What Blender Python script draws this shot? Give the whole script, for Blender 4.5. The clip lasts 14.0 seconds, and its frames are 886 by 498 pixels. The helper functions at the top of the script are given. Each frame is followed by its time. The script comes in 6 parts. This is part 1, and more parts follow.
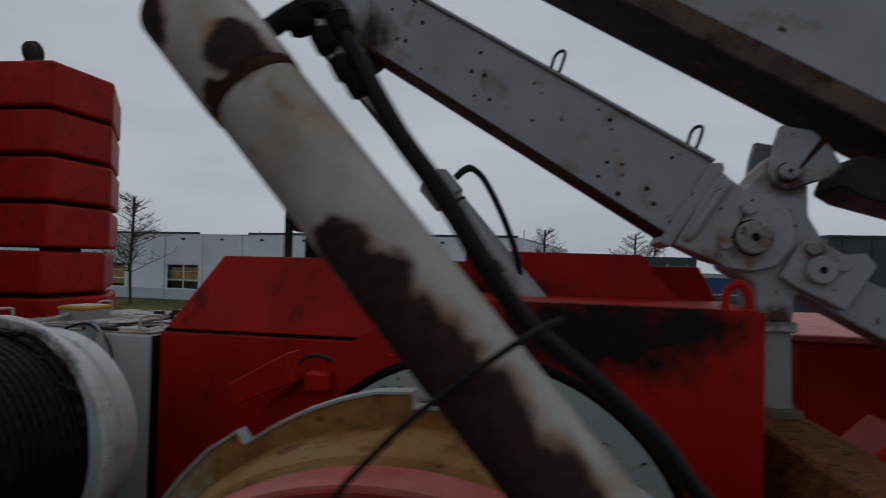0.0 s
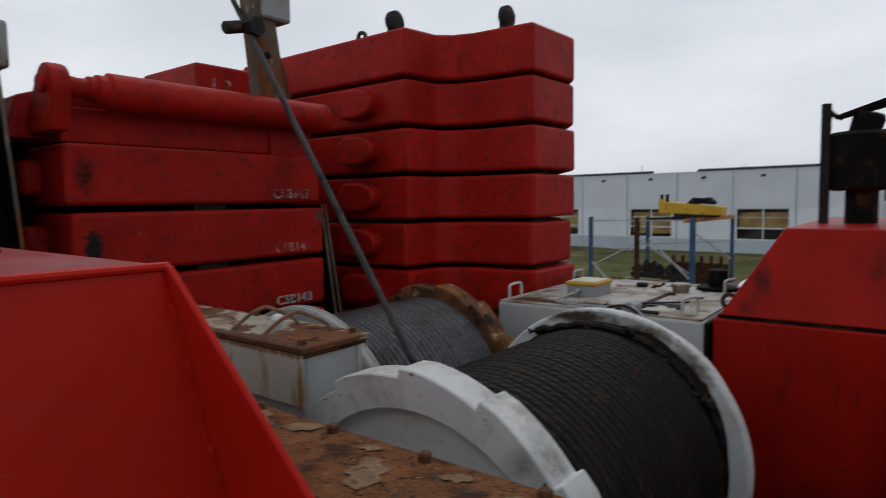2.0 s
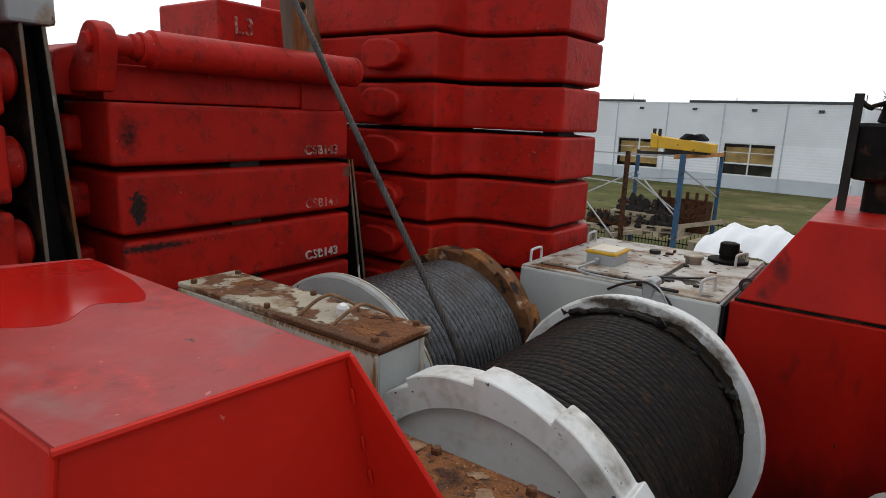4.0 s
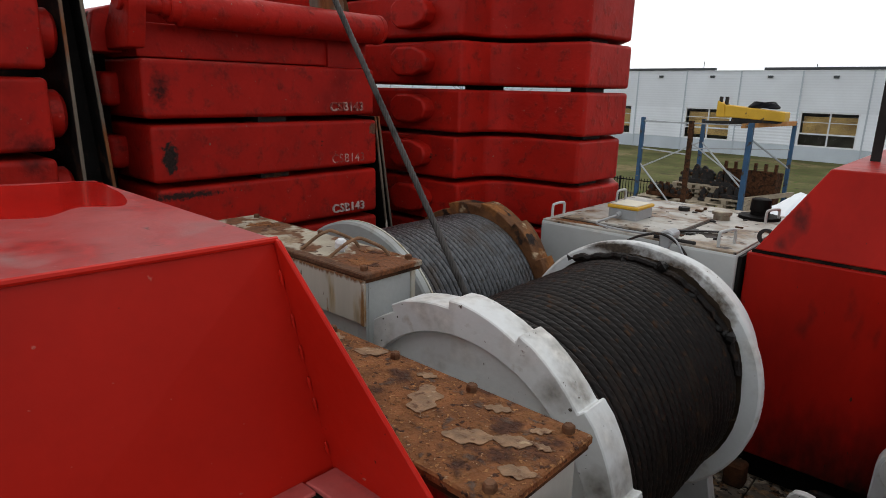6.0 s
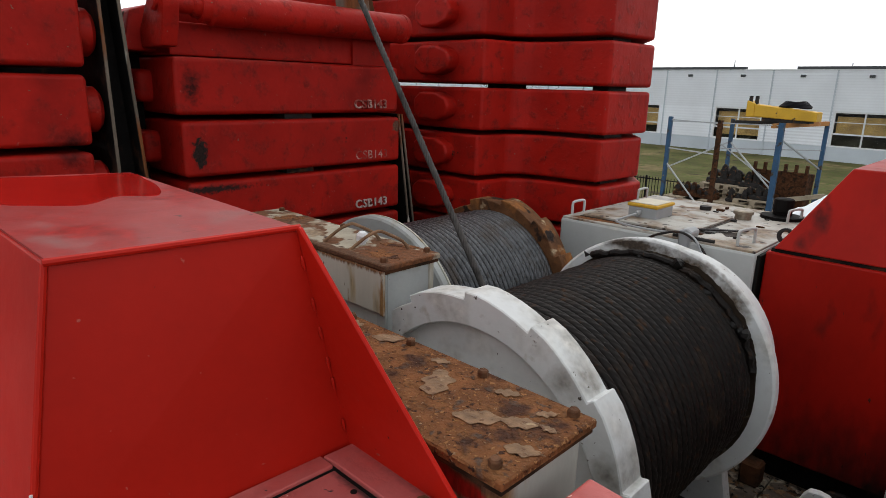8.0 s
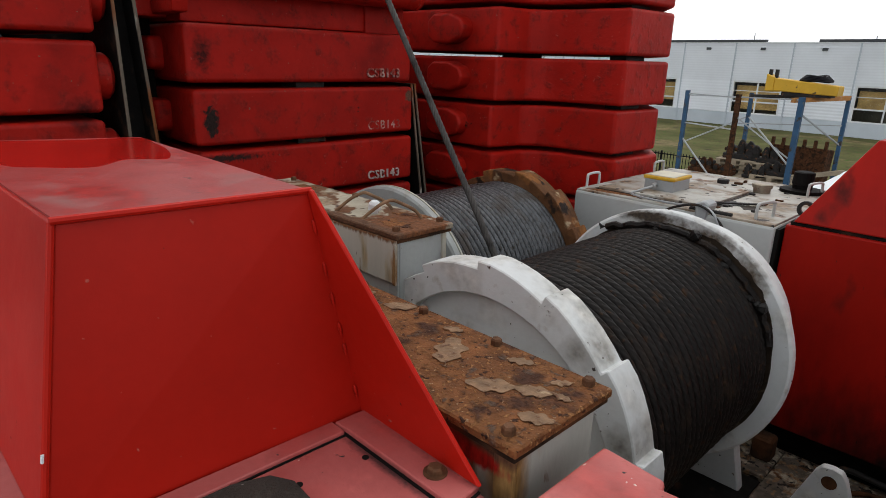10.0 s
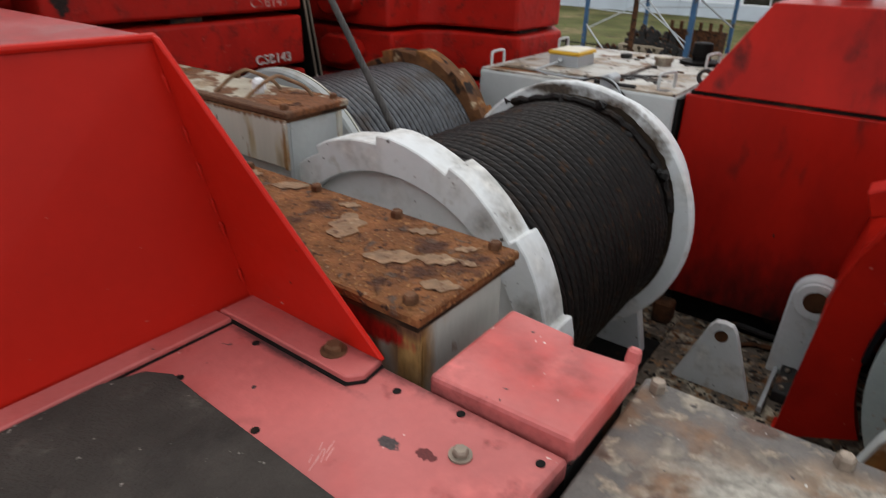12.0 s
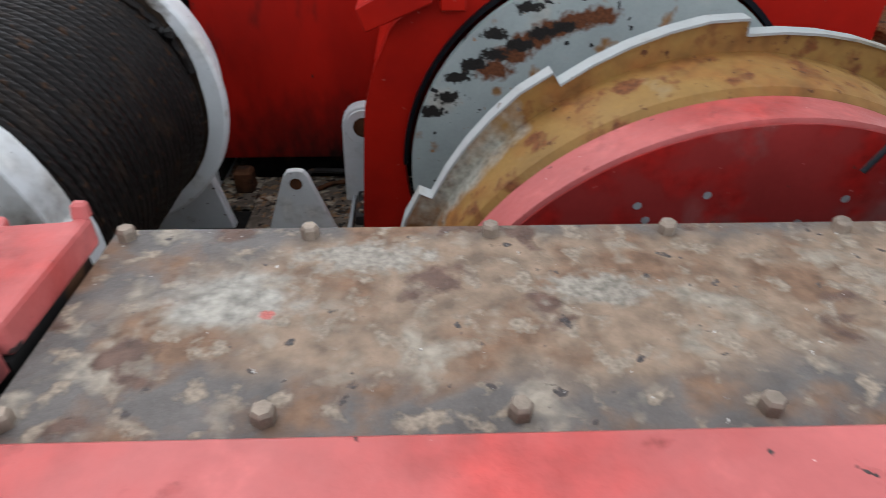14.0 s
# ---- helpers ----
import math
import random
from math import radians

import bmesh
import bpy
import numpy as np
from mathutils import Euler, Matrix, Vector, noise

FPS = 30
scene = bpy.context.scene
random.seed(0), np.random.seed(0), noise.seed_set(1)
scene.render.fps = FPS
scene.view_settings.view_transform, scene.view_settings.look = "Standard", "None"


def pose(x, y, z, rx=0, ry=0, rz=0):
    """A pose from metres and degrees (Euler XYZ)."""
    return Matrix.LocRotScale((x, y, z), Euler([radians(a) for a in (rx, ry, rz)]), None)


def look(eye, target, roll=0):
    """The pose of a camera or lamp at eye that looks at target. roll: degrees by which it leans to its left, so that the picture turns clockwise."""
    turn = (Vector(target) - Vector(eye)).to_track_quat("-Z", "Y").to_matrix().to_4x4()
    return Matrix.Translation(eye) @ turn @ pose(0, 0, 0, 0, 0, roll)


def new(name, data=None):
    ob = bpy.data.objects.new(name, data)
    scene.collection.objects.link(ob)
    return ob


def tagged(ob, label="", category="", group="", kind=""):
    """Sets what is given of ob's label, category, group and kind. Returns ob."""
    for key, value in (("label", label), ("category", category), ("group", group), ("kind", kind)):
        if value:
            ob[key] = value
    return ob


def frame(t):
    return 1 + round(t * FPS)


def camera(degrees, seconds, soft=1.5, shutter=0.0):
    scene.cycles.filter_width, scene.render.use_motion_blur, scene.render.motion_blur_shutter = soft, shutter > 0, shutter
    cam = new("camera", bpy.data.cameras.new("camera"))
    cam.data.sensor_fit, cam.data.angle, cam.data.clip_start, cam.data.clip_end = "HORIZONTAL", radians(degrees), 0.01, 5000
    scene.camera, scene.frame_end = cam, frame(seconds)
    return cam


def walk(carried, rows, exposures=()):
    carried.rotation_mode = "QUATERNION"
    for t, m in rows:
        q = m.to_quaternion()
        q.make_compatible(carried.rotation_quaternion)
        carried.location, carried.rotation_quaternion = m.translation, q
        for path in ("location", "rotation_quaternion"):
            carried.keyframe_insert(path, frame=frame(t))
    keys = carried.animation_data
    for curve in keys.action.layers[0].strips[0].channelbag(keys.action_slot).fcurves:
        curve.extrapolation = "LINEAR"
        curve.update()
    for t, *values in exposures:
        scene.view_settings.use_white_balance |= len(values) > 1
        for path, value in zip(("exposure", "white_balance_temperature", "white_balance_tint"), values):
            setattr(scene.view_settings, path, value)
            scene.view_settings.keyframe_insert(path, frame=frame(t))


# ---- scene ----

cam = camera(71.2, 14.0, soft=0.6, shutter=0.3)
PATH = [
    (0, (0.091, 0.103, 4.6), (-0.305, 2.063, 4.642), 1.4),
    (0.3, (-0.171, 0.102, 4.594), (-0.692, 2.033, 4.596), 0.6),
    (0.5, (-0.311, 0.104, 4.572), (-0.948, 2.0, 4.555), 0.3),
    (0.6, (-0.399, 0.089, 4.577), (-1.084, 1.967, 4.524), -0.2),
    (1, (-0.601, 0.102, 4.58), (-1.491, 1.889, 4.466), -1.2),
    (1.5, (-0.889, 0.091, 4.638), (-1.911, 1.807, 4.544), -1.1),
    (2, (-1.057, 0.057, 4.73), (-2.275, 1.635, 4.574), -0.9),
    (2.2, (-1.082, 0.03, 4.755), (-2.369, 1.541, 4.512), -2.8),
    (4.3, (-1.213, -0.107, 4.961), (-2.346, 1.478, 4.509), 2.3),
    (4.5, (-1.177, -0.079, 4.942), (-2.317, 1.493, 4.465), 1.8),
    (5, (-1.081, -0.028, 4.887), (-2.255, 1.504, 4.361), 2.0),
    (5.5, (-1.03, -0.052, 4.862), (-2.244, 1.448, 4.335), 2.3),
    (6, (-0.994, -0.057, 4.87), (-2.278, 1.392, 4.368), 1.3),
    (6.5, (-0.95, -0.075, 4.877), (-2.271, 1.358, 4.428), 0.8),
    (7, (-0.941, -0.077, 4.873), (-2.281, 1.338, 4.425), 0.9),
    (7.5, (-0.944, -0.078, 4.871), (-2.295, 1.317, 4.39), 1.1),
    (8, (-0.946, -0.084, 4.87), (-2.285, 1.312, 4.361), 1.5),
    (10.5, (-0.962, -0.071, 4.843), (-2.31, 1.279, 4.243), 1.8),
    (11, (-0.964, -0.067, 4.836), (-2.296, 1.288, 4.212), 2.2),
    (11.5, (-0.973, -0.05, 4.816), (-2.256, 1.306, 4.099), 2.2),
    (12, (-0.983, -0.003, 4.766), (-2.042, 1.449, 3.887), 1.3),
    (12.5, (-0.99, 0.056, 4.717), (-1.846, 1.527, 3.667), -0.5),
    (13, (-0.938, 0.072, 4.704), (-1.553, 1.633, 3.614), 0.0),
    (13.5, (-0.856, 0.079, 4.689), (-1.127, 1.703, 3.554), -0.5),
    (14, (-0.796, 0.075, 4.669), (-0.735, 1.701, 3.507), 0.5),
]
EXPOSURE = [(0.0, -1.4, 6150, 10), (0.5, -1.35, 6150, 10), (1.0, -1.2, 6200, 10), (1.5, -0.8, 6300, 10), (2.0, -0.65, 6350, 10), (2.2, -0.5, 6400, 10), (4.3, 0.05, 6650, 10),
            (5.0, 0.0, 6650, 10), (8.2, 0.13, 6700, 10), (11.5, 0.1, 6650, 10), (12.0, 0.38, 6600, 10), (12.5, 0.60, 6500, 10), (13.0, 0.72, 6300, 10), (14.0, 0.75, 6150, 10)]
walk(cam, [(t, look(eye, target, roll)) for t, eye, target, roll in PATH], EXPOSURE)

# ---- world and light: an overcast winter day ----
world = bpy.data.worlds.new("overcast")
scene.world = world
world.use_nodes = True
wn, wl = world.node_tree.nodes, world.node_tree.links
sky = wn.new("ShaderNodeTexSky")
sky.sky_type, sky.sun_disc = "NISHITA", False
sky.sun_elevation, sky.sun_rotation = radians(63), radians(-29)
sky.air_density, sky.dust_density = 1.6, 4.0
soft_sky = wn.new("ShaderNodeHueSaturation")
soft_sky.inputs["Saturation"].default_value = 0.22
wl.new(sky.outputs[0], soft_sky.inputs["Color"])
cover = wn.new("ShaderNodeMix")
cover.data_type, cover.inputs[0].default_value = "RGBA", 0.75
wl.new(soft_sky.outputs[0], cover.inputs[6])
wco = wn.new("ShaderNodeTexCoord")
wmap = wn.new("ShaderNodeMapping")
wmap.inputs["Scale"].default_value = (1.2, 1.2, 4.0)
wl.new(wco.outputs["Generated"], wmap.inputs[0])
cloud = wn.new("ShaderNodeTexNoise")
cloud.inputs["Scale"].default_value, cloud.inputs["Detail"].default_value = 1.8, 5.0
wl.new(wmap.outputs[0], cloud.inputs["Vector"])
cramp = wn.new("ShaderNodeValToRGB")
cramp.color_ramp.elements[0].position, cramp.color_ramp.elements[0].color = 0.3, (7.4, 7.9, 8.6, 1)
cramp.color_ramp.elements[1].position, cramp.color_ramp.elements[1].color = 0.75, (10.6, 10.9, 11.3, 1)
wl.new(cloud.outputs["Fac"], cramp.inputs[0])
wl.new(cramp.outputs[0], cover.inputs[7])
# thin cloud: slightly brighter towards the horizon than overhead
split = wn.new("ShaderNodeSeparateXYZ")
wl.new(wco.outputs["Generated"], split.inputs[0])
rise = wn.new("ShaderNodeMapRange")
rise.interpolation_type = "SMOOTHSTEP"
rise.inputs[1].default_value, rise.inputs[2].default_value = 0.0, 0.9
rise.inputs[3].default_value, rise.inputs[4].default_value = 1.20, 0.86
wl.new(split.outputs["Z"], rise.inputs[0])
haze = wn.new("ShaderNodeMix")
haze.data_type, haze.blend_type, haze.inputs[0].default_value = "RGBA", "MULTIPLY", 1.0
wl.new(cover.outputs[2], haze.inputs[6]), wl.new(rise.outputs[0], haze.inputs[7])
back = wn["Background"]
back.inputs["Strength"].default_value = 0.12
wl.new(haze.outputs[2], back.inputs["Color"])

sun = new("sun", bpy.data.lights.new("sun", "SUN"))
sun.data.energy, sun.data.angle, sun.data.color = 0.5, radians(40), (1.0, 0.96, 0.9)
sun.matrix_world = look((0, 0, 0), (0.25, -0.45, -1.0))


# ---- materials ----
def mat(name, color, rough=0.6, metal=0.0, var=0.25, scale=6.0, bump=0.15, bscale=60.0, spots=(), spec=0.3, stretch=(1, 1, 1), coat=0.0, under=(), over=()):
    """A weathered surface: base colour with drift at two scales, fine relief and layers of spots.
    spots: rows of (colour, noise scale, from, to, roughness, detail).
    under, over: single stains and painted-in shade below or above the spots, rows of (centre, radii, colour,
    raggedness, softness, roughness)."""
    m = bpy.data.materials.new(name)
    m.use_nodes = True
    n, l = m.node_tree.nodes, m.node_tree.links
    b = n["Principled BSDF"]
    b.inputs["Metallic"].default_value = metal
    b.inputs["Specular IOR Level"].default_value = spec
    b.inputs["Coat Weight"].default_value = coat
    co = n.new("ShaderNodeTexCoord")
    mp = n.new("ShaderNodeMapping")
    mp.inputs["Scale"].default_value = stretch
    l.new(co.outputs["Object"], mp.inputs[0])

    def noise_tex(sc, detail=5.0, dist=0.0):
        t = n.new("ShaderNodeTexNoise")
        t.inputs["Scale"].default_value, t.inputs["Detail"].default_value = sc, detail
        t.inputs["Distortion"].default_value = dist
        l.new(mp.outputs[0], t.inputs["Vector"])
        return t.outputs["Fac"]

    def ramp(fac, p0, c0, p1, c1):
        r = n.new("ShaderNodeValToRGB")
        r.color_ramp.elements[0].position, r.color_ramp.elements[0].color = p0, (*c0, 1)
        r.color_ramp.elements[1].position, r.color_ramp.elements[1].color = p1, (*c1, 1)
        l.new(fac, r.inputs[0])
        return r.outputs[0]

    lo, hi = [c * (1 - var) for c in color], [min(1, c * (1 + var)) for c in color]
    col = ramp(noise_tex(scale), 0.3, lo, 0.7, hi)
    fine = ramp(noise_tex(scale * 14, 4.0), 0.3, (1 - var * 0.5,) * 3, 0.7, (1.0,) * 3)
    mul = n.new("ShaderNodeMix")
    mul.data_type, mul.blend_type, mul.inputs[0].default_value = "RGBA", "MULTIPLY", 1.0
    l.new(col, mul.inputs[6]), l.new(fine, mul.inputs[7])
    col = mul.outputs[2]
    info = n.new("ShaderNodeObjectInfo")
    tone = n.new("ShaderNodeMapRange")
    tone.inputs[3].default_value, tone.inputs[4].default_value = 0.92, 1.06
    l.new(info.outputs["Random"], tone.inputs[0])
    mul2 = n.new("ShaderNodeMix")
    mul2.data_type, mul2.blend_type, mul2.inputs[0].default_value = "RGBA", "MULTIPLY", 1.0
    l.new(col, mul2.inputs[6]), l.new(tone.outputs[0], mul2.inputs[7])
    col = mul2.outputs[2]
    rr = n.new("ShaderNodeMapRange")
    rr.inputs[3].default_value, rr.inputs[4].default_value = max(0.03, rough - 0.13), min(1, rough + 0.13)
    l.new(noise_tex(scale * 2.3), rr.inputs[0])
    rough_out = rr.outputs[0]
    height = noise_tex(bscale, 6.0)

    def blotch(col, rough_out, row):
        centre, radii, s_col, ragged, soft, s_rough = row
        mv = n.new("ShaderNodeVectorMath")
        mv.operation = "SUBTRACT"
        l.new(co.outputs["Object"], mv.inputs[0])
        mv.inputs[1].default_value = centre
        dv = n.new("ShaderNodeVectorMath")
        dv.operation = "DIVIDE"
        l.new(mv.outputs[0], dv.inputs[0])
        dv.inputs[1].default_value = radii
        ln = n.new("ShaderNodeVectorMath")
        ln.operation = "LENGTH"
        l.new(dv.outputs[0], ln.inputs[0])
        ad = n.new("ShaderNodeMath")
        ad.operation = "MULTIPLY_ADD"
        ad.inputs[1].default_value = ragged
        l.new(noise_tex(1.6 / min(radii), 8.0), ad.inputs[0])
        l.new(ln.outputs["Value"], ad.inputs[2])
        even = n.new("ShaderNodeMath")
        even.operation = "SUBTRACT"
        even.inputs[1].default_value = 0.5 * ragged
        l.new(ad.outputs[0], even.inputs[0])
        fac = ramp(even.outputs[0], max(0.0, 1 - soft), (1, 1, 1), 1.0, (0, 0, 0))
        inner = ramp(noise_tex(4.0 / min(radii), 6.0), 0.3, [c * 0.6 for c in s_col], 0.7, [min(1, c * 1.35) for c in s_col])
        mx = n.new("ShaderNodeMix")
        mx.data_type = "RGBA"
        l.new(fac, mx.inputs[0]), l.new(col, mx.inputs[6]), l.new(inner, mx.inputs[7])
        mr = n.new("ShaderNodeMix")
        mr.inputs[3].default_value = s_rough
        l.new(fac, mr.inputs[0]), l.new(rough_out, mr.inputs[2])
        return mx.outputs[2], mr.outputs[0]

    for row in under:
        col, rough_out = blotch(col, rough_out, row)
    for sc_col, sc, p0, p1, sr, det in spots:
        fac = ramp(noise_tex(sc, det, 0.15), p0, (0, 0, 0), p1, (1, 1, 1))
        inner = ramp(noise_tex(sc * 5, 5.0), 0.3, [c * 0.65 for c in sc_col], 0.7, [min(1, c * 1.3) for c in sc_col])
        mx = n.new("ShaderNodeMix")
        mx.data_type = "RGBA"
        l.new(fac, mx.inputs[0]), l.new(col, mx.inputs[6]), l.new(inner, mx.inputs[7])
        col = mx.outputs[2]
        mr = n.new("ShaderNodeMix")
        mr.inputs[3].default_value = sr
        l.new(fac, mr.inputs[0]), l.new(rough_out, mr.inputs[2])
        rough_out = mr.outputs[0]
        add = n.new("ShaderNodeMath")
        add.operation = "MULTIPLY_ADD"
        add.inputs[1].default_value = 0.6
        l.new(fac, add.inputs[0]), l.new(height, add.inputs[2])
        height = add.outputs[0]
    for row in over:
        col, rough_out = blotch(col, rough_out, row)
    bp = n.new("ShaderNodeBump")
    bp.inputs["Strength"].default_value, bp.inputs["Distance"].default_value = bump, 0.004
    l.new(height, bp.inputs["Height"])
    l.new(bp.outputs[0], b.inputs["Normal"])
    l.new(col, b.inputs["Base Color"])
    l.new(rough_out, b.inputs["Roughness"])
    return m


RUST = (0.16, 0.058, 0.022)
DKRUST = (0.055, 0.026, 0.016)
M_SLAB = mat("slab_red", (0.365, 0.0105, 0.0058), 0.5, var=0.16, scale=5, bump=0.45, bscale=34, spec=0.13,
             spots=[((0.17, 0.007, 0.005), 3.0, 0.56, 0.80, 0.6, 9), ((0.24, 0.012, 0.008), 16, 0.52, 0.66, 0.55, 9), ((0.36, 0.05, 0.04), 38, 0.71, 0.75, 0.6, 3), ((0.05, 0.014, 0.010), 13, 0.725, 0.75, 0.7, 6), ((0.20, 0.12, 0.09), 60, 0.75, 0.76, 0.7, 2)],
             # dark red rows paint shade at slab ends and under cylinder, others are grime
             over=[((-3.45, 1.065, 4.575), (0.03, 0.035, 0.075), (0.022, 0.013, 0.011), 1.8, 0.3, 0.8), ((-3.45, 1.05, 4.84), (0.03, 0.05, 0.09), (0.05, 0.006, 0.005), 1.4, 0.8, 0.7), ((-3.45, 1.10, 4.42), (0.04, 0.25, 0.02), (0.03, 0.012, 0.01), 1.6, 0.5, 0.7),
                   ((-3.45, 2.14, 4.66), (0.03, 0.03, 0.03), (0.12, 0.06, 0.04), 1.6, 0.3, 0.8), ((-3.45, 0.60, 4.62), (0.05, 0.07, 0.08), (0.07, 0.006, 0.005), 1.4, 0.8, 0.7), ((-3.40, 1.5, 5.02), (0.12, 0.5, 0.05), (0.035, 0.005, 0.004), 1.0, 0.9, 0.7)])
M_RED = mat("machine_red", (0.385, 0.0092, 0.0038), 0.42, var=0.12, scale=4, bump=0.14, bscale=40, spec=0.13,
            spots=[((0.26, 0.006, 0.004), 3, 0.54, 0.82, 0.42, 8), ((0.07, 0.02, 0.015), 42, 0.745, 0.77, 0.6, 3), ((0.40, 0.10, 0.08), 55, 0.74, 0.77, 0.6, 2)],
            # soot along the arch top, widened to include the shade there
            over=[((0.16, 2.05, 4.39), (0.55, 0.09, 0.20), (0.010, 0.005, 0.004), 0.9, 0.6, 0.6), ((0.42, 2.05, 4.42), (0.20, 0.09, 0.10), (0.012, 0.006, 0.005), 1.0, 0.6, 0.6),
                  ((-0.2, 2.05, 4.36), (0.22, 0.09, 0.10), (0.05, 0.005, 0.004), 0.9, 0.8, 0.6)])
M_HOOD = mat("hood_red", (0.345, 0.0085, 0.0038), 0.42, var=0.14, scale=4, bump=0.14, bscale=40, spec=0.12, stretch=(1, 1, 0.4),
             spots=[((0.20, 0.006, 0.004), 3, 0.50, 0.78, 0.42, 8), ((0.10, 0.008, 0.006), 9, 0.60, 0.74, 0.5, 8), ((0.07, 0.02, 0.015), 42, 0.745, 0.77, 0.6, 3)],
             # first row: shade of the low front painted in, along with oily dirt
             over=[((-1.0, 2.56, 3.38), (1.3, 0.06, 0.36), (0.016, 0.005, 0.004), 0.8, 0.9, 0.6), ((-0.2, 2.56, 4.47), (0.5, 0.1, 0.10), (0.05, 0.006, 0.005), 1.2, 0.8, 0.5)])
M_GUARD = mat("guard_red", (0.46, 0.0135, 0.0068), 0.40, var=0.10, scale=4, bump=0.14, bscale=40, spec=0.14,
              spots=[((0.33, 0.009, 0.005), 3, 0.54, 0.82, 0.42, 8), ((0.07, 0.02, 0.015), 42, 0.75, 0.77, 0.6, 3), ((0.42, 0.09, 0.07), 55, 0.75, 0.77, 0.6, 2)])
# faded red, made paler still with the sky's sheen in the colour
M_DECK = mat("deck_red", (0.465, 0.114, 0.106), 0.45, var=0.12, scale=7, bump=0.3, bscale=70,
             spots=[((0.42, 0.058, 0.050), 5, 0.48, 0.70, 0.42, 8), ((0.50, 0.13, 0.12), 9, 0.54, 0.72, 0.5, 9), ((0.32, 0.066, 0.060), 22, 0.64, 0.74, 0.5, 9), ((0.04, 0.03, 0.028), 34, 0.715, 0.74, 0.6, 3), ((0.7, 0.55, 0.5), 60, 0.755, 0.78, 0.6, 2)],
             over=[((-1.321, 0.370, 4.29), (0.015, 0.009, 0.02), (0.05, 0.035, 0.035), 1.3, 0.25, 0.6), ((-1.279, 0.381, 4.29), (0.013, 0.008, 0.02), (0.10, 0.012, 0.012), 1.2, 0.2, 0.6),
                   # rows along the rear edge and the foot put crease shade into the paint
                   ((-1.158, 0.43, 4.27), (0.020, 0.06, 0.03), (0.10, 0.03, 0.028), 0.7, 0.8, 0.5), ((-1.41, 0.465, 4.29), (0.30, 0.018, 0.03), (0.16, 0.04, 0.038), 0.8, 0.9, 0.5),
                   ((-1.54, 0.408, 4.29), (0.16, 0.012, 0.010), (0.08, 0.03, 0.03), 0.7, 0.8, 0.5)])
M_WHITE = mat("winch_white", (0.63, 0.65, 0.65), 0.45, var=0.08, scale=5, bump=0.3,
              spots=[((0.52, 0.51, 0.48), 7, 0.50, 0.68, 0.6, 9), ((0.36, 0.33, 0.28), 13, 0.64, 0.76, 0.7, 9), ((0.16, 0.13, 0.105), 30, 0.715, 0.75, 0.7, 8), ((0.05, 0.04, 0.035), 60, 0.71, 0.735, 0.7, 3)],
              over=[((-1.94, 1.91, 4.345), (0.19, 0.03, 0.035), (0.06, 0.045, 0.033), 0.8, 0.6, 0.6), ((-1.72, 1.91, 4.315), (0.16, 0.03, 0.05), (0.10, 0.075, 0.055), 0.9, 0.8, 0.6),
                    ((-1.58, 1.91, 4.22), (0.09, 0.03, 0.12), (0.12, 0.095, 0.07), 0.9, 0.8, 0.6), ((-1.475, 1.03, 4.07), (0.06, 0.09, 0.08), (0.20, 0.18, 0.15), 1.0, 0.8, 0.6),
                    ((-1.60, 1.03, 4.25), (0.08, 0.07, 0.05), (0.22, 0.20, 0.17), 1.0, 0.8, 0.6)])
M_BOOM = mat("boom_grey", (0.30, 0.315, 0.32), 0.5, var=0.10, scale=4, bump=0.12,
             spots=[((0.22, 0.145, 0.09), 7, 0.58, 0.72, 0.7, 8), ((0.06, 0.04, 0.03), 24, 0.67, 0.71, 0.75, 5)],
             over=[((0.56, 2.42, 4.62), (0.09, 0.08, 0.06), (0.13, 0.075, 0.045), 1.3, 0.8, 0.7), ((0.84, 2.42, 4.90), (0.08, 0.08, 0.06), (0.07, 0.042, 0.028), 1.3, 0.7, 0.7), ((0.74, 2.38, 4.70), (0.10, 0.05, 0.09), (0.16, 0.12, 0.09), 1.4, 0.8, 0.7),
                   ((0.80, 2.46, 4.44), (0.09, 0.10, 0.05), (0.06, 0.035, 0.022), 1.2, 0.6, 0.8), ((0.92, 2.42, 4.66), (0.07, 0.06, 0.05), (0.10, 0.055, 0.03), 1.3, 0.7, 0.7), ((-0.70, 2.46, 5.50), (0.12, 0.1, 0.14), (0.03, 0.02, 0.016), 1.0, 0.7, 0.7)])
M_BOOMRUST = mat("boom_rust", (0.045, 0.022, 0.012), 0.8, spec=0.06, var=0.4, scale=9, bump=0.5)
M_TANK = mat("tank_white", (0.50, 0.52, 0.51), 0.45, var=0.08, scale=4, bump=0.10,
             spots=[((0.42, 0.41, 0.38), 4, 0.6, 0.75, 0.6, 6), ((0.25, 0.15, 0.08), 18, 0.72, 0.76, 0.7, 4)])
M_TANKTOP = mat("tank_top", (0.44, 0.43, 0.39), 0.5, var=0.2, scale=7, bump=0.4,
                spots=[((0.27, 0.21, 0.15), 6, 0.48, 0.62, 0.7, 9), ((0.19, 0.10, 0.05), 9, 0.58, 0.68, 0.7, 8), ((0.05, 0.042, 0.038), 18, 0.62, 0.67, 0.6, 6)])
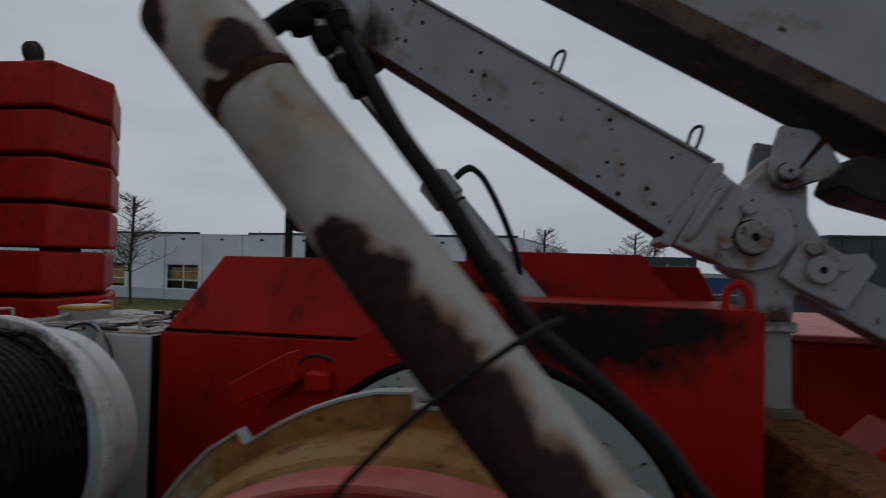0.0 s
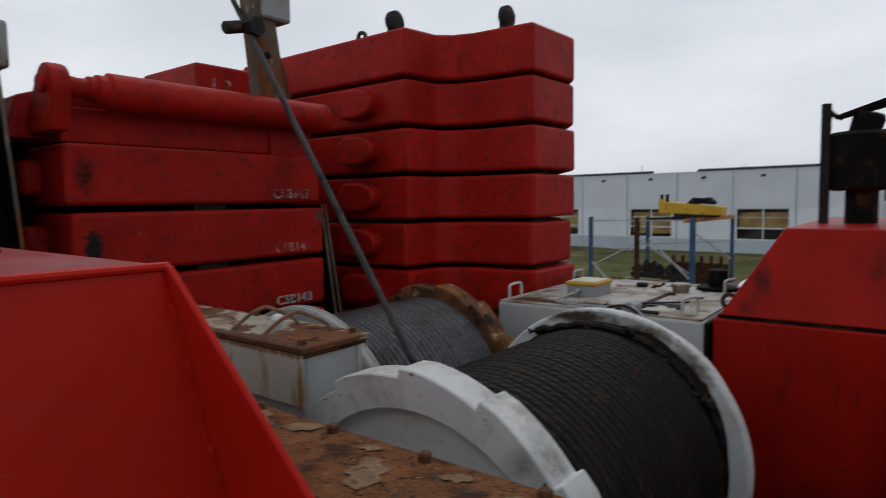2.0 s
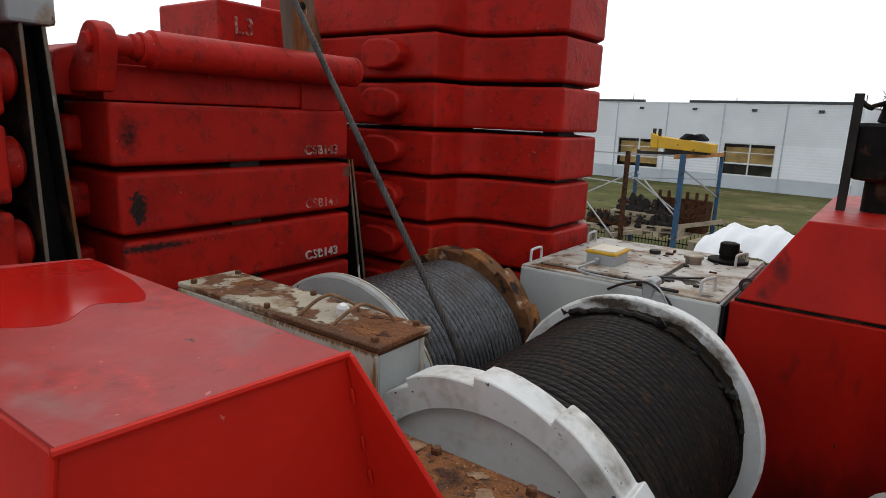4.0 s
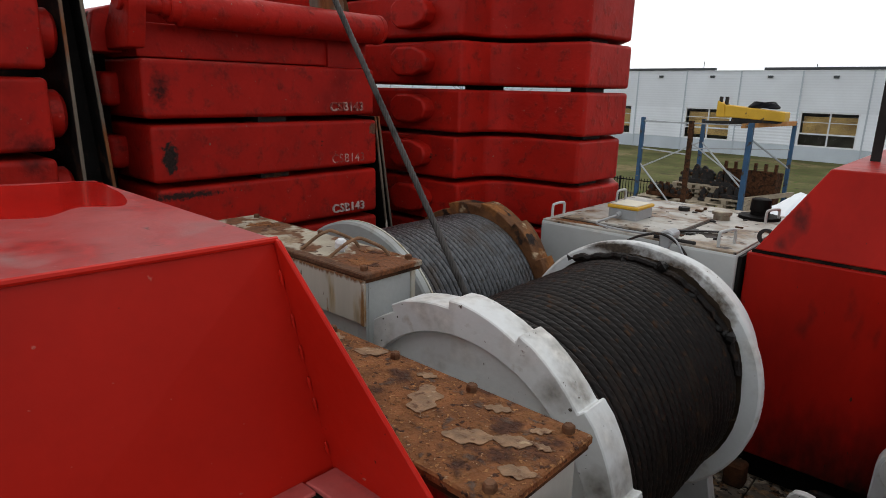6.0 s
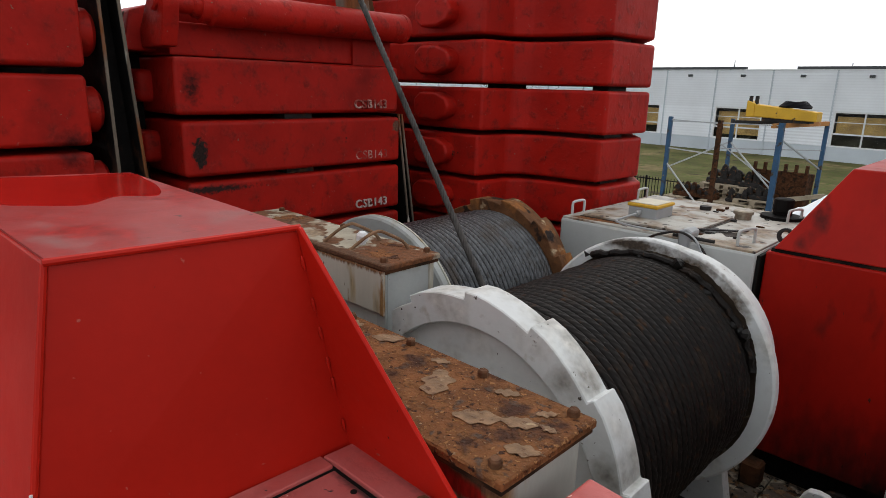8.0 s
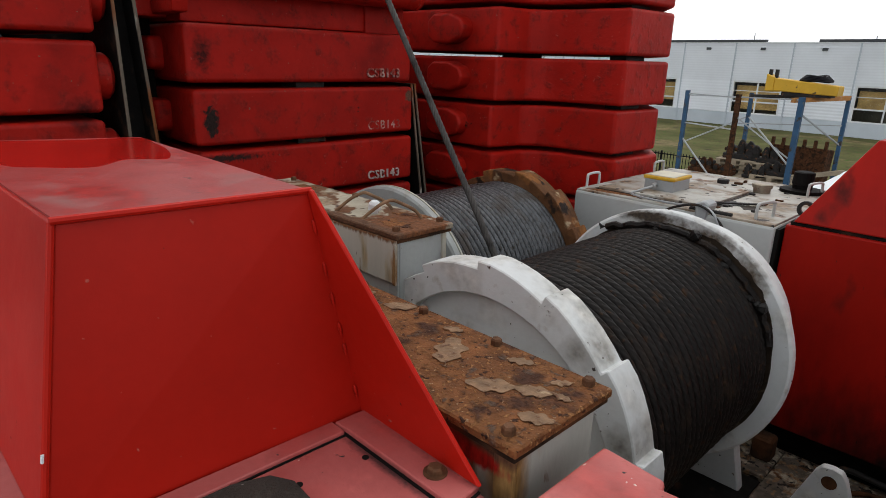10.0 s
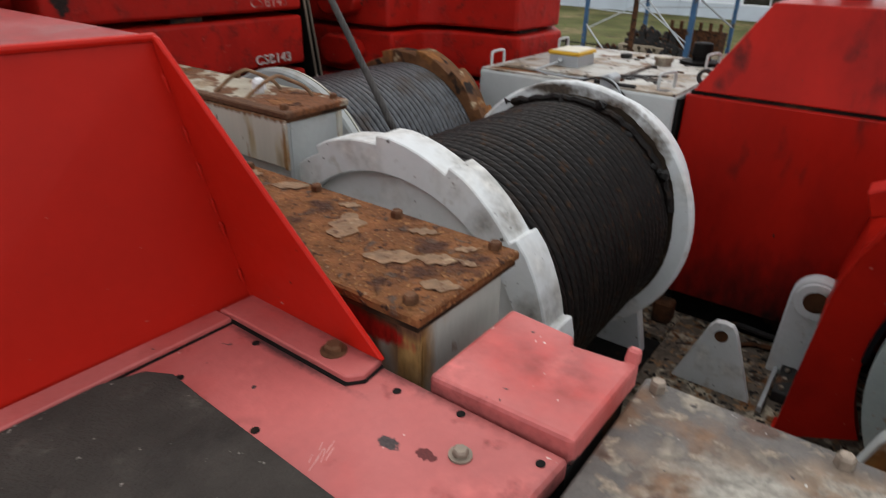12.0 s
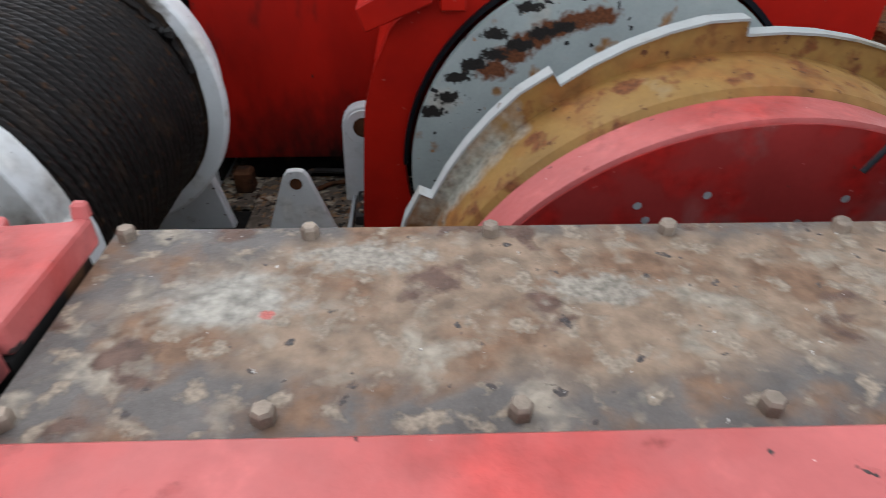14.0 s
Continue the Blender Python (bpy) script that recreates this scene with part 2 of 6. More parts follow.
M_RUSTTOP = mat("rust_cover", (0.205, 0.080, 0.030), 0.75, spec=0.15, var=0.4, scale=20, bump=1.0, bscale=130,
                spots=[((0.32, 0.15, 0.06), 120, 0.56, 0.64, 0.8, 5), ((0.05, 0.022, 0.014), 75, 0.60, 0.66, 0.8, 5), ((0.20, 0.085, 0.032), 26, 0.52, 0.64, 0.8, 8), ((0.065, 0.028, 0.017), 15, 0.55, 0.66, 0.8, 9), ((0.10, 0.062, 0.045), 36, 0.60, 0.68, 0.7, 6), ((0.36, 0.22, 0.13), 100, 0.68, 0.72, 0.8, 3)])
M_PEELTOP = mat("peeled_cover", (0.40, 0.36, 0.28), 0.65, var=0.2, scale=12, bump=0.8, bscale=90,
                spots=[((0.13, 0.055, 0.024), 8, 0.50, 0.54, 0.8, 10), ((0.065, 0.032, 0.02), 24, 0.60, 0.66, 0.8, 7), ((0.27, 0.20, 0.13), 13, 0.56, 0.66, 0.7, 8)],
                over=[((-2.22, 1.05, 4.40), (0.16, 0.15, 0.05), (0.15, 0.055, 0.020), 1.3, 0.25, 0.8), ((-2.30, 0.96, 4.40), (0.5, 0.03, 0.03), (0.10, 0.045, 0.022), 1.0, 0.4, 0.8)])
M_LEAF = mat("dead_leaf", (0.235, 0.135, 0.070), 0.55, var=0.35, scale=40, bump=0.6, bscale=90,
             spots=[((0.12, 0.055, 0.028), 50, 0.54, 0.64, 0.7, 5), ((0.36, 0.25, 0.15), 35, 0.62, 0.7, 0.6, 5)])
M_BOXSIDE = mat("housing_white", (0.44, 0.435, 0.39), 0.55, var=0.12, scale=6, bump=0.3, stretch=(1, 1, 0.35),
                spots=[((0.30, 0.24, 0.16), 9, 0.48, 0.62, 0.7, 9), ((0.32, 0.17, 0.06), 8, 0.55, 0.67, 0.75, 8), (RUST, 17, 0.62, 0.67, 0.8, 7)],
                over=[((-1.395, 0.512, 4.30), (0.07, 0.04, 0.08), (0.22, 0.095, 0.028), 1.0, 0.6, 0.8), ((-1.40, 0.512, 4.22), (0.05, 0.04, 0.18), (0.33, 0.20, 0.07), 0.8, 0.9, 0.7),
                      ((-1.55, 0.512, 4.306), (0.15, 0.03, 0.030), (0.32, 0.012, 0.008), 0.9, 0.2, 0.5), ((-1.45, 0.512, 4.325), (0.12, 0.03, 0.018), (0.09, 0.04, 0.02), 0.7, 0.6, 0.8),
                      ((-2.165, 0.98, 4.33), (0.05, 0.06, 0.08), (0.13, 0.055, 0.022), 0.9, 0.8, 0.8), ((-2.45, 0.96, 4.36), (0.35, 0.03, 0.05), (0.16, 0.075, 0.03), 1.2, 0.8, 0.8)])
M_PLATE = mat("worn_plate", (0.118, 0.104, 0.094), 0.55, var=0.30, scale=22, bump=0.6, bscale=140,
              under=[((px, 0.553, 4.27), (0.42, 0.140, 0.1), (0.215, 0.152, 0.105), 0.7, 0.3, 0.65) for px in (-0.70, -0.2, 0.3, 0.8, 1.3, 1.8, 2.2)],
              spots=[((0.165, 0.098, 0.06), 11, 0.50, 0.62, 0.7, 10), ((0.265, 0.225, 0.175), 14, 0.56, 0.66, 0.6, 12), ((0.25, 0.20, 0.15), 34, 0.56, 0.64, 0.6, 8), ((0.105, 0.062, 0.045), 13, 0.60, 0.66, 0.6, 9),
                     ((0.055, 0.045, 0.042), 40, 0.665, 0.70, 0.5, 5), ((0.5, 0.47, 0.43), 80, 0.735, 0.76, 0.6, 3)],
              over=[((-0.990, 0.552, 4.27), (0.080, 0.050, 0.1), (0.285, 0.262, 0.222), 1.4, 0.45, 0.6), ((-0.86, 0.62, 4.27), (0.09, 0.03, 0.1), (0.25, 0.22, 0.18), 1.8, 0.4, 0.6), ((-0.62, 0.56, 4.27), (0.07, 0.03, 0.1), (0.24, 0.21, 0.17), 1.8, 0.4, 0.6),
                    ((-0.948, 0.528, 4.27), (0.009, 0.008, 0.1), (0.42, 0.12, 0.10), 1.0, 0.4, 0.6)])
M_MAT = mat("dark_grip", (0.046, 0.040, 0.035), 0.8, spec=0.10, var=0.2, scale=14, bump=0.8, bscale=260,
            spots=[((0.075, 0.066, 0.057), 22, 0.60, 0.76, 0.7, 8), ((0.032, 0.028, 0.025), 9, 0.56, 0.72, 0.7, 8), ((0.22, 0.2, 0.18), 70, 0.71, 0.74, 0.7, 2)])
# the rust runs down the lower face of the leaning barrel: (distance down it, shift to the lower side, radius)
LEAN_P, LEAN_D, LEAN_S = Vector((-0.422, 0.82, 4.93)), Vector((0.652, 0.0, -0.758)), Vector((-0.758, 0.0, -0.652))
RUN = [(0.40, 0.030, 0.050), (0.47, 0.030, 0.066), (0.56, 0.026, 0.075), (0.66, 0.024, 0.080), (0.77, 0.024, 0.080), (0.88, 0.022, 0.082), (1.00, 0.020, 0.085), (1.12, 0.02, 0.085), (0.105, -0.030, 0.046), (0.13, 0.03, 0.020), (0.14, 0.06, 0.026), (-0.02, 0.05, 0.05)]
def run_stain(s, off, r, colour, soft):
    return (tuple(LEAN_P + LEAN_D * s + LEAN_S * off), (r, r, r), colour, 0.9, soft, 0.85)
M_CYL = mat("cylinder_white", (0.40, 0.385, 0.35), 0.5, var=0.14, scale=6, bump=0.2,
            spots=[((0.28, 0.22, 0.16), 5, 0.50, 0.68, 0.7, 9), ((0.21, 0.12, 0.06), 12, 0.62, 0.72, 0.7, 8), ((0.07, 0.04, 0.025), 26, 0.69, 0.73, 0.8, 5)],
            over=[run_stain(s, o, r * 1.12, (0.22, 0.095, 0.030), 0.45) for s, o, r in RUN] + [run_stain(s, o, r, (0.026, 0.012, 0.007), 0.22) for s, o, r in RUN])
M_RBOLT = mat("rusty_bolt", (0.13, 0.06, 0.03), 0.7, spec=0.2, metal=0.2, var=0.35, scale=50, bump=0.5, bscale=150)
M_BOLT = mat("bolt_steel", (0.26, 0.21, 0.165), 0.55, metal=0.4, var=0.3, scale=40, bump=0.4, bscale=150)
M_ROPE = mat("greased_rope", (0.0105, 0.0082, 0.0072), 0.50, metal=0.0, spec=0.16, var=0.35, scale=20, bump=0.4, bscale=220,
             spots=[((0.026, 0.016, 0.010), 9, 0.56, 0.78, 0.6, 8), ((0.048, 0.024, 0.012), 34, 0.60, 0.68, 0.7, 6), ((0.006, 0.0055, 0.005), 5, 0.55, 0.7, 0.35, 5), ((0.05, 0.043, 0.038), 110, 0.71, 0.75, 0.5, 2)])
M_WIRE = mat("steel_rope", (0.100, 0.104, 0.111), 0.34, metal=0.7, var=0.3, scale=40, bump=0.3, bscale=220,
             spots=[((0.06, 0.055, 0.05), 90, 0.55, 0.66, 0.5, 4), ((0.07, 0.055, 0.045), 7, 0.55, 0.72, 0.5, 8)])
M_GREASE = mat("grease", (0.008, 0.007, 0.006), 0.45, spec=0.25, var=0.4, scale=30, bump=0.8, bscale=60)
M_OCHRE = mat("ochre_rust", (0.30, 0.168, 0.044), 0.6, var=0.22, scale=6, bump=0.4,
              spots=[((0.36, 0.31, 0.20), 5.5, 0.60, 0.74, 0.55, 9), ((0.22, 0.090, 0.022), 6, 0.46, 0.64, 0.7, 11), ((0.15, 0.050, 0.014), 18, 0.55, 0.66, 0.7, 10), ((0.10, 0.036, 0.012), 44, 0.64, 0.70, 0.7, 7)],
              over=[((-0.66, 1.23, 4.00), (0.20, 0.06, 0.20), (0.36, 0.34, 0.28), 1.3, 0.6, 0.6)])
M_BROWN = mat("brown_flange", (0.135, 0.060, 0.026), 0.7, spec=0.15, var=0.4, scale=12, bump=0.6,
              spots=[((0.36, 0.27, 0.17), 14, 0.62, 0.70, 0.7, 7), ((0.23, 0.095, 0.03), 9, 0.52, 0.62, 0.7, 8), ((0.022, 0.014, 0.011), 10, 0.55, 0.62, 0.7, 8)])
def on_flange(deg, r):
    """A place on the front of the large winch's rear flange."""
    return (-0.18 + r * math.cos(radians(deg)), 2.0, 3.640 + r * math.sin(radians(deg)))
M_MARKED = mat("marked_grey", (0.34, 0.385, 0.375), 0.5, var=0.14, scale=6, bump=0.25,
               spots=[((0.40, 0.38, 0.33), 6, 0.56, 0.70, 0.6, 9), ((0.25, 0.13, 0.05), 10, 0.61, 0.69, 0.7, 9), ((0.016, 0.016, 0.017), 22, 0.645, 0.67, 0.5, 7), ((0.30, 0.14, 0.05), 40, 0.67, 0.71, 0.7, 5)],
               over=[(on_flange(d, 0.520), (0.075, 0.05, 0.036), (0.125, 0.043, 0.016), 1.3, 0.4, 0.8) for d in (98, 106, 114, 122, 130, 138)]
               + [(on_flange(d, r), (0.048, 0.05, 0.022), (0.016, 0.014, 0.013), 2.0, 0.3, 0.5) for d, r in ((110, 0.515), (118, 0.525), (126, 0.53), (134, 0.555), (141, 0.58), (147, 0.60), (130, 0.605), (118, 0.615), (154, 0.59), (160, 0.62))])
M_FLOORP = mat("mucky_floor", (0.13, 0.105, 0.082), 0.8, spec=0.10, var=0.4, scale=24, bump=1.0,
               spots=[((0.34, 0.29, 0.22), 16, 0.50, 0.60, 0.8, 11), ((0.20, 0.12, 0.065), 28, 0.54, 0.62, 0.8, 9), ((0.020, 0.016, 0.013), 24, 0.57, 0.62, 0.8, 10), ((0.15, 0.065, 0.025), 12, 0.60, 0.68, 0.8, 8), ((0.012, 0.011, 0.010), 34, 0.60, 0.64, 0.7, 7)])
M_BLACK = mat("matte_black", (0.007, 0.0065, 0.006), 0.75, spec=0.12, var=0.4, scale=12, bump=0.3, spots=[((0.05, 0.025, 0.015), 9, 0.58, 0.7, 0.85, 6)])
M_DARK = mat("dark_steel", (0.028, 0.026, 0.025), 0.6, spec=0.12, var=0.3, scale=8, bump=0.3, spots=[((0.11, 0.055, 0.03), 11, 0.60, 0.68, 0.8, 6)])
M_HOSE = mat("rubber_hose", (0.005, 0.005, 0.008), 0.45, spec=0.18, var=0.2, scale=30, bump=0.15)
M_CHROME = mat("worn_rod", (0.28, 0.28, 0.29), 0.28, metal=0.9, var=0.2, scale=12, spots=[((0.12, 0.10, 0.09), 12, 0.55, 0.7, 0.6, 6)])
M_RUSTY = mat("bare_rust", (0.085, 0.037, 0.018), 0.85, spec=0.08, var=0.4, scale=14, bump=0.7, bscale=50, spots=[((0.03, 0.018, 0.012), 9, 0.5, 0.62, 0.9, 7)])
M_POSTW = mat("rusty_post", (0.16, 0.13, 0.10), 0.75, spec=0.12, var=0.3, scale=9, bump=0.4, stretch=(1, 1, 0.3), spots=[(RUST, 8, 0.5, 0.6, 0.85, 7), ((0.5, 0.48, 0.42), 14, 0.64, 0.7, 0.7, 5)])
M_YELLOW = mat("yellow_paint", (0.62, 0.36, 0.03), 0.5, var=0.12, scale=2, bump=0.1, spots=[((0.10, 0.07, 0.03), 6, 0.66, 0.72, 0.7, 5)])
M_CREAM = mat("lid_cream", (0.70, 0.66, 0.52), 0.5, var=0.1, scale=12)
M_TARP = mat("white_tarp", (0.72, 0.75, 0.78), 0.45, var=0.06, scale=2, bump=0.3, bscale=6)
M_BLUE = mat("rack_blue", (0.030, 0.085, 0.165), 0.5, var=0.2, scale=3, spots=[((0.06, 0.045, 0.035), 4, 0.56, 0.64, 0.8, 7), ((0.2, 0.16, 0.12), 9, 0.66, 0.72, 0.8, 5)])
M_GALV = mat("galvanised", (0.38, 0.40, 0.41), 0.5, metal=0.3, var=0.1, scale=4)
M_WOOD = mat("pallet_wood", (0.34, 0.28, 0.20), 0.8, var=0.25, scale=5, bump=0.3, stretch=(0.3, 1, 1))
M_ORANGE = mat("beam_orange", (0.45, 0.20, 0.06), 0.6, var=0.2, scale=5, spots=[((0.4, 0.36, 0.3), 9, 0.6, 0.68, 0.7, 5)])
M_WALL = mat("cladding_white", (0.78, 0.81, 0.85), 0.5, var=0.05, scale=0.4, bump=0.05)
M_SILL = mat("plinth_grey", (0.47, 0.52, 0.57), 0.6, var=0.06, scale=0.6)
M_TRIM = mat("dark_trim", (0.05, 0.055, 0.06), 0.5, var=0.15, scale=2)
M_FRAME = mat("window_white", (0.72, 0.74, 0.75), 0.4, var=0.05, scale=3)
M_ASPHALT = mat("asphalt", (0.10, 0.10, 0.10), 0.85, spec=0.2, var=0.25, scale=0.6, bump=0.3, bscale=30, spots=[((0.17, 0.165, 0.155), 0.35, 0.5, 0.7, 0.9, 8), ((0.04, 0.04, 0.04), 0.9, 0.6, 0.7, 0.5, 6)])
M_GRASS = mat("lawn", (0.100, 0.100, 0.040), 0.9, spec=0.05, var=0.3, scale=0.35, bump=0.6, bscale=20, spots=[((0.17, 0.135, 0.07), 0.22, 0.50, 0.66, 0.9, 9), ((0.06, 0.048, 0.03), 0.6, 0.60, 0.68, 0.9, 9), ((0.06, 0.10, 0.02), 3, 0.55, 0.7, 0.9, 6)])
M_BARK = mat("bark", (0.055, 0.045, 0.036), 0.9, var=0.3, scale=6, bump=0.6)
M_TWIG = mat("twig_grey", (0.07, 0.06, 0.052), 0.9, var=0.2, scale=8)
M_DARKCLAD = mat("dark_cladding", (0.05, 0.065, 0.075), 0.5, var=0.15, scale=0.5)
M_GREENCLAD = mat("teal_cladding", (0.045, 0.085, 0.09), 0.5, var=0.15, scale=0.5)
M_CONTBLUE = mat("container_blue", (0.03, 0.07, 0.17), 0.5, var=0.15, scale=1)
M_BRASS = mat("brass_cap", (0.30, 0.26, 0.20), 0.45, metal=0.5, var=0.25, scale=20)
M_WET = mat("wet_red", (0.40, 0.010, 0.007), 0.10, var=0.1, scale=4, bump=0.02, spec=0.35)
M_BOXTOP = mat("dusty_box_top", (0.30, 0.030, 0.027), 0.38, var=0.14, scale=7, bump=0.12, bscale=70, spec=0.32,
               spots=[((0.26, 0.13, 0.12), 5, 0.56, 0.70, 0.5, 10), ((0.32, 0.014, 0.011), 9, 0.50, 0.62, 0.32, 9), ((0.05, 0.04, 0.035), 26, 0.70, 0.74, 0.5, 4), ((0.5, 0.2, 0.18), 60, 0.72, 0.75, 0.5, 3)])
M_DUSTRED = mat("dusty_red", (0.50, 0.13, 0.115), 0.5, var=0.14, scale=4, bump=0.15, spots=[((0.40, 0.05, 0.045), 6, 0.52, 0.7, 0.45, 6)])


def glass(name, tint, rough=0.06):
    m = bpy.data.materials.new(name)
    m.use_nodes = True
    b = m.node_tree.nodes["Principled BSDF"]
    b.inputs["Base Color"].default_value, b.inputs["Roughness"].default_value = (*tint, 1), rough
    b.inputs["Transmission Weight"].default_value, b.inputs["IOR"].default_value = 1.0, 1.3
    return m


M_GLASS = glass("pane_glass", (0.85, 0.9, 0.9))
# blind brightened so its colour holds the lights on indoors
M_BLIND = mat("ochre_blind", (0.80, 0.46, 0.17), 0.8, var=0.35, scale=0.9, bump=0.1)
M_INSIDE = mat("dim_interior", (0.10, 0.085, 0.07), 0.9, var=0.4, scale=0.8)


# ---- building blocks ----
def thing(name, at, label, category, group="", kind=""):
    ob = new(name)
    ob.location = at
    ob.empty_display_size = 0.05
    return tagged(ob, label, category, group, kind)


def part(name, bm, material, parent=None, label="", smooth=None):
    """Links a bmesh, in world places, as one mesh object under a thing or under a part."""
    me = bpy.data.meshes.new(name)
    bmesh.ops.recalc_face_normals(bm, faces=bm.faces[:])
    if smooth is not None:
        for f in bm.faces:
            f.smooth = True
        for e in bm.edges:
            if len(e.link_faces) == 2 and e.calc_face_angle(0) > radians(smooth):
                e.smooth = False
    bm.to_mesh(me)
    bm.free()
    me.materials.append(material)
    ob = new(name, me)
    if parent is not None:
        ob.parent = parent
        if parent.type == "EMPTY":
            ob.matrix_parent_inverse = Matrix.Translation(-Vector(parent.location))
    if label:
        ob["label"] = label
    if smooth is not None:
        flat = ob.modifiers.new("flat_faces", "WEIGHTED_NORMAL")
        flat.keep_sharp, flat.weight = True, 100
    return ob


def single(name, bm, material, label, category, group="", kind="", smooth=None):
    return tagged(part(name, bm, material, None, "", smooth), label, category, group, kind)


def B():
    return bmesh.new()


def bevel(bm, w, seg=1, angle=25):
    bm.normal_update()
    ed = [e for e in bm.edges if len(e.link_faces) == 2 and e.calc_face_angle(0) > radians(angle)]
    bmesh.ops.bevel(bm, geom=ed, offset=w, segments=seg, profile=0.5, affect="EDGES", clamp_overlap=True)
    return bm


def merge(bm, other):
    me = bpy.data.meshes.new("tmp")
    other.to_mesh(me)
    other.free()
    bm.from_mesh(me)
    bpy.data.meshes.remove(me)
    return bm


def hexa(p, w=0.0, seg=1):
    """A six-faced block from its eight corners: four below, four above, both turning the same way."""
    bm = B()
    v = [bm.verts.new(c) for c in p]
    for f in ((0, 1, 2, 3), (7, 6, 5, 4), (0, 4, 5, 1), (1, 5, 6, 2), (2, 6, 7, 3), (3, 7, 4, 0)):
        bm.faces.new([v[i] for i in f])
    bmesh.ops.recalc_face_normals(bm, faces=bm.faces[:])
    return bevel(bm, w, seg) if w else bm


def box(x0, x1, y0, y1, z0, z1, w=0.0, seg=1):
    return hexa([(x0, y0, z0), (x1, y0, z0), (x1, y1, z0), (x0, y1, z0), (x0, y0, z1), (x1, y0, z1), (x1, y1, z1), (x0, y1, z1)], w, seg)


def prism(pts, axis, a, b, w=0.0, seg=1):
    """A polygon drawn out along an axis from a to b. The points are the two other coordinates, in the order of x, y, z."""
    bm = B()

    def at(p, d):
        return {"x": (d, p[0], p[1]), "y": (p[0], d, p[1]), "z": (p[0], p[1], d)}[axis]

    lo, hi = [bm.verts.new(at(p, a)) for p in pts], [bm.verts.new(at(p, b)) for p in pts]
    bm.faces.new(lo)
    bm.faces.new(hi[::-1])
    for i in range(len(pts)):
        j = (i + 1) % len(pts)
        bm.faces.new((lo[i], hi[i], hi[j], lo[j]))
    bmesh.ops.recalc_face_normals(bm, faces=bm.faces[:])
    return bevel(bm, w, seg) if w else bm


def rings(profile, origin, direction, n=32, close=True):
    """A turned body: rows of (distance along the axis, radius)."""
    bm = B()
    d = Vector(direction).normalized()
    u = d.orthogonal().normalized()
    w = d.cross(u)
    o = Vector(origin)
    rows = []
    for s, r in profile:
        rows.append([bm.verts.new(o + d * s + (u * math.cos(2 * math.pi * i / n) + w * math.sin(2 * math.pi * i / n)) * r) for i in range(n)])
    for a, b in zip(rows, rows[1:]):
        for i in range(n):
            j = (i + 1) % n
            bm.faces.new((a[i], a[j], b[j], b[i]))
    if close:
        bm.faces.new(rows[0][::-1])
        bm.faces.new(rows[-1])
    bmesh.ops.recalc_face_normals(bm, faces=bm.faces[:])
    return bm


def rod(p, q, r, n=16, r2=None):
    p, q = Vector(p), Vector(q)
    return rings([(0, r), ((q - p).length, r if r2 is None else r2)], p, q - p, n)


def pin(p, q, r, e=0.004, n=24):
    """A round bar with broken edges."""
    p, q = Vector(p), Vector(q)
    h = (q - p).length
    return rings([(0, r - e), (e, r), (h - e, r), (h, r - e)], p, q - p, n)


def spline(pts, steps=8):
    pts = [Vector(p) for p in pts]
    out = []
    for i in range(len(pts) - 1):
        p0, p1, p2, p3 = pts[max(i - 1, 0)], pts[i], pts[i + 1], pts[min(i + 2, len(pts) - 1)]
        for k in range(steps):
            t = k / steps
            out.append(0.5 * (2 * p1 + (p2 - p0) * t + (2 * p0 - 5 * p1 + 4 * p2 - p3) * t * t + (3 * p1 - p0 - 3 * p2 + p3) * t ** 3))
    return out + [pts[-1]]


def tube(pts, r, n=10, smooth_path=True, steps=8):
    pts = spline(pts, steps) if smooth_path else [Vector(p) for p in pts]
    bm = B()
    rows = []
    u = None
    for i, p in enumerate(pts):
        d = (pts[min(i + 1, len(pts) - 1)] - pts[max(i - 1, 0)]).normalized()
        u = d.orthogonal().normalized() if u is None else (u - d * u.dot(d)).normalized()
        w = d.cross(u)
        rows.append([bm.verts.new(p + (u * math.cos(2 * math.pi * k / n) + w * math.sin(2 * math.pi * k / n)) * r) for k in range(n)])
    for a, b in zip(rows, rows[1:]):
        for i in range(n):
            j = (i + 1) % n
            bm.faces.new((a[i], a[j], b[j], b[i]))
    bm.faces.new(rows[0][::-1])
    bm.faces.new(rows[-1])
    return bm


def ring_plate(cx, cz, y0, y1, r_in, r_out, n=72, a0=0.0, a1=360.0, outer=None):
    """A flat ring round an axis along y. outer(angle) may give the outer radius."""
    bm = B()
    full = a1 - a0 >= 359.9
    cols = []
    for i in range(n if full else n + 1):
        a = radians(a0 + (a1 - a0) * i / n)
        ro = outer(math.degrees(a)) if outer else r_out
        c, s = math.cos(a), math.sin(a)
        cols.append([bm.verts.new((cx + r * c, y, cz + r * s)) for r, y in ((r_in, y0), (ro, y0), (ro, y1), (r_in, y1))])
    m = len(cols)
    for i in range(m if full else m - 1):
        a, b = cols[i], cols[(i + 1) % m]
        for k in range(4):
            bm.faces.new((a[k], a[(k + 1) % 4], b[(k + 1) % 4], b[k]))
    if not full:
        bm.faces.new(cols[0])
        bm.faces.new(cols[-1][::-1])
    bmesh.ops.recalc_face_normals(bm, faces=bm.faces[:])
    return bm


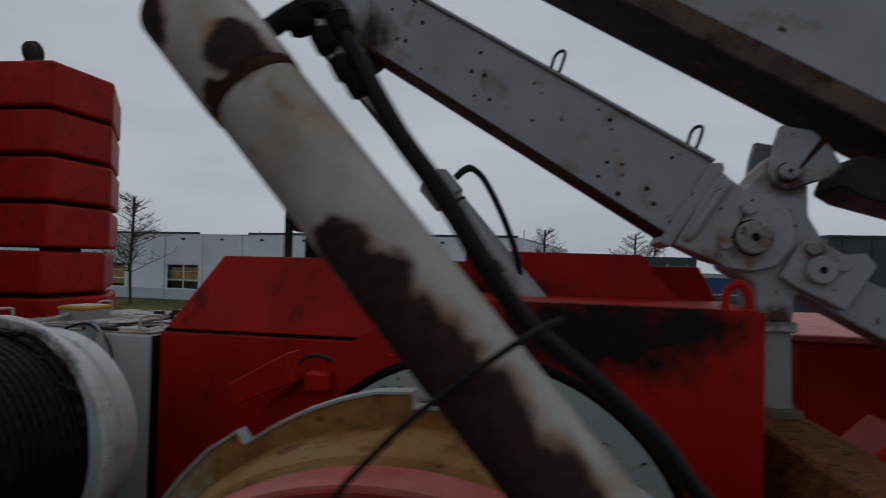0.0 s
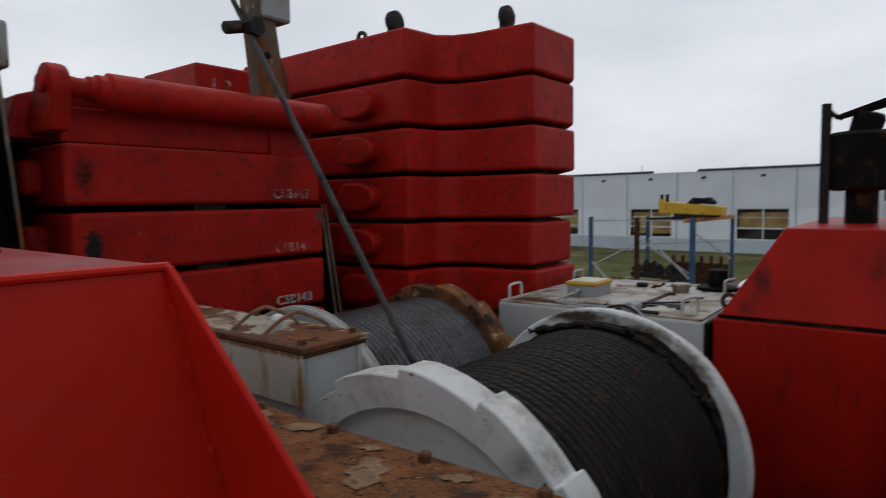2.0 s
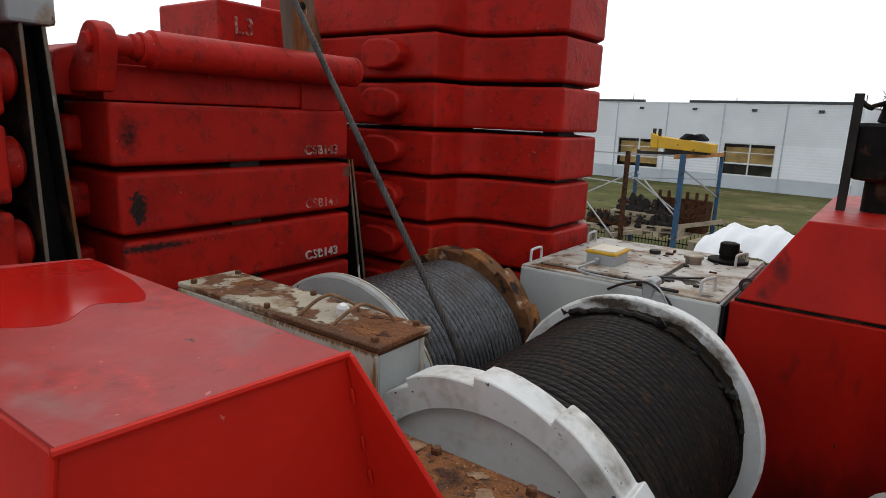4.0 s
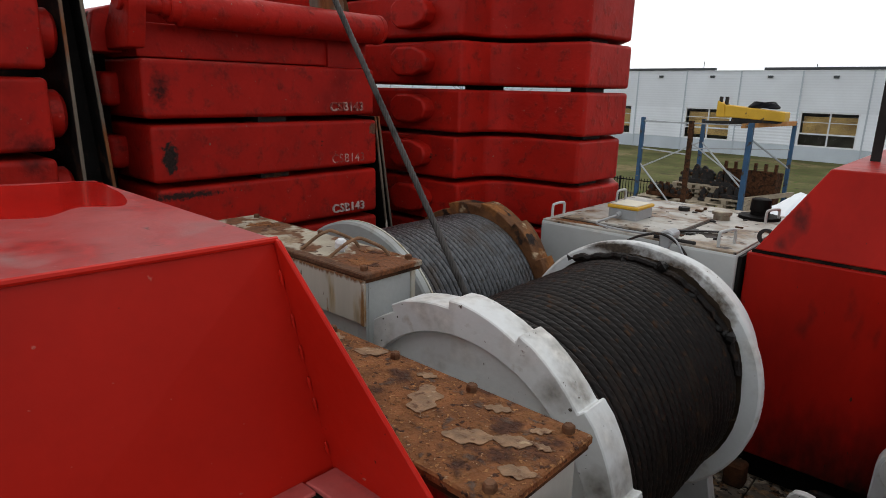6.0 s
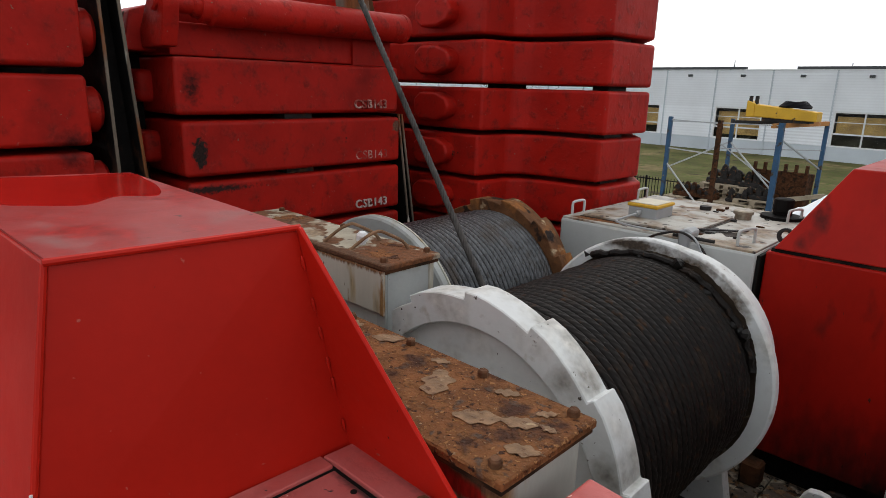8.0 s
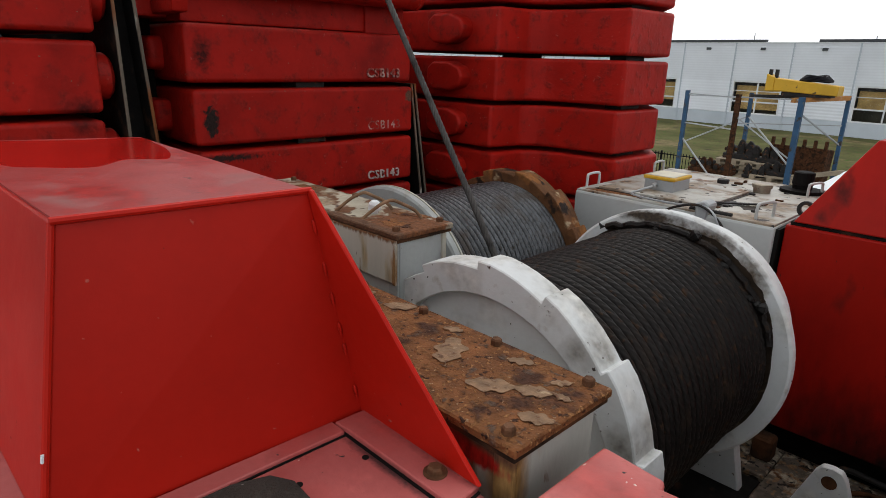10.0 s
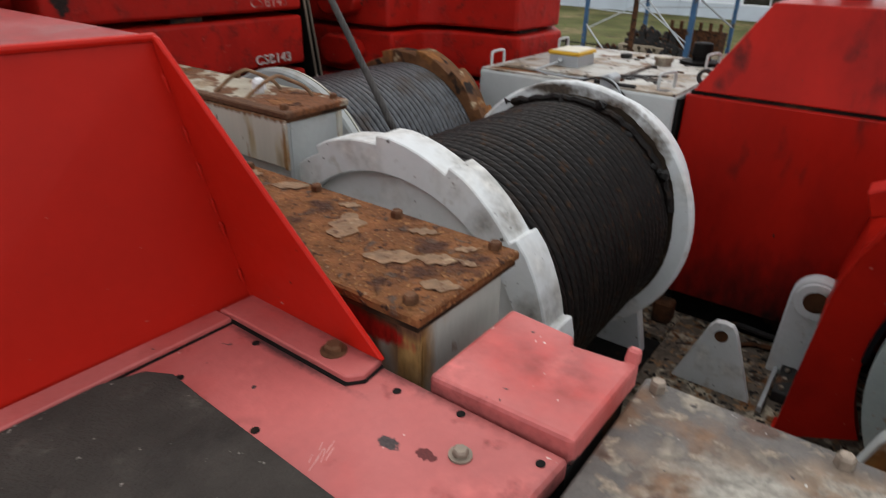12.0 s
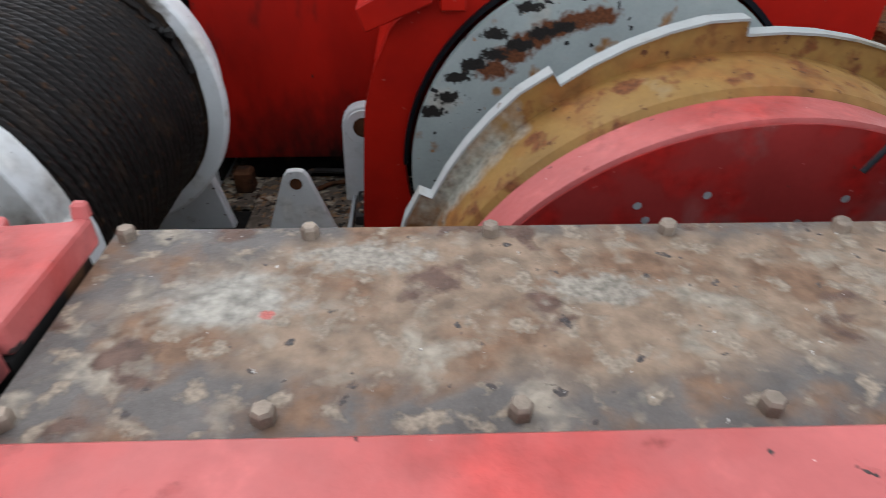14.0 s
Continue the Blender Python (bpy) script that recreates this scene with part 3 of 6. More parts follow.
def hexbolt(x, y, z, r=0.0105, h=0.012, washer=True, turn=0.0):
    """A hexagon bolt head, upright, on its washer."""
    bm = rings([(0, r), (h * 0.75, r), (h, r * 0.78)], (x, y, z), (0, 0, 1), 6)
    bmesh.ops.rotate(bm, cent=(x, y, z), matrix=Matrix.Rotation(turn, 3, "Z"), verts=bm.verts[:])
    if washer:
        merge(bm, rings([(0, r * 1.45), (0.003, r * 1.45)], (x, y, z - 0.0005), (0, 0, 1), 14))
    return bm


def u_handle(p, q, h, r, up=(0, 0, 1)):
    p, q, up = Vector(p), Vector(q), Vector(up)
    d = (q - p) * 0.12
    return tube([p, p + up * h * 0.75, p + up * h + d, q + up * h - d, q + up * h * 0.75, q], r, 8, steps=5)


# ---- ground and machine base ----
single("ground", box(-400, 400, -300, 600, -0.3, 0.0), M_ASPHALT, "grey asphalt yard with damp patches", "ground", kind="structure")
base = thing("machine_base", (-1.2, 1.5, 0), "dark steel underframe carrying the crane winches and ballast", "frame", kind="structure")
part("frame_beam", box(-4.9, 3.0, -0.3, 4.6, 0.6, 3.2, 0.02), M_DARK, base)
part("crawler", box(-4.2, 3.0, -0.25, 0.6, 0.0, 0.6, 0.05), M_DARK, base)
part("crawler", box(-4.2, 3.0, 3.6, 4.5, 0.0, 0.6, 0.05), M_DARK, base)
single("winch_floor", box(-4.9, 3.0, -0.3, 4.6, 3.2, 3.25), M_FLOORP, "grimy steel floor between the winches, spotted with old paint", "floor", kind="structure")

# ---- the red deck in front ----
DECK_Z = 4.29
deck = thing("red_deck", (-1.6, 0.0, 3.25), "faded red painted steel deck plate with drilled holes", "deck plate", kind="structure")
part("deck_plate", prism([(-2.75, -0.42), (2.4, -0.42), (2.4, 0.372), (-1.12, 0.372), (-1.150, 0.378), (-1.162, 0.40), (-1.158, 0.468), (-2.75, 0.468)], "z", 4.262, DECK_Z, 0.004), M_DECK, deck)
part("front_panel", box(-2.75, 2.4, -0.40, -0.38, 3.25, 4.262), M_RED, deck)
part("rear_panel", box(-2.75, -1.36, 0.44, 0.455, 3.25, 4.262), M_RED, deck)
part("inner_panel", box(-1.19, 2.4, 0.35, 0.362, 3.25, 4.262), M_DARK, deck)
for hx, hy in ((-1.178, 0.443), (-1.369, 0.44), (-1.579, 0.40), (-1.286, 0.454), (-1.258, 0.313), (-1.447, 0.295), (-1.592, 0.297), (-1.44, 0.43)):
    part("hole", rings([(0, 0.0052), (0.0012, 0.0052)], (hx, hy, DECK_Z), (0, 0, 1), 16), M_BLACK, deck)
part("bolt", hexbolt(-1.25, 0.402, DECK_Z, 0.0090, 0.010), M_BOLT, deck, "dirty zinc-plated bolt")
srnd = random.Random(41)
M_SCRATCH = mat("pale_scratch", (0.62, 0.36, 0.33), 0.6, var=0.2, scale=60)
for k in range(8):
    sx, sy = -1.362 + srnd.uniform(-0.012, 0.008), 0.290 + 0.038 * srnd.random()
    part("scratch", tube([(sx, sy, DECK_Z), (sx - 0.006, sy + srnd.uniform(0.008, 0.022), DECK_Z)], 0.0004, 4, False), M_SCRATCH, deck, "pale paint scratch")
grip = single("grip_mat", prism([(-1.66, -0.40), (0.6, -0.40), (0.6, 0.262), (-1.20, 0.277), (-1.54, 0.290), (-1.60, 0.294), (-1.632, 0.276), (-1.66, 0.20)], "z", DECK_Z + 0.0005, DECK_Z + 0.004), M_MAT, "worn dark grey anti-slip mat on the red deck", "mat")

# raised red plate beside the worn cover
step_plate = thing("raised_plate", (-1.25, 0.55, 4.25), "faded red folded steel plate with a notched corner", "steel plate")
part("plate", prism([(-1.343, 0.468), (-1.156, 0.474), (-1.153, 0.650), (-1.168, 0.652), (-1.172, 0.640), (-1.236, 0.633), (-1.243, 0.652), (-1.343, 0.660)], "z", 4.272, 4.310, 0.006, 2), M_DECK, step_plate)
part("tab", hexa([(-1.172, 0.640, 4.306), (-1.153, 0.640, 4.306), (-1.153, 0.655, 4.306), (-1.172, 0.655, 4.306), (-1.170, 0.644, 4.326), (-1.154, 0.644, 4.326), (-1.154, 0.656, 4.326), (-1.170, 0.656, 4.326)], 0.003), M_DECK, step_plate)
part("web", box(-1.34, -1.16, 0.47, 0.63, 3.25, 4.271), M_DARK, step_plate)

# long worn cover plate with its bolts
cover_plate = thing("cover_plate", (0.3, 0.53, 4.2), "rusty brown and grey worn steel cover plate held by bolts", "cover plate")
part("plate", box(-1.150, 2.4, 0.379, 0.682, 4.254, 4.270, 0.003), M_PLATE, cover_plate)
for k in range(17):
    part("bolt", hexbolt(-1.130 + 0.205 * k, 0.662, 4.270, 0.0105, 0.015, False, 0.4 * k), M_BOLT, cover_plate)
    part("bolt", hexbolt(-1.130 + 0.205 * k, 0.402, 4.270, 0.0105, 0.015, False, 0.7 * k), M_BOLT, cover_plate)
part("beam", box(-1.145, 2.4, 0.385, 0.675, 3.25, 4.254), M_DARK, cover_plate)

# ---- red guard box on the deck ----
guard_box = thing("guard_box", (-2.0, 0.26, DECK_Z), "glossy red sheet-steel guard box with a gusset, wet on top", "machine guard")
A, Bq, C, D = (-1.75, 0.092, 4.66), (-1.722, 0.412, 4.66), (-2.43, 0.432, 4.66), (-2.55, 0.085, 4.66)
a, b, c, d = (-1.70, 0.022, DECK_Z), (-1.675, 0.475, DECK_Z), (-2.50, 0.475, DECK_Z), (-2.62, 0.02, DECK_Z)
part("shell", hexa([a, b, c, d, A, Bq, C, D], 0.004, 2), M_GUARD, guard_box)


def lip(p, q, r):
    return tube([p, q], r, 8, False)


part("top_plate", prism([(-1.752, 0.094), (-1.726, 0.410), (-2.425, 0.429), (-2.545, 0.088)], "z", 4.6602, 4.6632), M_BOXTOP, guard_box, "dusty faded top plate")
wet = [(-2.53, 0.10), (-2.20, 0.12), (-2.12, 0.17), (-2.08, 0.235), (-2.13, 0.30), (-2.10, 0.36), (-2.20, 0.40), (-2.30, 0.415), (-2.41, 0.42), (-2.44, 0.30)]
part("wet_film", prism([(v.x, v.y) for v in spline([(q[0], q[1], 0) for q in wet] + [(-2.50, 0.17, 0)], 6)], "z", 4.6632, 4.6640), M_WET, guard_box, "rain water lying on the paint")
part("edge", lip((-1.748, 0.088, 4.662), (-1.720, 0.414, 4.662), 0.005), M_GUARD, guard_box)
part("edge", lip((-1.75, 0.09, 4.66), (-1.70, 0.02, DECK_Z + 0.004), 0.0045), M_GUARD, guard_box)
part("gusset", hexa([(-1.690, 0.468, DECK_Z), (-1.412, 0.462, DECK_Z + 0.010), (-1.412, 0.470, DECK_Z + 0.010), (-1.690, 0.477, DECK_Z),
                     (-1.722, 0.408, 4.664), (-1.712, 0.407, 4.664), (-1.712, 0.415, 4.664), (-1.722, 0.416, 4.664)], 0.002), M_GUARD, guard_box)
# black strips stand proud of the foot to draw its shadow line
part("foot_seam", prism([(-1.675, 0.4655), (-1.675, 0.4085), (-1.645, 0.4105), (-1.424, 0.4090), (-1.4085, 0.428), (-1.412, 0.4655)], "z", DECK_Z, DECK_Z + 0.0025), M_BLACK, guard_box, "black strip drawing the shadow line round the foot plate")
part("foot_seam", prism([(-1.69, 0.03), (-1.6515, 0.03), (-1.6415, 0.412), (-1.68, 0.412)], "z", DECK_Z, DECK_Z + 0.002), M_BLACK, guard_box, "black strip drawing the shadow line round the foot plate")
part("foot", prism([(-1.67, 0.468), (-1.672, 0.412), (-1.645, 0.415), (-1.426, 0.413), (-1.412, 0.430), (-1.416, 0.468)], "z", DECK_Z, DECK_Z + 0.011, 0.002), M_DECK, guard_box)
part("foot", prism([(-1.69, 0.03), (-1.655, 0.03), (-1.645, 0.412), (-1.68, 0.412)], "z", DECK_Z, DECK_Z + 0.008, 0.002), M_DECK, guard_box)
part("bolt", hexbolt(-1.475, 0.441, DECK_Z + 0.011, 0.012, 0.012, True, 0.3), M_RBOLT, guard_box, "rusty bolt")
wrnd = random.Random(17)
for k in range(6):
    f = 0.10 + 0.15 * k + wrnd.uniform(-0.04, 0.04)
    p = Vector((-1.7195, 0.407, 4.655)).lerp(Vector((-1.672, 0.462, DECK_Z + 0.01)), f)
    part("weld", rings([(0, 0.0015), (0.004, 0.0030), (0.012 + 0.006 * wrnd.random(), 0.0028), (0.022, 0.0012)], p, (0.047, 0.055, -0.37), 7), M_GUARD, guard_box, "", 60)

M_RUSTBAR = mat("rust_bar", (0.22, 0.13, 0.075), 0.75, spec=0.15, var=0.35, scale=30, bump=0.5)
for k, f in enumerate((0.70, 0.86)):
    p = Vector((-1.748, 0.087, 4.66)).lerp(Vector((-1.698, 0.017, DECK_Z)), f)
    part("chip", rings([(0, 0.0022), (0.010 + 0.006 * (k % 2), 0.0022)], p + Vector((0.003, -0.002, 0)), (0.05, -0.07, -0.37), 6), M_FRAME, guard_box, "bare paint chip")
for cy, cz, r in ((0.235, 4.622, 0.004), (0.215, 4.628, 0.003), (0.30, 4.60, 0.004), (0.36, 4.40, 0.003), (0.16, 4.52, 0.002)):
    part("speck", rings([(0, r), (0.001, r * 0.7)], (-1.7485 + (4.66 - cz) * 0.13, cy, cz), (1, 0, 0.1), 7), M_BLACK, guard_box, "dark speck")
# ---- rusty gear housings ----
M_BOXCLEAN = mat("housing_grey", (0.36, 0.375, 0.365), 0.55, var=0.10, scale=6, bump=0.2,
                 spots=[((0.30, 0.28, 0.23), 8, 0.56, 0.70, 0.7, 9), ((0.10, 0.05, 0.025), 30, 0.70, 0.74, 0.8, 6)])
M_DRIP = mat("dripped_white", (0.46, 0.45, 0.39), 0.55, var=0.10, scale=6, bump=0.3, stretch=(1, 1, 0.22),
             spots=[((0.34, 0.27, 0.16), 14, 0.54, 0.66, 0.7, 8), ((0.24, 0.12, 0.05), 34, 0.66, 0.72, 0.8, 7), ((0.06, 0.035, 0.02), 60, 0.70, 0.74, 0.8, 4)],
             over=[((-2.3, 0.95, 4.388), (0.5, 0.03, 0.016), (0.15, 0.065, 0.025), 1.6, 0.5, 0.8), ((-2.16, 0.95, 4.30), (0.014, 0.03, 0.09), (0.24, 0.13, 0.05), 1.2, 0.6, 0.8)])


def housing(name, x0, x1, y0, y1, z, top, label, bolts, body=M_BOXSIDE):
    h = thing(name, ((x0 + x1) / 2, (y0 + y1) / 2, 3.25), label, "gear housing")
    part("cover", box(x0, x1, y0, y1, z - 0.016, z, 0.003), top, h, "rusted cover plate")
    part("gasket", box(x0 + 0.004, x1 - 0.004, y0 + 0.004, y1 - 0.004, z - 0.026, z - 0.016, 0.002), M_RUSTY, h)
    part("body", box(x0, x1 - 0.02, y0 + 0.018, y1 - 0.015, 3.25, z - 0.026, 0.004), body, h, "dirty white housing streaked with rust")
    part("flange", box(x1 - 0.02, x1 - 0.012, y0 + 0.022, y1 - 0.03, 3.5, z - 0.027, 0.002), body, h)
    part("corner_angle", box(x1 - 0.045, x1 - 0.008, y0 + 0.010, y0 + 0.018, 3.5, z - 0.027, 0.002), body, h)
    for bx, by in bolts:
        part("bolt", hexbolt(bx, by, z, 0.0105, 0.013, False, bx * 9), M_RBOLT, h)
    return h


near_box = housing("gear_housing", -2.62, -1.382, 0.497, 0.742, 4.357, M_RUSTTOP, "rusty brown gear housing with flaking cover and bolts",
                   [(-1.415 - 0.194 * k, y) for k in range(6) for y in (0.522, 0.722)])
far_box = housing("gear_housing", -3.02, -2.155, 0.952, 1.168, 4.400, M_PEELTOP, "white gear housing with a peeling rusty cover and two wire handles",
                  [(-2.19, 0.98), (-2.19, 1.145), (-2.6, 0.975), (-2.6, 1.15), (-2.97, 0.98), (-2.97, 1.145)], M_BOXCLEAN)
part("end_edge", box(-2.166, -2.154, 0.946, 0.956, 4.258, 4.375, 0.002), M_DRIP, far_box)
part("end_edge", box(-2.172, -2.160, 1.130, 1.146, 4.0, 4.375, 0.002), M_DRIP, far_box)


def flake(cx, cy, z, w, h, seed, turn):
    """A lifted island of old paint with a ragged outline."""
    rnd = random.Random(seed)
    bm = B()
    n = 40
    ring = []
    for i in range(n):
        a = 2 * math.pi * i / n
        r = 1 + 0.22 * math.sin(3 * a + seed) + 0.16 * math.sin(5 * a + seed * 2) + 0.12 * math.sin(9 * a) + rnd.uniform(-0.12, 0.12)
        x, y = w * r * math.cos(a), h * r * math.sin(a)
        ring.append((cx + x * math.cos(turn) - y * math.sin(turn), cy + x * math.sin(turn) + y * math.cos(turn)))
    return merge(bm, prism(ring, "z", z, z + 0.0012))


def oak_leaf(cx, cy, z, length, turn, seed, curl=0.0012):
    """A fallen oak leaf: a lobed blade with a stalk, lying slightly curled."""
    rn = random.Random(seed)
    n = 60
    bm = B()
    rows = []
    for i in range(n + 1):
        f = i / n
        w = length * (0.04 + 0.27 * math.sin(math.pi * f) ** 0.7) * (0.86 + 0.20 * math.sin(2 * math.pi * 2.6 * f + seed) + 0.05 * math.sin(17 * f + 2 * seed))
        s = length * (f - 0.5)
        bend = 0.06 * length * math.sin(3 * f + seed)
        row = []
        for g in (-1, -0.5, 0, 0.5, 1):
            x, y = s, bend + g * w
            up = z + 0.0015 + curl * abs(g) * (0.5 + 0.5 * math.sin(9 * f + seed)) + 0.0012 * (1 - abs(g))
            row.append(bm.verts.new((cx + x * math.cos(turn) - y * math.sin(turn), cy + x * math.sin(turn) + y * math.cos(turn), up)))
        rows.append(row)
    for p, q in zip(rows, rows[1:]):
        for k in range(4):
            bm.faces.new((p[k], p[k + 1], q[k + 1], q[k]))
    r = bmesh.ops.extrude_face_region(bm, geom=bm.faces[:])
    for v in r["geom"]:
        if isinstance(v, bmesh.types.BMVert):
            v.co.z -= 0.0008
    e = Vector((cx + length * 0.5 * math.cos(turn), cy + length * 0.5 * math.sin(turn), z + 0.002))
    merge(bm, tube([e, e + Vector((math.cos(turn), math.sin(turn), 0)) * length * 0.15], 0.0008, 5, False))
    return single("oak_leaf", bm, M_LEAF, "wet brown fallen oak leaf on the rusty cover", "leaf", "fallen leaves", smooth=50)


for cx, cy, ln, tn, sd in ((-1.650, 0.640, 0.098, -0.88, 1), (-1.520, 0.603, 0.080, 0.75, 2), (-1.462, 0.640, 0.062, 0.55, 3), (-1.412, 0.580, 0.056, 0.3, 4), (-1.705, 0.708, 0.040, 0.2, 5),
                           (-1.535, 0.700, 0.044, 0.4, 6), (-1.445, 0.690, 0.034, 0.9, 7), (-1.418, 0.655, 0.030, 0.2, 8), (-1.86, 0.71, 0.07, 0.7, 9), (-1.93, 0.66, 0.085, 2.0, 10), (-1.98, 0.70, 0.07, 0.2, 11)):
    oak_leaf(cx, cy, 4.357, ln, tn, sd)
for k, (cx, cy, w, h) in enumerate(((-2.25, 1.03, 0.05, 0.03), (-2.3, 1.13, 0.06, 0.015), (-2.85, 1.1, 0.05, 0.03))):
    part("rust_patch", flake(cx, cy, 4.400, w, h, 20 + k, 0.4 * k), M_RUSTTOP, far_box, "rust patch")
for hx in (-2.455, -2.325):
    part("handle", tube([(hx - 0.030, 0.99, 4.398), (hx - 0.004, 1.03, 4.436), (hx + 0.010, 1.055, 4.450), (hx + 0.020, 1.066, 4.453), (hx + 0.034, 1.080, 4.446), (hx + 0.060, 1.115, 4.424), (hx + 0.074, 1.13, 4.398)], 0.0052, 8, steps=4), M_RUSTBAR, far_box, "rusty bent wire handle")
part("plug", rings([(0, 0.012), (0.012, 0.012), (0.014, 0.019), (0.032, 0.018), (0.040, 0.010)], (-2.385, 1.06, 4.400), (0.2, -0.1, 1), 9), M_FRAME, far_box, "white breather plug")
part("skirt", box(-3.01, -2.158, 0.948, 0.958, 4.262, 4.383, 0.002), M_DRIP, far_box, "white side plate streaked with rust below the cover")
part("grease_cap", rings([(0, 0.024), (0.02, 0.024), (0.035, 0.014)], (-2.03, 0.80, 4.25), (0, 0, 1), 16), M_BOXSIDE, far_box)
part("cap_stand", box(-2.10, -1.96, 0.76, 0.84, 3.25, 4.25, 0.004), M_DARK, far_box)


# ---- winches ----
def ratchet(base_r, tip_r, teeth, phase, way=1):
    step = 360.0 / teeth

    def radius(a):
        f = ((a - phase) * way % step) / step
        return base_r + (tip_r - base_r) * f
    return radius


def ratchet_ring(cx, cz, y0, y1, r_in, base_r, tip_r, teeth, phase, way, w=0.0):
    """A saw-toothed ring: long ramps, short steps. A negative inner radius is a thickness."""
    bm = B()
    step = 360.0 / teeth
    cols = []
    for k in range(teeth):
        for f in (0.0, 0.2, 0.4, 0.6, 0.8, 0.995):
            ang = phase + way * (k + f) * step
            r = base_r + (tip_r - base_r) * min(1.0, f * 1.25)
            cols.append((radians(ang), r))
    cols.sort(key=lambda q: q[0] % (2 * math.pi))
    vs = []
    for ang, r in cols:
        co, si = math.cos(ang), math.sin(ang)
        vs.append([bm.verts.new((cx + q * co, y, cz + q * si)) for q, y in ((r_in if r_in > 0 else r + r_in, y0), (r, y0), (r, y1), (r_in if r_in > 0 else r + r_in, y1))])
    m = len(vs)
    for i in range(m):
        p, q = vs[i], vs[(i + 1) % m]
        for k in range(4):
            bm.faces.new((p[k], p[(k + 1) % 4], q[(k + 1) % 4], q[k]))
    bmesh.ops.recalc_face_normals(bm, faces=bm.faces[:])
    return bevel(bm, w, 1, 40) if w else bm


def wound_rope(cx, cz, y0, y1, r, pitch, seed=0, strands=88, lay=1):
    """Wire rope lying in turns on a drum, with the strands standing out."""
    per, turns = 12, int(round((y1 - y0) / pitch))
    ny, na = turns * per + 1, strands * 8
    yy = np.linspace(0, turns, ny)
    aa = np.linspace(0, 2 * np.pi, na, endpoint=False)
    Y, Aq = np.meshgrid(yy, aa, indexing="ij")
    lane = Y + Aq / (2 * np.pi)
    u = (lane % 1.0) - 0.5
    rr = pitch * 0.5
    body = np.sqrt(np.maximum(rr * rr - (u * pitch * 0.995) ** 2, 0.0))
    phi = np.arcsin(np.clip(2 * u, -1, 1))
    row = np.floor(lane)
    twist = np.abs(np.sin(0.5 * strands * Aq * lay + 3.0 * phi + row * 2.3 + 0.9 * np.sin(row * 5.1)))
    rad = r - rr + body + 0.0036 * np.sqrt(twist) * np.cos(phi) - 0.008 * (np.abs(u) > 0.44)
    rng = np.random.RandomState(seed)
    wob = rng.uniform(-0.0016, 0.0016, turns + 3)
    rad = rad + wob[np.floor(lane).astype(int)]
    X, Z = cx + rad * np.cos(Aq), cz + rad * np.sin(Aq)
    co = np.stack([X, y0 + Y * pitch, Z], -1).reshape(-1, 3)
    i, j = np.meshgrid(np.arange(ny - 1), np.arange(na), indexing="ij")
    j2 = (j + 1) % na
    quads = np.stack([i * na + j, i * na + j2, (i + 1) * na + j2, (i + 1) * na + j], -1).reshape(-1, 4)
    me = bpy.data.meshes.new("rope")
    me.from_pydata(co.tolist(), [], quads.tolist())
    me.polygons.foreach_set("use_smooth", np.ones(len(quads), bool))
    return me


def rope_part(me, material, parent, label):
    me.materials.append(material)
    ob = new("rope", me)
    ob.parent = parent
    ob.matrix_parent_inverse = Matrix.Translation(-Vector(parent.location))
    ob["label"] = label
    return ob


def bearing(cx, cz, y0, y1):
    return prism([(cx - 0.30, 3.25), (cx + 0.30, 3.25), (cx + 0.14, cz + 0.05), (cx + 0.09, cz + 0.12), (cx - 0.09, cz + 0.12), (cx - 0.14, cz + 0.05)], "y", y0, y1, 0.006)


M_DIRTY = mat("brown_grease", (0.030, 0.020, 0.013), 0.6, spec=0.15, var=0.45, scale=16, bump=0.6, bscale=60, spots=[((0.16, 0.12, 0.085), 22, 0.62, 0.70, 0.6, 8)])
# dark greased drum
X1, Z1 = -1.868, 3.922
winch1 = thing("rope_winch", (X1, 1.45, 3.25), "white winch drum wound with dark greased wire rope", "winch")
part("ratchet_ring", ratchet_ring(X1, Z1, 0.992, 1.080, 0.378, 0.445, 0.464, 14, 17.4, 1, 0.003), M_WHITE, winch1, "white painted saw-toothed ratchet ring", 30)
part("end_disc", rings([(0, 0.386), (0.012, 0.386)], (X1, 1.018, Z1), (0, 1, 0), 72), M_WHITE, winch1)
part("hub", pin((X1, 0.86, Z1), (X1, 1.025, Z1), 0.13, 0.01, 32), M_WHITE, winch1)
part("flange", rings([(0, 0.441), (0.004, 0.447), (0.010, 0.450), (0.034, 0.450), (0.042, 0.443)], (X1 + 0.012, 1.915, Z1 + 0.003), (0, 1, 0), 96), M_WHITE, winch1, "white painted round flange", 30)
part("brake_drum", rings([(0, 0.380), (0.03, 0.380), (0.04, 0.392), (0.11, 0.392), (0.12, 0.370), (0.14, 0.370), (0.15, 0.385), (0.22, 0.385), (0.24, 0.32), (0.25, 0.20)], (X1, 1.955, Z1), (0, 1, 0), 64), M_WHITE, winch1, "", 30)
part("core", rod((X1, 1.04, Z1), (X1, 1.92, Z1), 0.36, 64), M_GREASE, winch1)
rope_part(wound_rope(X1, Z1, 1.078, 1.908, 0.392, 0.0296, 3), M_ROPE, winch1, "dark greased wire rope in tight turns")
trnd = random.Random(9)
tail = []
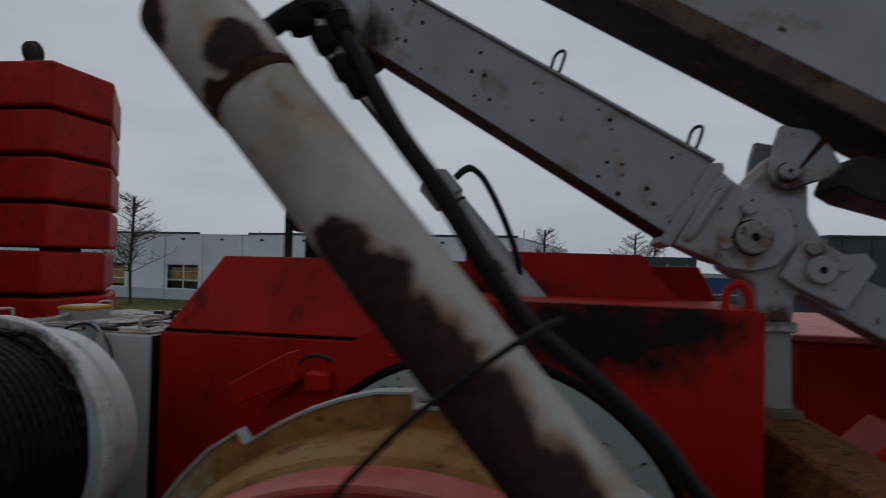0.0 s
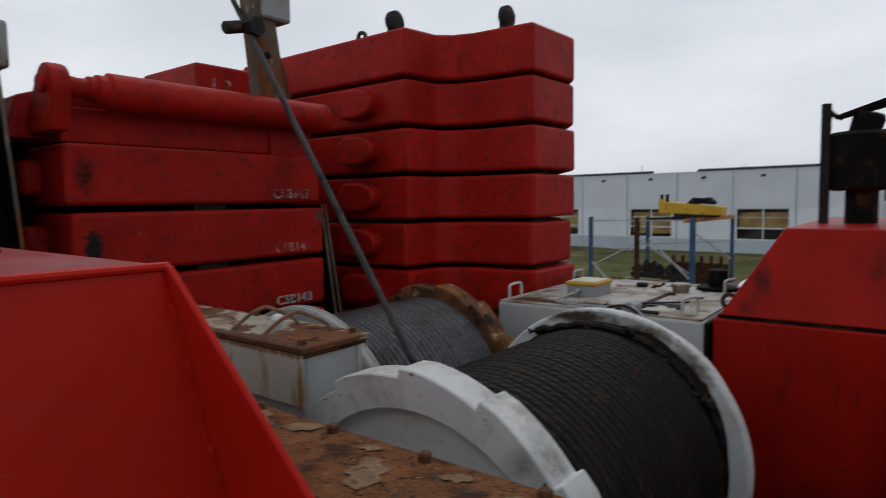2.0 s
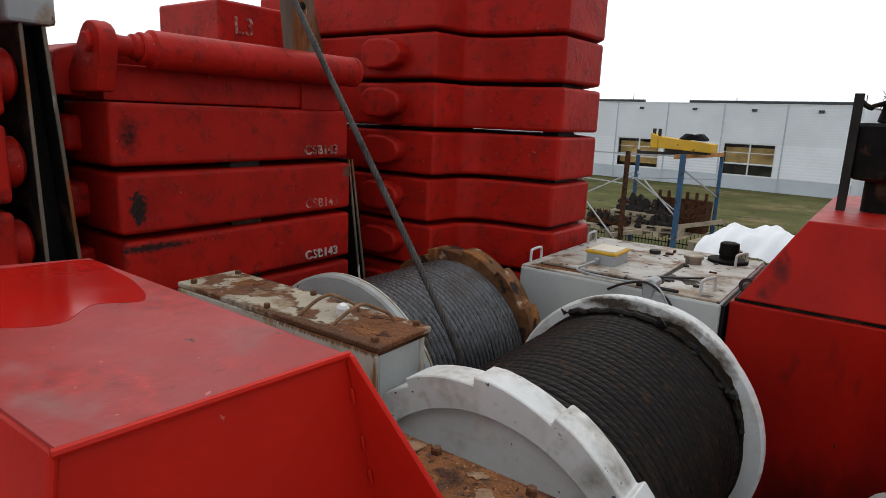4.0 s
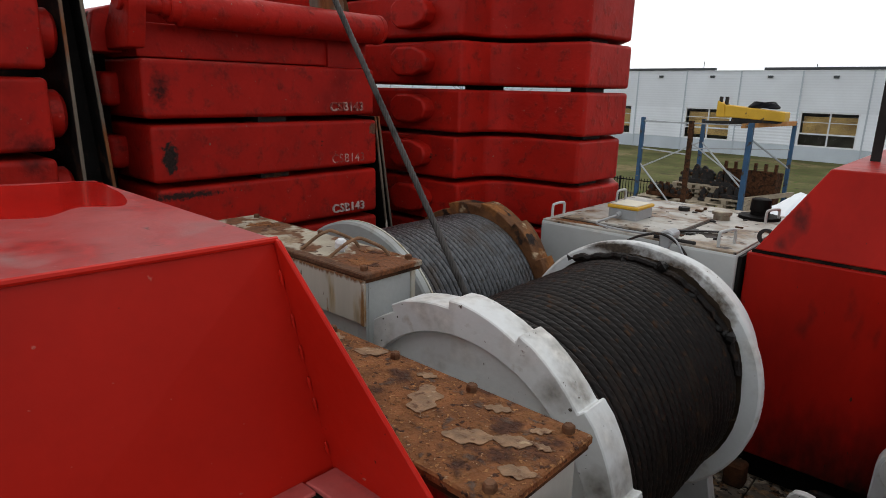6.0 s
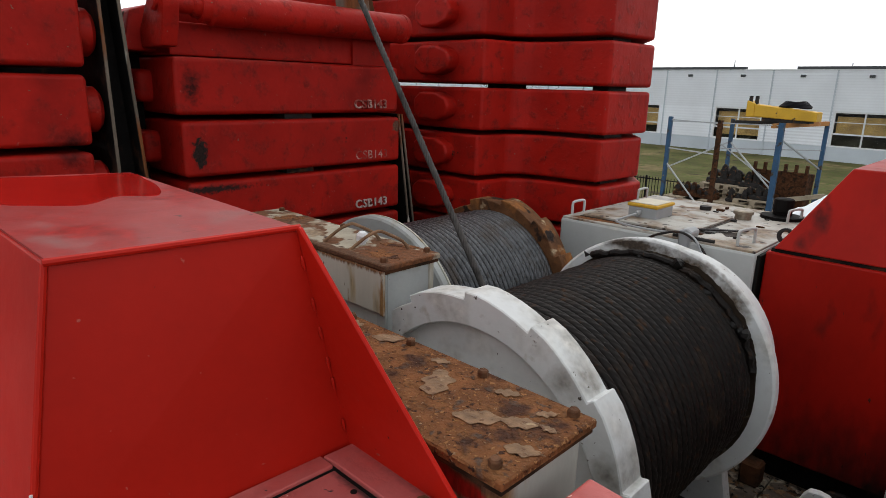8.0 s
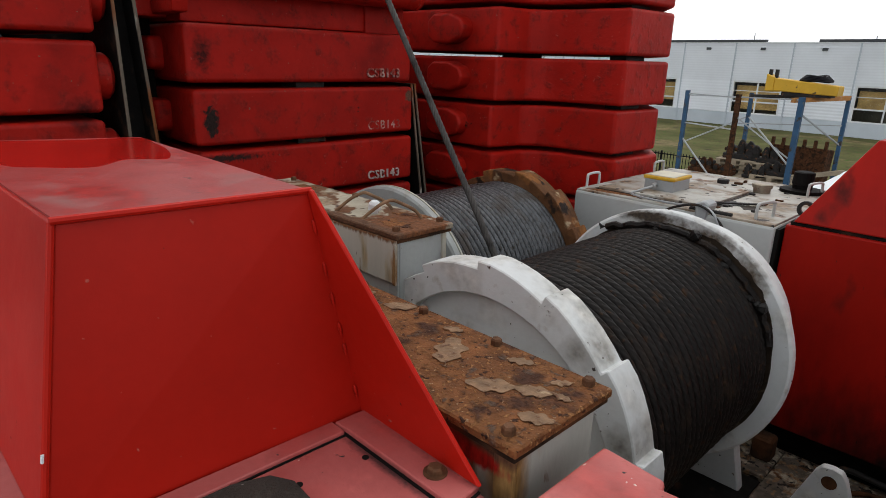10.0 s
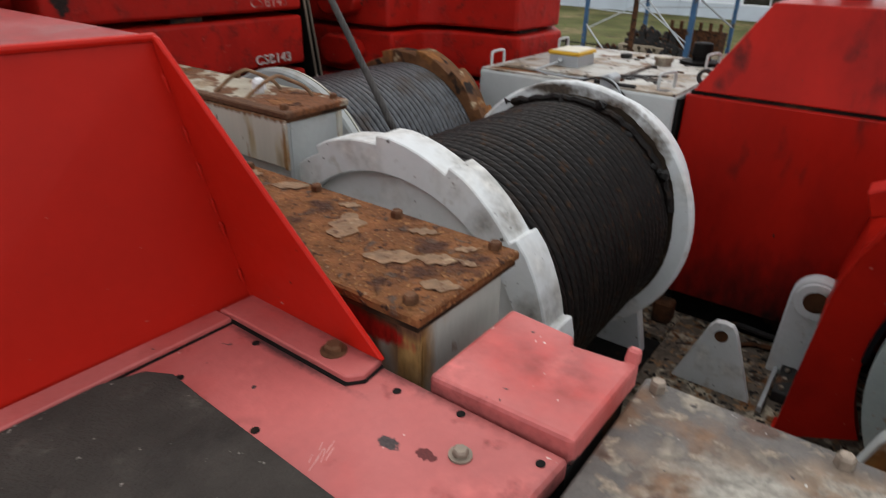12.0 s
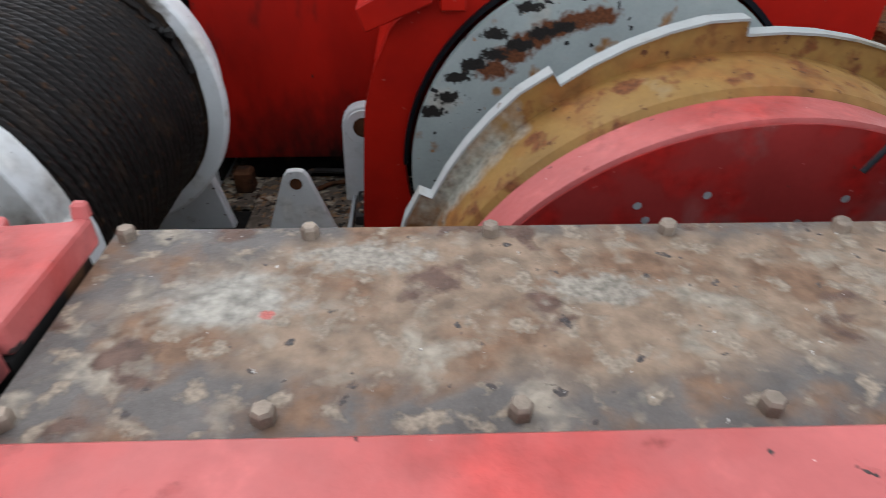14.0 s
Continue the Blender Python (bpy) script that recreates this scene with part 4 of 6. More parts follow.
for k in range(46):
    ang = radians(14 + k * 2.35)
    lift = 0.402 + trnd.uniform(-0.003, 0.004) + (0.012 if k > 42 else 0.0)
    tail.append((X1 + lift * math.cos(ang), 1.898 - 0.010 * (k / 45) ** 2 + trnd.uniform(-0.003, 0.003), Z1 + lift * math.sin(ang)))
part("rope_tail", tube(tail, 0.0125, 8, steps=2), M_ROPE, winch1, "loose last turn of rope caked with grease")
for k in range(5):
    e = Vector(tail[-1])
    part("frayed_wire", tube([e, e + Vector((-0.012, -0.002 * k, 0.001 * (k - 3))), e + Vector((-0.020 - 0.005 * k, 0.006 * (k - 2), 0.003 * (k - 3)))], 0.0026, 5, steps=3), M_GREASE, winch1, "frayed black rope end")
for k in (8, 9, 10, 17, 25, 26, 34):
    p = Vector(tail[k])
    part("grease_lump", rings([(0, 0.006), (0.006, 0.014), (0.022, 0.015 + 0.004 * (k % 3)), (0.034, 0.007)], p + Vector((0, -0.012, 0)), (math.sin(k), 0.5, math.cos(k)), 7), M_GREASE, winch1, "lump of black grease")


RAGGED = [0.0]
for k in range(299):
    RAGGED.append(0.8 * RAGGED[-1] + trnd.uniform(-0.0022, 0.0026))


def smear(t):
    hump = max(0.0, math.sin(radians((t - 8) * 180 / 92))) if 8 < t < 100 else 0.0
    return 0.404 + 0.022 * hump + RAGGED[int(t * 300 / 360) % 300] * (0.25 + hump)


part("grease_band", ring_plate(X1, Z1, 1.9105, 1.9152, 0.37, 0.42, 300, 0, 360, smear), M_DIRTY, winch1, "brown grease smeared on the flange")
part("bearing_stand", bearing(X1, Z1, 2.22, 2.27), M_WHITE, winch1)
part("bearing_stand", bearing(X1, Z1 - 0.1, 0.80, 0.85), M_WHITE, winch1)

# bright steel drum behind
X2, Z2 = -2.815, 3.892
winch2 = thing("rope_winch", (X2, 1.8, 3.25), "winch drum wound with bright grey steel wire rope", "winch")
part("ratchet_ring", ratchet_ring(X2, Z2, 2.215, 2.315, 0.36, 0.436, 0.460, 14, 8.0, 1, 0.004), M_BROWN, winch2, "brown rusted saw-toothed ratchet ring", 30)
part("flange", rings([(0, 0.455), (0.006, 0.464), (0.03, 0.464), (0.036, 0.455)], (X2, 1.475, Z2), (0, 1, 0), 96), M_BOXCLEAN, winch2, "dirty white flange with a rusty rim", 30)
part("flange_rim", ring_plate(X2, Z2, 1.509, 1.516, 0.40, 0.466, 96), M_DRIP, winch2)
part("core", rod((X2, 1.49, Z2), (X2, 2.25, Z2), 0.33, 48), M_DARK, winch2)
rope_part(wound_rope(X2, Z2, 1.520, 2.218, 0.400, 0.0268, 8, lay=-1), M_WIRE, winch2, "bright grey steel wire rope in turns")
part("bearing_stand", bearing(X2, Z2, 2.42, 2.47), M_DARK, winch2)
part("bearing_stand", bearing(X2, Z2 - 0.05, 1.36, 1.41), M_BOXSIDE, winch2)
part("axle", rod((X2, 1.38, Z2), (X2, 2.45, Z2), 0.08, 24), M_DARK, winch2)

# ochre drum with its red cover
X3, Z3 = -0.18, 3.640
winch3 = thing("rope_winch", (X3, 1.5, 3.25), "large winch with an ochre rusted ratchet flange and red cover", "winch")
part("ratchet_plate", ratchet_ring(X3, Z3, 1.235, 1.262, 0.50, 0.684, 0.714, 12, 90.5, -1, 0.0), M_OCHRE, winch3, "ochre and rust stained saw-toothed flange")
part("rim", ratchet_ring(X3, Z3, 1.229, 1.268, -0.0050, 0.688, 0.717, 12, 90.5, -1, 0.0), M_BOXCLEAN, winch3, "worn white rim")
part("drum_ring", rings([(0, 0.618), (0.012, 0.634), (0.03, 0.640), (0.15, 0.655)], (X3, 1.095, Z3), (0, 1, 0), 96), M_OCHRE, winch3, "ochre drum edge", 30)
part("cover_disc", rings([(0, 0.612), (0.004, 0.621), (0.095, 0.622), (0.10, 0.615)], (X3, 0.998, Z3), (0, 1, 0), 120), M_DECK, winch3, "red round brake cover faded on top", 30)
part("cover_face", rings([(0, 0.612), (0.004, 0.612)], (X3, 0.995, Z3), (0, 1, 0), 120), M_BOXTOP, winch3)
for cx, cz in ((-0.42, 4.10), (-0.40, 4.07), (-0.30, 4.12), (-0.12, 4.06), (-0.05, 4.11)):
    part("chip", rings([(0, 0.008), (0.001, 0.006)], (cx, 0.9935, cz), (0, 1, 0), 7), M_GALV, winch3, "bare metal chip")
part("core", rod((X3, 1.26, Z3), (X3, 1.99, Z3), 0.36, 48), M_DARK, winch3)
part("back_flange", rings([(0, 0.655), (0.03, 0.655)], (X3, 2.0, Z3), (0, 1, 0), 96), M_MARKED, winch3, "grey flange daubed with black grease")


part("bearing_stand", bearing(X3, Z3 - 0.1, 0.90, 0.96), M_RED, winch3)

# red arch guard of the ochre drum and the housing beside it
arch = thing("winch_guard", (-0.2, 2.1, 3.25), "red painted steel arch guard over the large winch", "machine guard")
outline = [(-1.03, 3.25), (-1.005, 3.65), (-0.99, 3.843), (-0.955, 3.97), (-0.887, 4.117), (-0.598, 4.331), (-0.341, 4.484), (0.655, 4.478), (0.655, 3.25), (0.50, 3.25)]


def arch_plate(y0, y1, r_in, a0, a1, n):
    """The plate between the round opening and the straight-sided outline."""
    bm = B()
    cols = []
    for i in range(n + 1):
        t = radians(a0 + (a1 - a0) * i / n)
        co, si = math.cos(t), math.sin(t)
        best = 9.0
        for p, q in zip(outline, outline[1:]):
            ex, ez = q[0] - p[0], q[1] - p[1]
            den = co * ez - si * ex
            if abs(den) < 1e-9:
                continue
            px, pz = p[0] - X3, p[1] - Z3
            f, g = (px * ez - pz * ex) / den, (px * si - pz * co) / den
            if f > 0 and -1e-6 <= g <= 1 + 1e-6:
                best = min(best, f)
        cols.append([bm.verts.new((X3 + r * co, y, Z3 + r * si)) for r, y in ((r_in, y0), (best, y0), (best, y1), (r_in, y1))])
    for p, q in zip(cols, cols[1:]):
        for k in range(4):
            bm.faces.new((p[k], p[(k + 1) % 4], q[(k + 1) % 4], q[k]))
    return bm


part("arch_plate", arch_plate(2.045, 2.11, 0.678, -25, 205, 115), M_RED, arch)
part("roof", prism([(-1.005, 3.65), (-0.955, 3.98), (-0.887, 4.117), (-0.341, 4.484), (0.655, 4.478), (0.655, 4.45), (-0.33, 4.455), (-0.86, 4.10), (-0.925, 3.96), (-0.975, 3.65)], "y", 2.113, 2.56, 0.004), M_RED, arch)
part("seal", ring_plate(X3, Z3, 2.03, 2.052, 0.668, 0.684, 72, 0, 180), M_HOSE, arch)
part("hinge_block", hexa([(-0.965, 1.965, 4.115), (-0.762, 1.965, 4.20), (-0.762, 2.07, 4.20), (-0.965, 2.07, 4.115), (-0.992, 1.965, 4.185), (-0.792, 1.965, 4.295), (-0.792, 2.07, 4.295), (-0.992, 2.07, 4.185)], 0.005), M_RED, arch)
part("latch", tube([(-0.79, 2.03, 4.235), (-0.75, 2.03, 4.275), (-0.70, 2.03, 4.28), (-0.665, 2.04, 4.265)], 0.007, 6), M_DARK, arch)
part("catch", box(-0.74, -0.66, 1.99, 2.045, 4.17, 4.23, 0.006), M_RED, arch)
part("hook", tube([(-0.51, 2.09, 4.36), (-0.53, 2.09, 4.41), (-0.545, 2.09, 4.425)], 0.007, 6), M_RED, arch)
part("lug", tube([(0.57, 2.15, 4.47), (0.575, 2.15, 4.53), (0.61, 2.15, 4.555), (0.635, 2.15, 4.53), (0.64, 2.15, 4.47)], 0.013, 8), M_RED, arch)
part("side_panel", box(0.645, 0.66, 2.11, 2.56, 3.25, 4.46), M_RED, arch)

rnd0 = random.Random(77)
# ---- engine hood, exhaust, tank ----
hood = thing("engine_hood", (-0.6, 3.2, 3.25), "red sheet-steel engine hood with sloping sides", "engine hood")
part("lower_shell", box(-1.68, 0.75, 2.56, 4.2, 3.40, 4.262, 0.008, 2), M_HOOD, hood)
# black block added to fill the hood's dark gap above the floor
part("sump", box(-1.60, 0.70, 2.66, 4.1, 3.25, 3.40), M_BLACK, hood, "black block filling the gap below the hood")
part("seam", box(-1.665, 0.74, 2.572, 4.19, 4.262, 4.276), M_BLACK, hood)
part("upper_shell", hexa([(-1.655, 2.562, 4.276), (0.74, 2.562, 4.276), (0.74, 4.2, 4.276), (-1.655, 4.2, 4.276), (-1.462, 2.702, 4.605), (0.60, 2.702, 4.605), (0.60, 4.05, 4.605), (-1.462, 4.05, 4.605)], 0.006, 2), M_HOOD, hood)
part("raised_shell", prism([(-0.313, 4.445), (-0.313, 4.650), (0.37, 4.645), (0.53, 4.445)], "y", 2.56, 3.6, 0.006), M_HOOD, hood)
part("ring_bolt", ring_plate(-1.63, 4.325, 2.60, 2.615, 0.018, 0.032, 20), M_DARK, hood)

exhaust = thing("exhaust_stack", (-1.28, 3.40, 4.60), "sooty black exhaust stack with a round muffler", "exhaust")
part("muffler", rings([(0, 0.11), (0.012, 0.132), (0.235, 0.136), (0.25, 0.12)], (-1.296, 3.41, 4.745), (0, 0, 1), 36), M_BLACK, exhaust, "", 40)
part("pipe", rod((-1.296, 3.41, 4.60), (-1.296, 3.41, 4.75), 0.062, 24), M_BLACK, exhaust)
part("outlet", rings([(0, 0.058), (0.07, 0.062), (0.085, 0.055)], (-1.296, 3.41, 4.99), (0.25, 0.1, 1), 24), M_BLACK, exhaust)
part("flap", hexa([(-1.381, 3.36, 5.06), (-1.211, 3.39, 5.10), (-1.211, 3.47, 5.10), (-1.381, 3.45, 5.06), (-1.381, 3.36, 5.075), (-1.211, 3.39, 5.135), (-1.211, 3.47, 5.135), (-1.381, 3.45, 5.075)], 0.004), M_BLACK, exhaust)
part("post", box(-1.447, -1.41, 3.325, 3.355, 4.60, 5.12, 0.003), M_DARK, exhaust)
part("arm", tube([(-1.43, 3.34, 5.10), (-1.40, 3.37, 5.07), (-1.375, 3.39, 5.06)], 0.012, 6), M_DARK, exhaust)
part("drain", rod((-1.200, 3.36, 4.70), (-1.200, 3.36, 4.75), 0.014, 10), M_BLACK, exhaust)
exhaust.location += Vector((0.036, -0.12, 0.0))

def bar_flat(p, q, w):
    """A thin flat bar lying between two points."""
    p, q = Vector(p), Vector(q)
    n = Vector((q.y - p.y, p.x - q.x, 0)).normalized() * w / 2
    h = Vector((0, 0, 0.006))
    return hexa([p - n, p + n, q + n, q - n, p - n + h, p + n + h, q + n + h, q - n + h])


tank = thing("oil_tank", (-2.17, 3.0, 3.25), "white painted hydraulic oil tank with a stained top", "tank")
part("body", box(-2.637, -1.705, 2.528, 3.55, 3.25, 4.248, 0.012, 2), M_TANK, tank)
part("top_plate", box(-2.630, -1.712, 2.535, 3.543, 4.244, 4.2555, 0.002), M_TANKTOP, tank, "stained tank top")
part("hatch", box(-2.56, -2.02, 2.62, 3.14, 4.2555, 4.267, 0.002), M_TANKTOP, tank)
part("hatch_seal", box(-2.575, -2.005, 2.605, 3.155, 4.2545, 4.258), M_DIRTY, tank)
part("front_cover", box(-1.704, -1.690, 2.54, 3.0, 3.3, 4.24), M_BLACK, tank)
for hx, hy, dx in ((-2.62, 2.66, 0.0), (-2.60, 3.32, 0.0), (-1.80, 2.64, 0.03), (-1.80, 3.32, 0.03)):
    part("handle", u_handle((hx, hy - 0.055, 4.25), (hx + dx, hy + 0.055, 4.25), 0.068, 0.0068), M_TANK, tank, "bent rod handle")
part("filler_cap", rings([(0, 0.04), (0.025, 0.04), (0.027, 0.048), (0.042, 0.048), (0.046, 0.04)], (-1.99, 3.20, 4.2555), (0, 0, 1), 20), M_BRASS, tank, "worn brass filler cap")
part("breather", rings([(0, 0.10), (0.016, 0.10), (0.02, 0.045), (0.04, 0.045), (0.042, 0.05), (0.10, 0.047), (0.105, 0.036)], (-1.86, 3.38, 4.2555), (0, 0, 1), 24), M_BLACK, tank, "black breather filter")
part("cap_bolt", rings([(0, 0.03), (0.02, 0.03)], (-2.22, 3.30, 4.2555), (0, 0, 1), 12), M_DARK, tank)
part("strap_plate", flake(-2.02, 2.80, 4.2555, 0.055, 0.08, 31, 0.5), M_GREASE, tank, "black greasy rag")
part("strap_plate", flake(-1.90, 2.78, 4.2555, 0.04, 0.06, 33, 0.9), M_DIRTY, tank, "brown grease stain")
part("strap", bar_flat((-2.06, 2.70, 4.262), (-1.86, 2.86, 4.262), 0.02), M_DARK, tank)
part("clip", prism([(-2.02, 4.20), (-1.985, 4.20), (-1.965, 4.29), (-1.99, 4.305), (-2.03, 4.29)], "y", 2.515, 2.60, 0.006), M_GALV, tank)
for k in range(12):
    part("bolt", hexbolt(-2.54 + 0.1 * (k % 6), 2.64 if k < 6 else 3.12, 4.263, 0.008, 0.008, False), M_BOLT, tank)

for k in range(14):
    cx, cy = rnd0.uniform(-2.2, -1.8), rnd0.uniform(2.62, 3.45)
    part("scrap_bit", box(cx, cx + rnd0.uniform(0.01, 0.04), cy, cy + rnd0.uniform(0.01, 0.03), 4.2555, 4.2555 + rnd0.uniform(0.004, 0.012), 0.001), M_DARK if k % 3 else M_RUSTY, tank, "loose rusty scrap")
part("hinge", rod((-2.06, 2.545, 4.262), (-1.88, 2.545, 4.262), 0.008, 8), M_DARK, tank)
part("edge_wear", prism([(-2.60, 2.56), (-2.48, 2.555), (-2.30, 2.58), (-2.16, 2.56), (-2.10, 2.60), (-2.35, 2.61), (-2.55, 2.60)], "z", 4.2556, 4.2566), M_RUSTTOP, tank, "rusty worn edge")
lampbox = thing("junction_box", (-2.31, 2.86, 4.263), "grey junction box with a yellow rimmed lid on the tank", "junction box")
part("case", box(-2.395, -2.245, 2.76, 2.94, 4.263, 4.318, 0.006, 2), M_GALV, lampbox)
part("lid", box(-2.401, -2.239, 2.754, 2.946, 4.318, 4.334, 0.004), M_YELLOW, lampbox, "yellow lid rim")
part("lid_top", box(-2.388, -2.252, 2.767, 2.933, 4.334, 4.338, 0.002), M_CREAM, lampbox, "cream lid")
part("gland", rod((-2.33, 2.752, 4.295), (-2.33, 2.72, 4.29), 0.012, 10), M_GALV, lampbox)
single("cable", tube([(-2.33, 2.72, 4.29), (-2.36, 2.66, 4.275), (-2.36, 2.58, 4.268), (-2.25, 2.545, 4.266), (-2.10, 2.54, 4.268), (-2.0, 2.52, 4.285), (-1.93, 2.50, 4.25), (-1.90, 2.497, 4.16), (-1.93, 2.495, 4.05)], 0.0055, 8), M_GALV,
       "thin grey cable looping over the tank edge", "cable")
single("cable", tube([(-2.18, 2.522, 4.22), (-2.10, 2.50, 4.265), (-2.0, 2.505, 4.285), (-1.90, 2.50, 4.22), (-1.86, 2.498, 4.10), (-1.87, 2.50, 3.95)], 0.0055, 8), M_DARK, "dark cable hanging down the tank front", "cable")

# ---- lugs on the floor ----
def lug(x, y, z0, w, h, material, label):
    o = thing("lifting_lug", (x, y, z0), label, "lug")
    hole = [(x + 0.022 * math.cos(q * 0.5236), z0 + h - 0.05 + 0.022 * math.sin(q * 0.5236)) for q in range(12)]
    pts = [(x - w, z0), (x - w * 0.32, z0 + h - 0.03), (x - 0.03, z0 + h - 0.005), (x, z0 + h), (x + 0.03, z0 + h - 0.005), (x + w * 0.32, z0 + h - 0.03), (x + w, z0)]
    part("plate", prism(pts, "y", y, y + 0.03, 0.003), material, o)
    part("eye_hole", rings([(0, 0.024), (0.001, 0.024)], (x, y - 0.0015, z0 + h - 0.055), (0, 1, 0), 16), M_RUSTY, o)
    return o


lug(-1.275, 2.13, 3.25, 0.15, 0.315, M_WHITE, "white painted steel lug on the grimy floor")
lugb = thing("lifting_lug", (-1.05, 2.42, 3.25), "grey rounded steel lug with a round hole", "lug")
part("plate", prism([(-1.13, 3.25)] + [(-1.032 + 0.088 * math.cos(radians(t)), 3.62 + 0.088 * math.sin(radians(t))) for t in range(180, -1, -15)] + [(-0.935, 3.25)], "y", 2.40, 2.46, 0.006), M_WHITE, lugb)
part("boss", ring_plate(-1.032, 3.62, 2.385, 2.40, 0.043, 0.072, 28), M_WHITE, lugb)
part("eye_hole", rings([(0, 0.045), (0.001, 0.045)], (-1.032, 2.388, 3.62), (0, 1, 0), 20), M_RUSTY, lugb)
single("floor_plate", box(-1.52, -1.0, 1.95, 2.62, 3.25, 3.275, 0.004), M_FLOORP, "flaking steel floor plate between the winches", "floor plate")
single("floor_plate", box(-1.80, -1.525, 2.36, 2.62, 3.25, 3.275, 0.004), M_FLOORP, "flaking steel floor plate behind the drum flange", "floor plate")
# flat black sheet lying just above floor level
single("oil_tray", box(-1.80, -1.53, 1.85, 2.35, 3.25, 3.256, 0.002), M_BLACK, "thin black tray lying on the winch floor", "tray")
valve = thing("valve_strip", (-1.05, 2.35, 3.275), "greasy steel strip with small bolts beside the red guard", "bracket")
part("strip", box(-1.10, -1.085, 2.10, 2.58, 3.275, 3.30, 0.002), M_GALV, valve)
part("block", box(-1.075, -1.02, 2.20, 2.52, 3.275, 3.32, 0.004), M_DARK, valve)
for k in range(5):
    part("bolt", hexbolt(-1.05, 2.23 + 0.065 * k, 3.32, 0.010, 0.012, False, k), M_BOLT, valve)
single("pipe_run", tube([(-1.33, 2.48, 3.275), (-1.32, 2.57, 3.30), (-1.29, 2.60, 3.315), (-1.15, 2.59, 3.315), (-1.0, 2.60, 3.315)], 0.012, 8), M_DARK, "thin dark hydraulic pipe along the floor", "pipe")
single("pipe_run", tube([(-1.28, 2.46, 3.287), (-1.20, 2.53, 3.287), (-1.08, 2.54, 3.29), (-0.98, 2.52, 3.29)], 0.010, 8), M_RUSTY, "thin rusty hydraulic pipe along the floor", "pipe")
single("floor_block", box(-1.62, -1.54, 2.46, 2.54, 3.275, 3.38, 0.01), M_RUSTY, "small rusty steel block beside the drum flange", "block")


# ---- counterweight slabs ----
def text_bars(parent, word, x, y, z, size, worn=False):
    cu = bpy.data.curves.new("cast_text", "FONT")
    cu.body, cu.size, cu.extrude, cu.bevel_depth, cu.space_character = word, size, 0.004, 0.0008, 1.12
    ob = bpy.data.objects.new("cast_text", cu)
    scene.collection.objects.link(ob)
    ob.matrix_world = Matrix.Translation((x, y, z)) @ Euler((radians(90), 0, radians(90))).to_matrix().to_4x4()
    dg = bpy.context.evaluated_depsgraph_get()
    me = bpy.data.meshes.new_from_object(ob.evaluated_get(dg))
    m = Matrix.Translation((x, y, z)) @ Euler((radians(90), 0, radians(90))).to_matrix().to_4x4()
    me.transform(m)
    bpy.data.objects.remove(ob)
    me.materials.clear()
    me.materials.append(M_CASTP if worn else M_CASTW)
    t = new("cast_text", me)
    t.parent = parent
    t.matrix_parent_inverse = Matrix.Translation(-Vector(parent.location))
    t["label"] = "raised cast lettering"
    return t


M_CASTP = mat("letter_worn", (0.50, 0.40, 0.36), 0.55, var=0.3, scale=40, bump=0.3, spots=[((0.15, 0.02, 0.015), 25, 0.62, 0.68, 0.6, 4)])
M_CASTW = mat("letter_red", (0.26, 0.04, 0.03), 0.55, var=0.3, scale=40, bump=0.3, spots=[((0.42, 0.26, 0.22), 25, 0.46, 0.56, 0.6, 4)])
PITCH, SLAB_H = 0.2605, 0.236

def slab(shape, z_top, label, jig=(0, 0), height=SLAB_H, group="counterweight slabs"):
    cx, cy = sum(q[0] for q in shape) / len(shape) + jig[0], sum(q[1] for q in shape) / len(shape) + jig[1]
    o = thing("counterweight_slab", (cx, cy, z_top - height), label, "counterweight", group)
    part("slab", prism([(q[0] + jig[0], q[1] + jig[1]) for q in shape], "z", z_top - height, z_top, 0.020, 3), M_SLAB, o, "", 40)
    return o


R_SHAPE = [(-4.75, 2.63), (-3.265, 2.60), (-3.235, 2.83), (-3.17, 2.90), (-3.05, 2.94), (-2.695, 2.965), (-2.680, 3.42), (-3.1, 4.0), (-4.75, 4.0)]
rnd = random.Random(5)
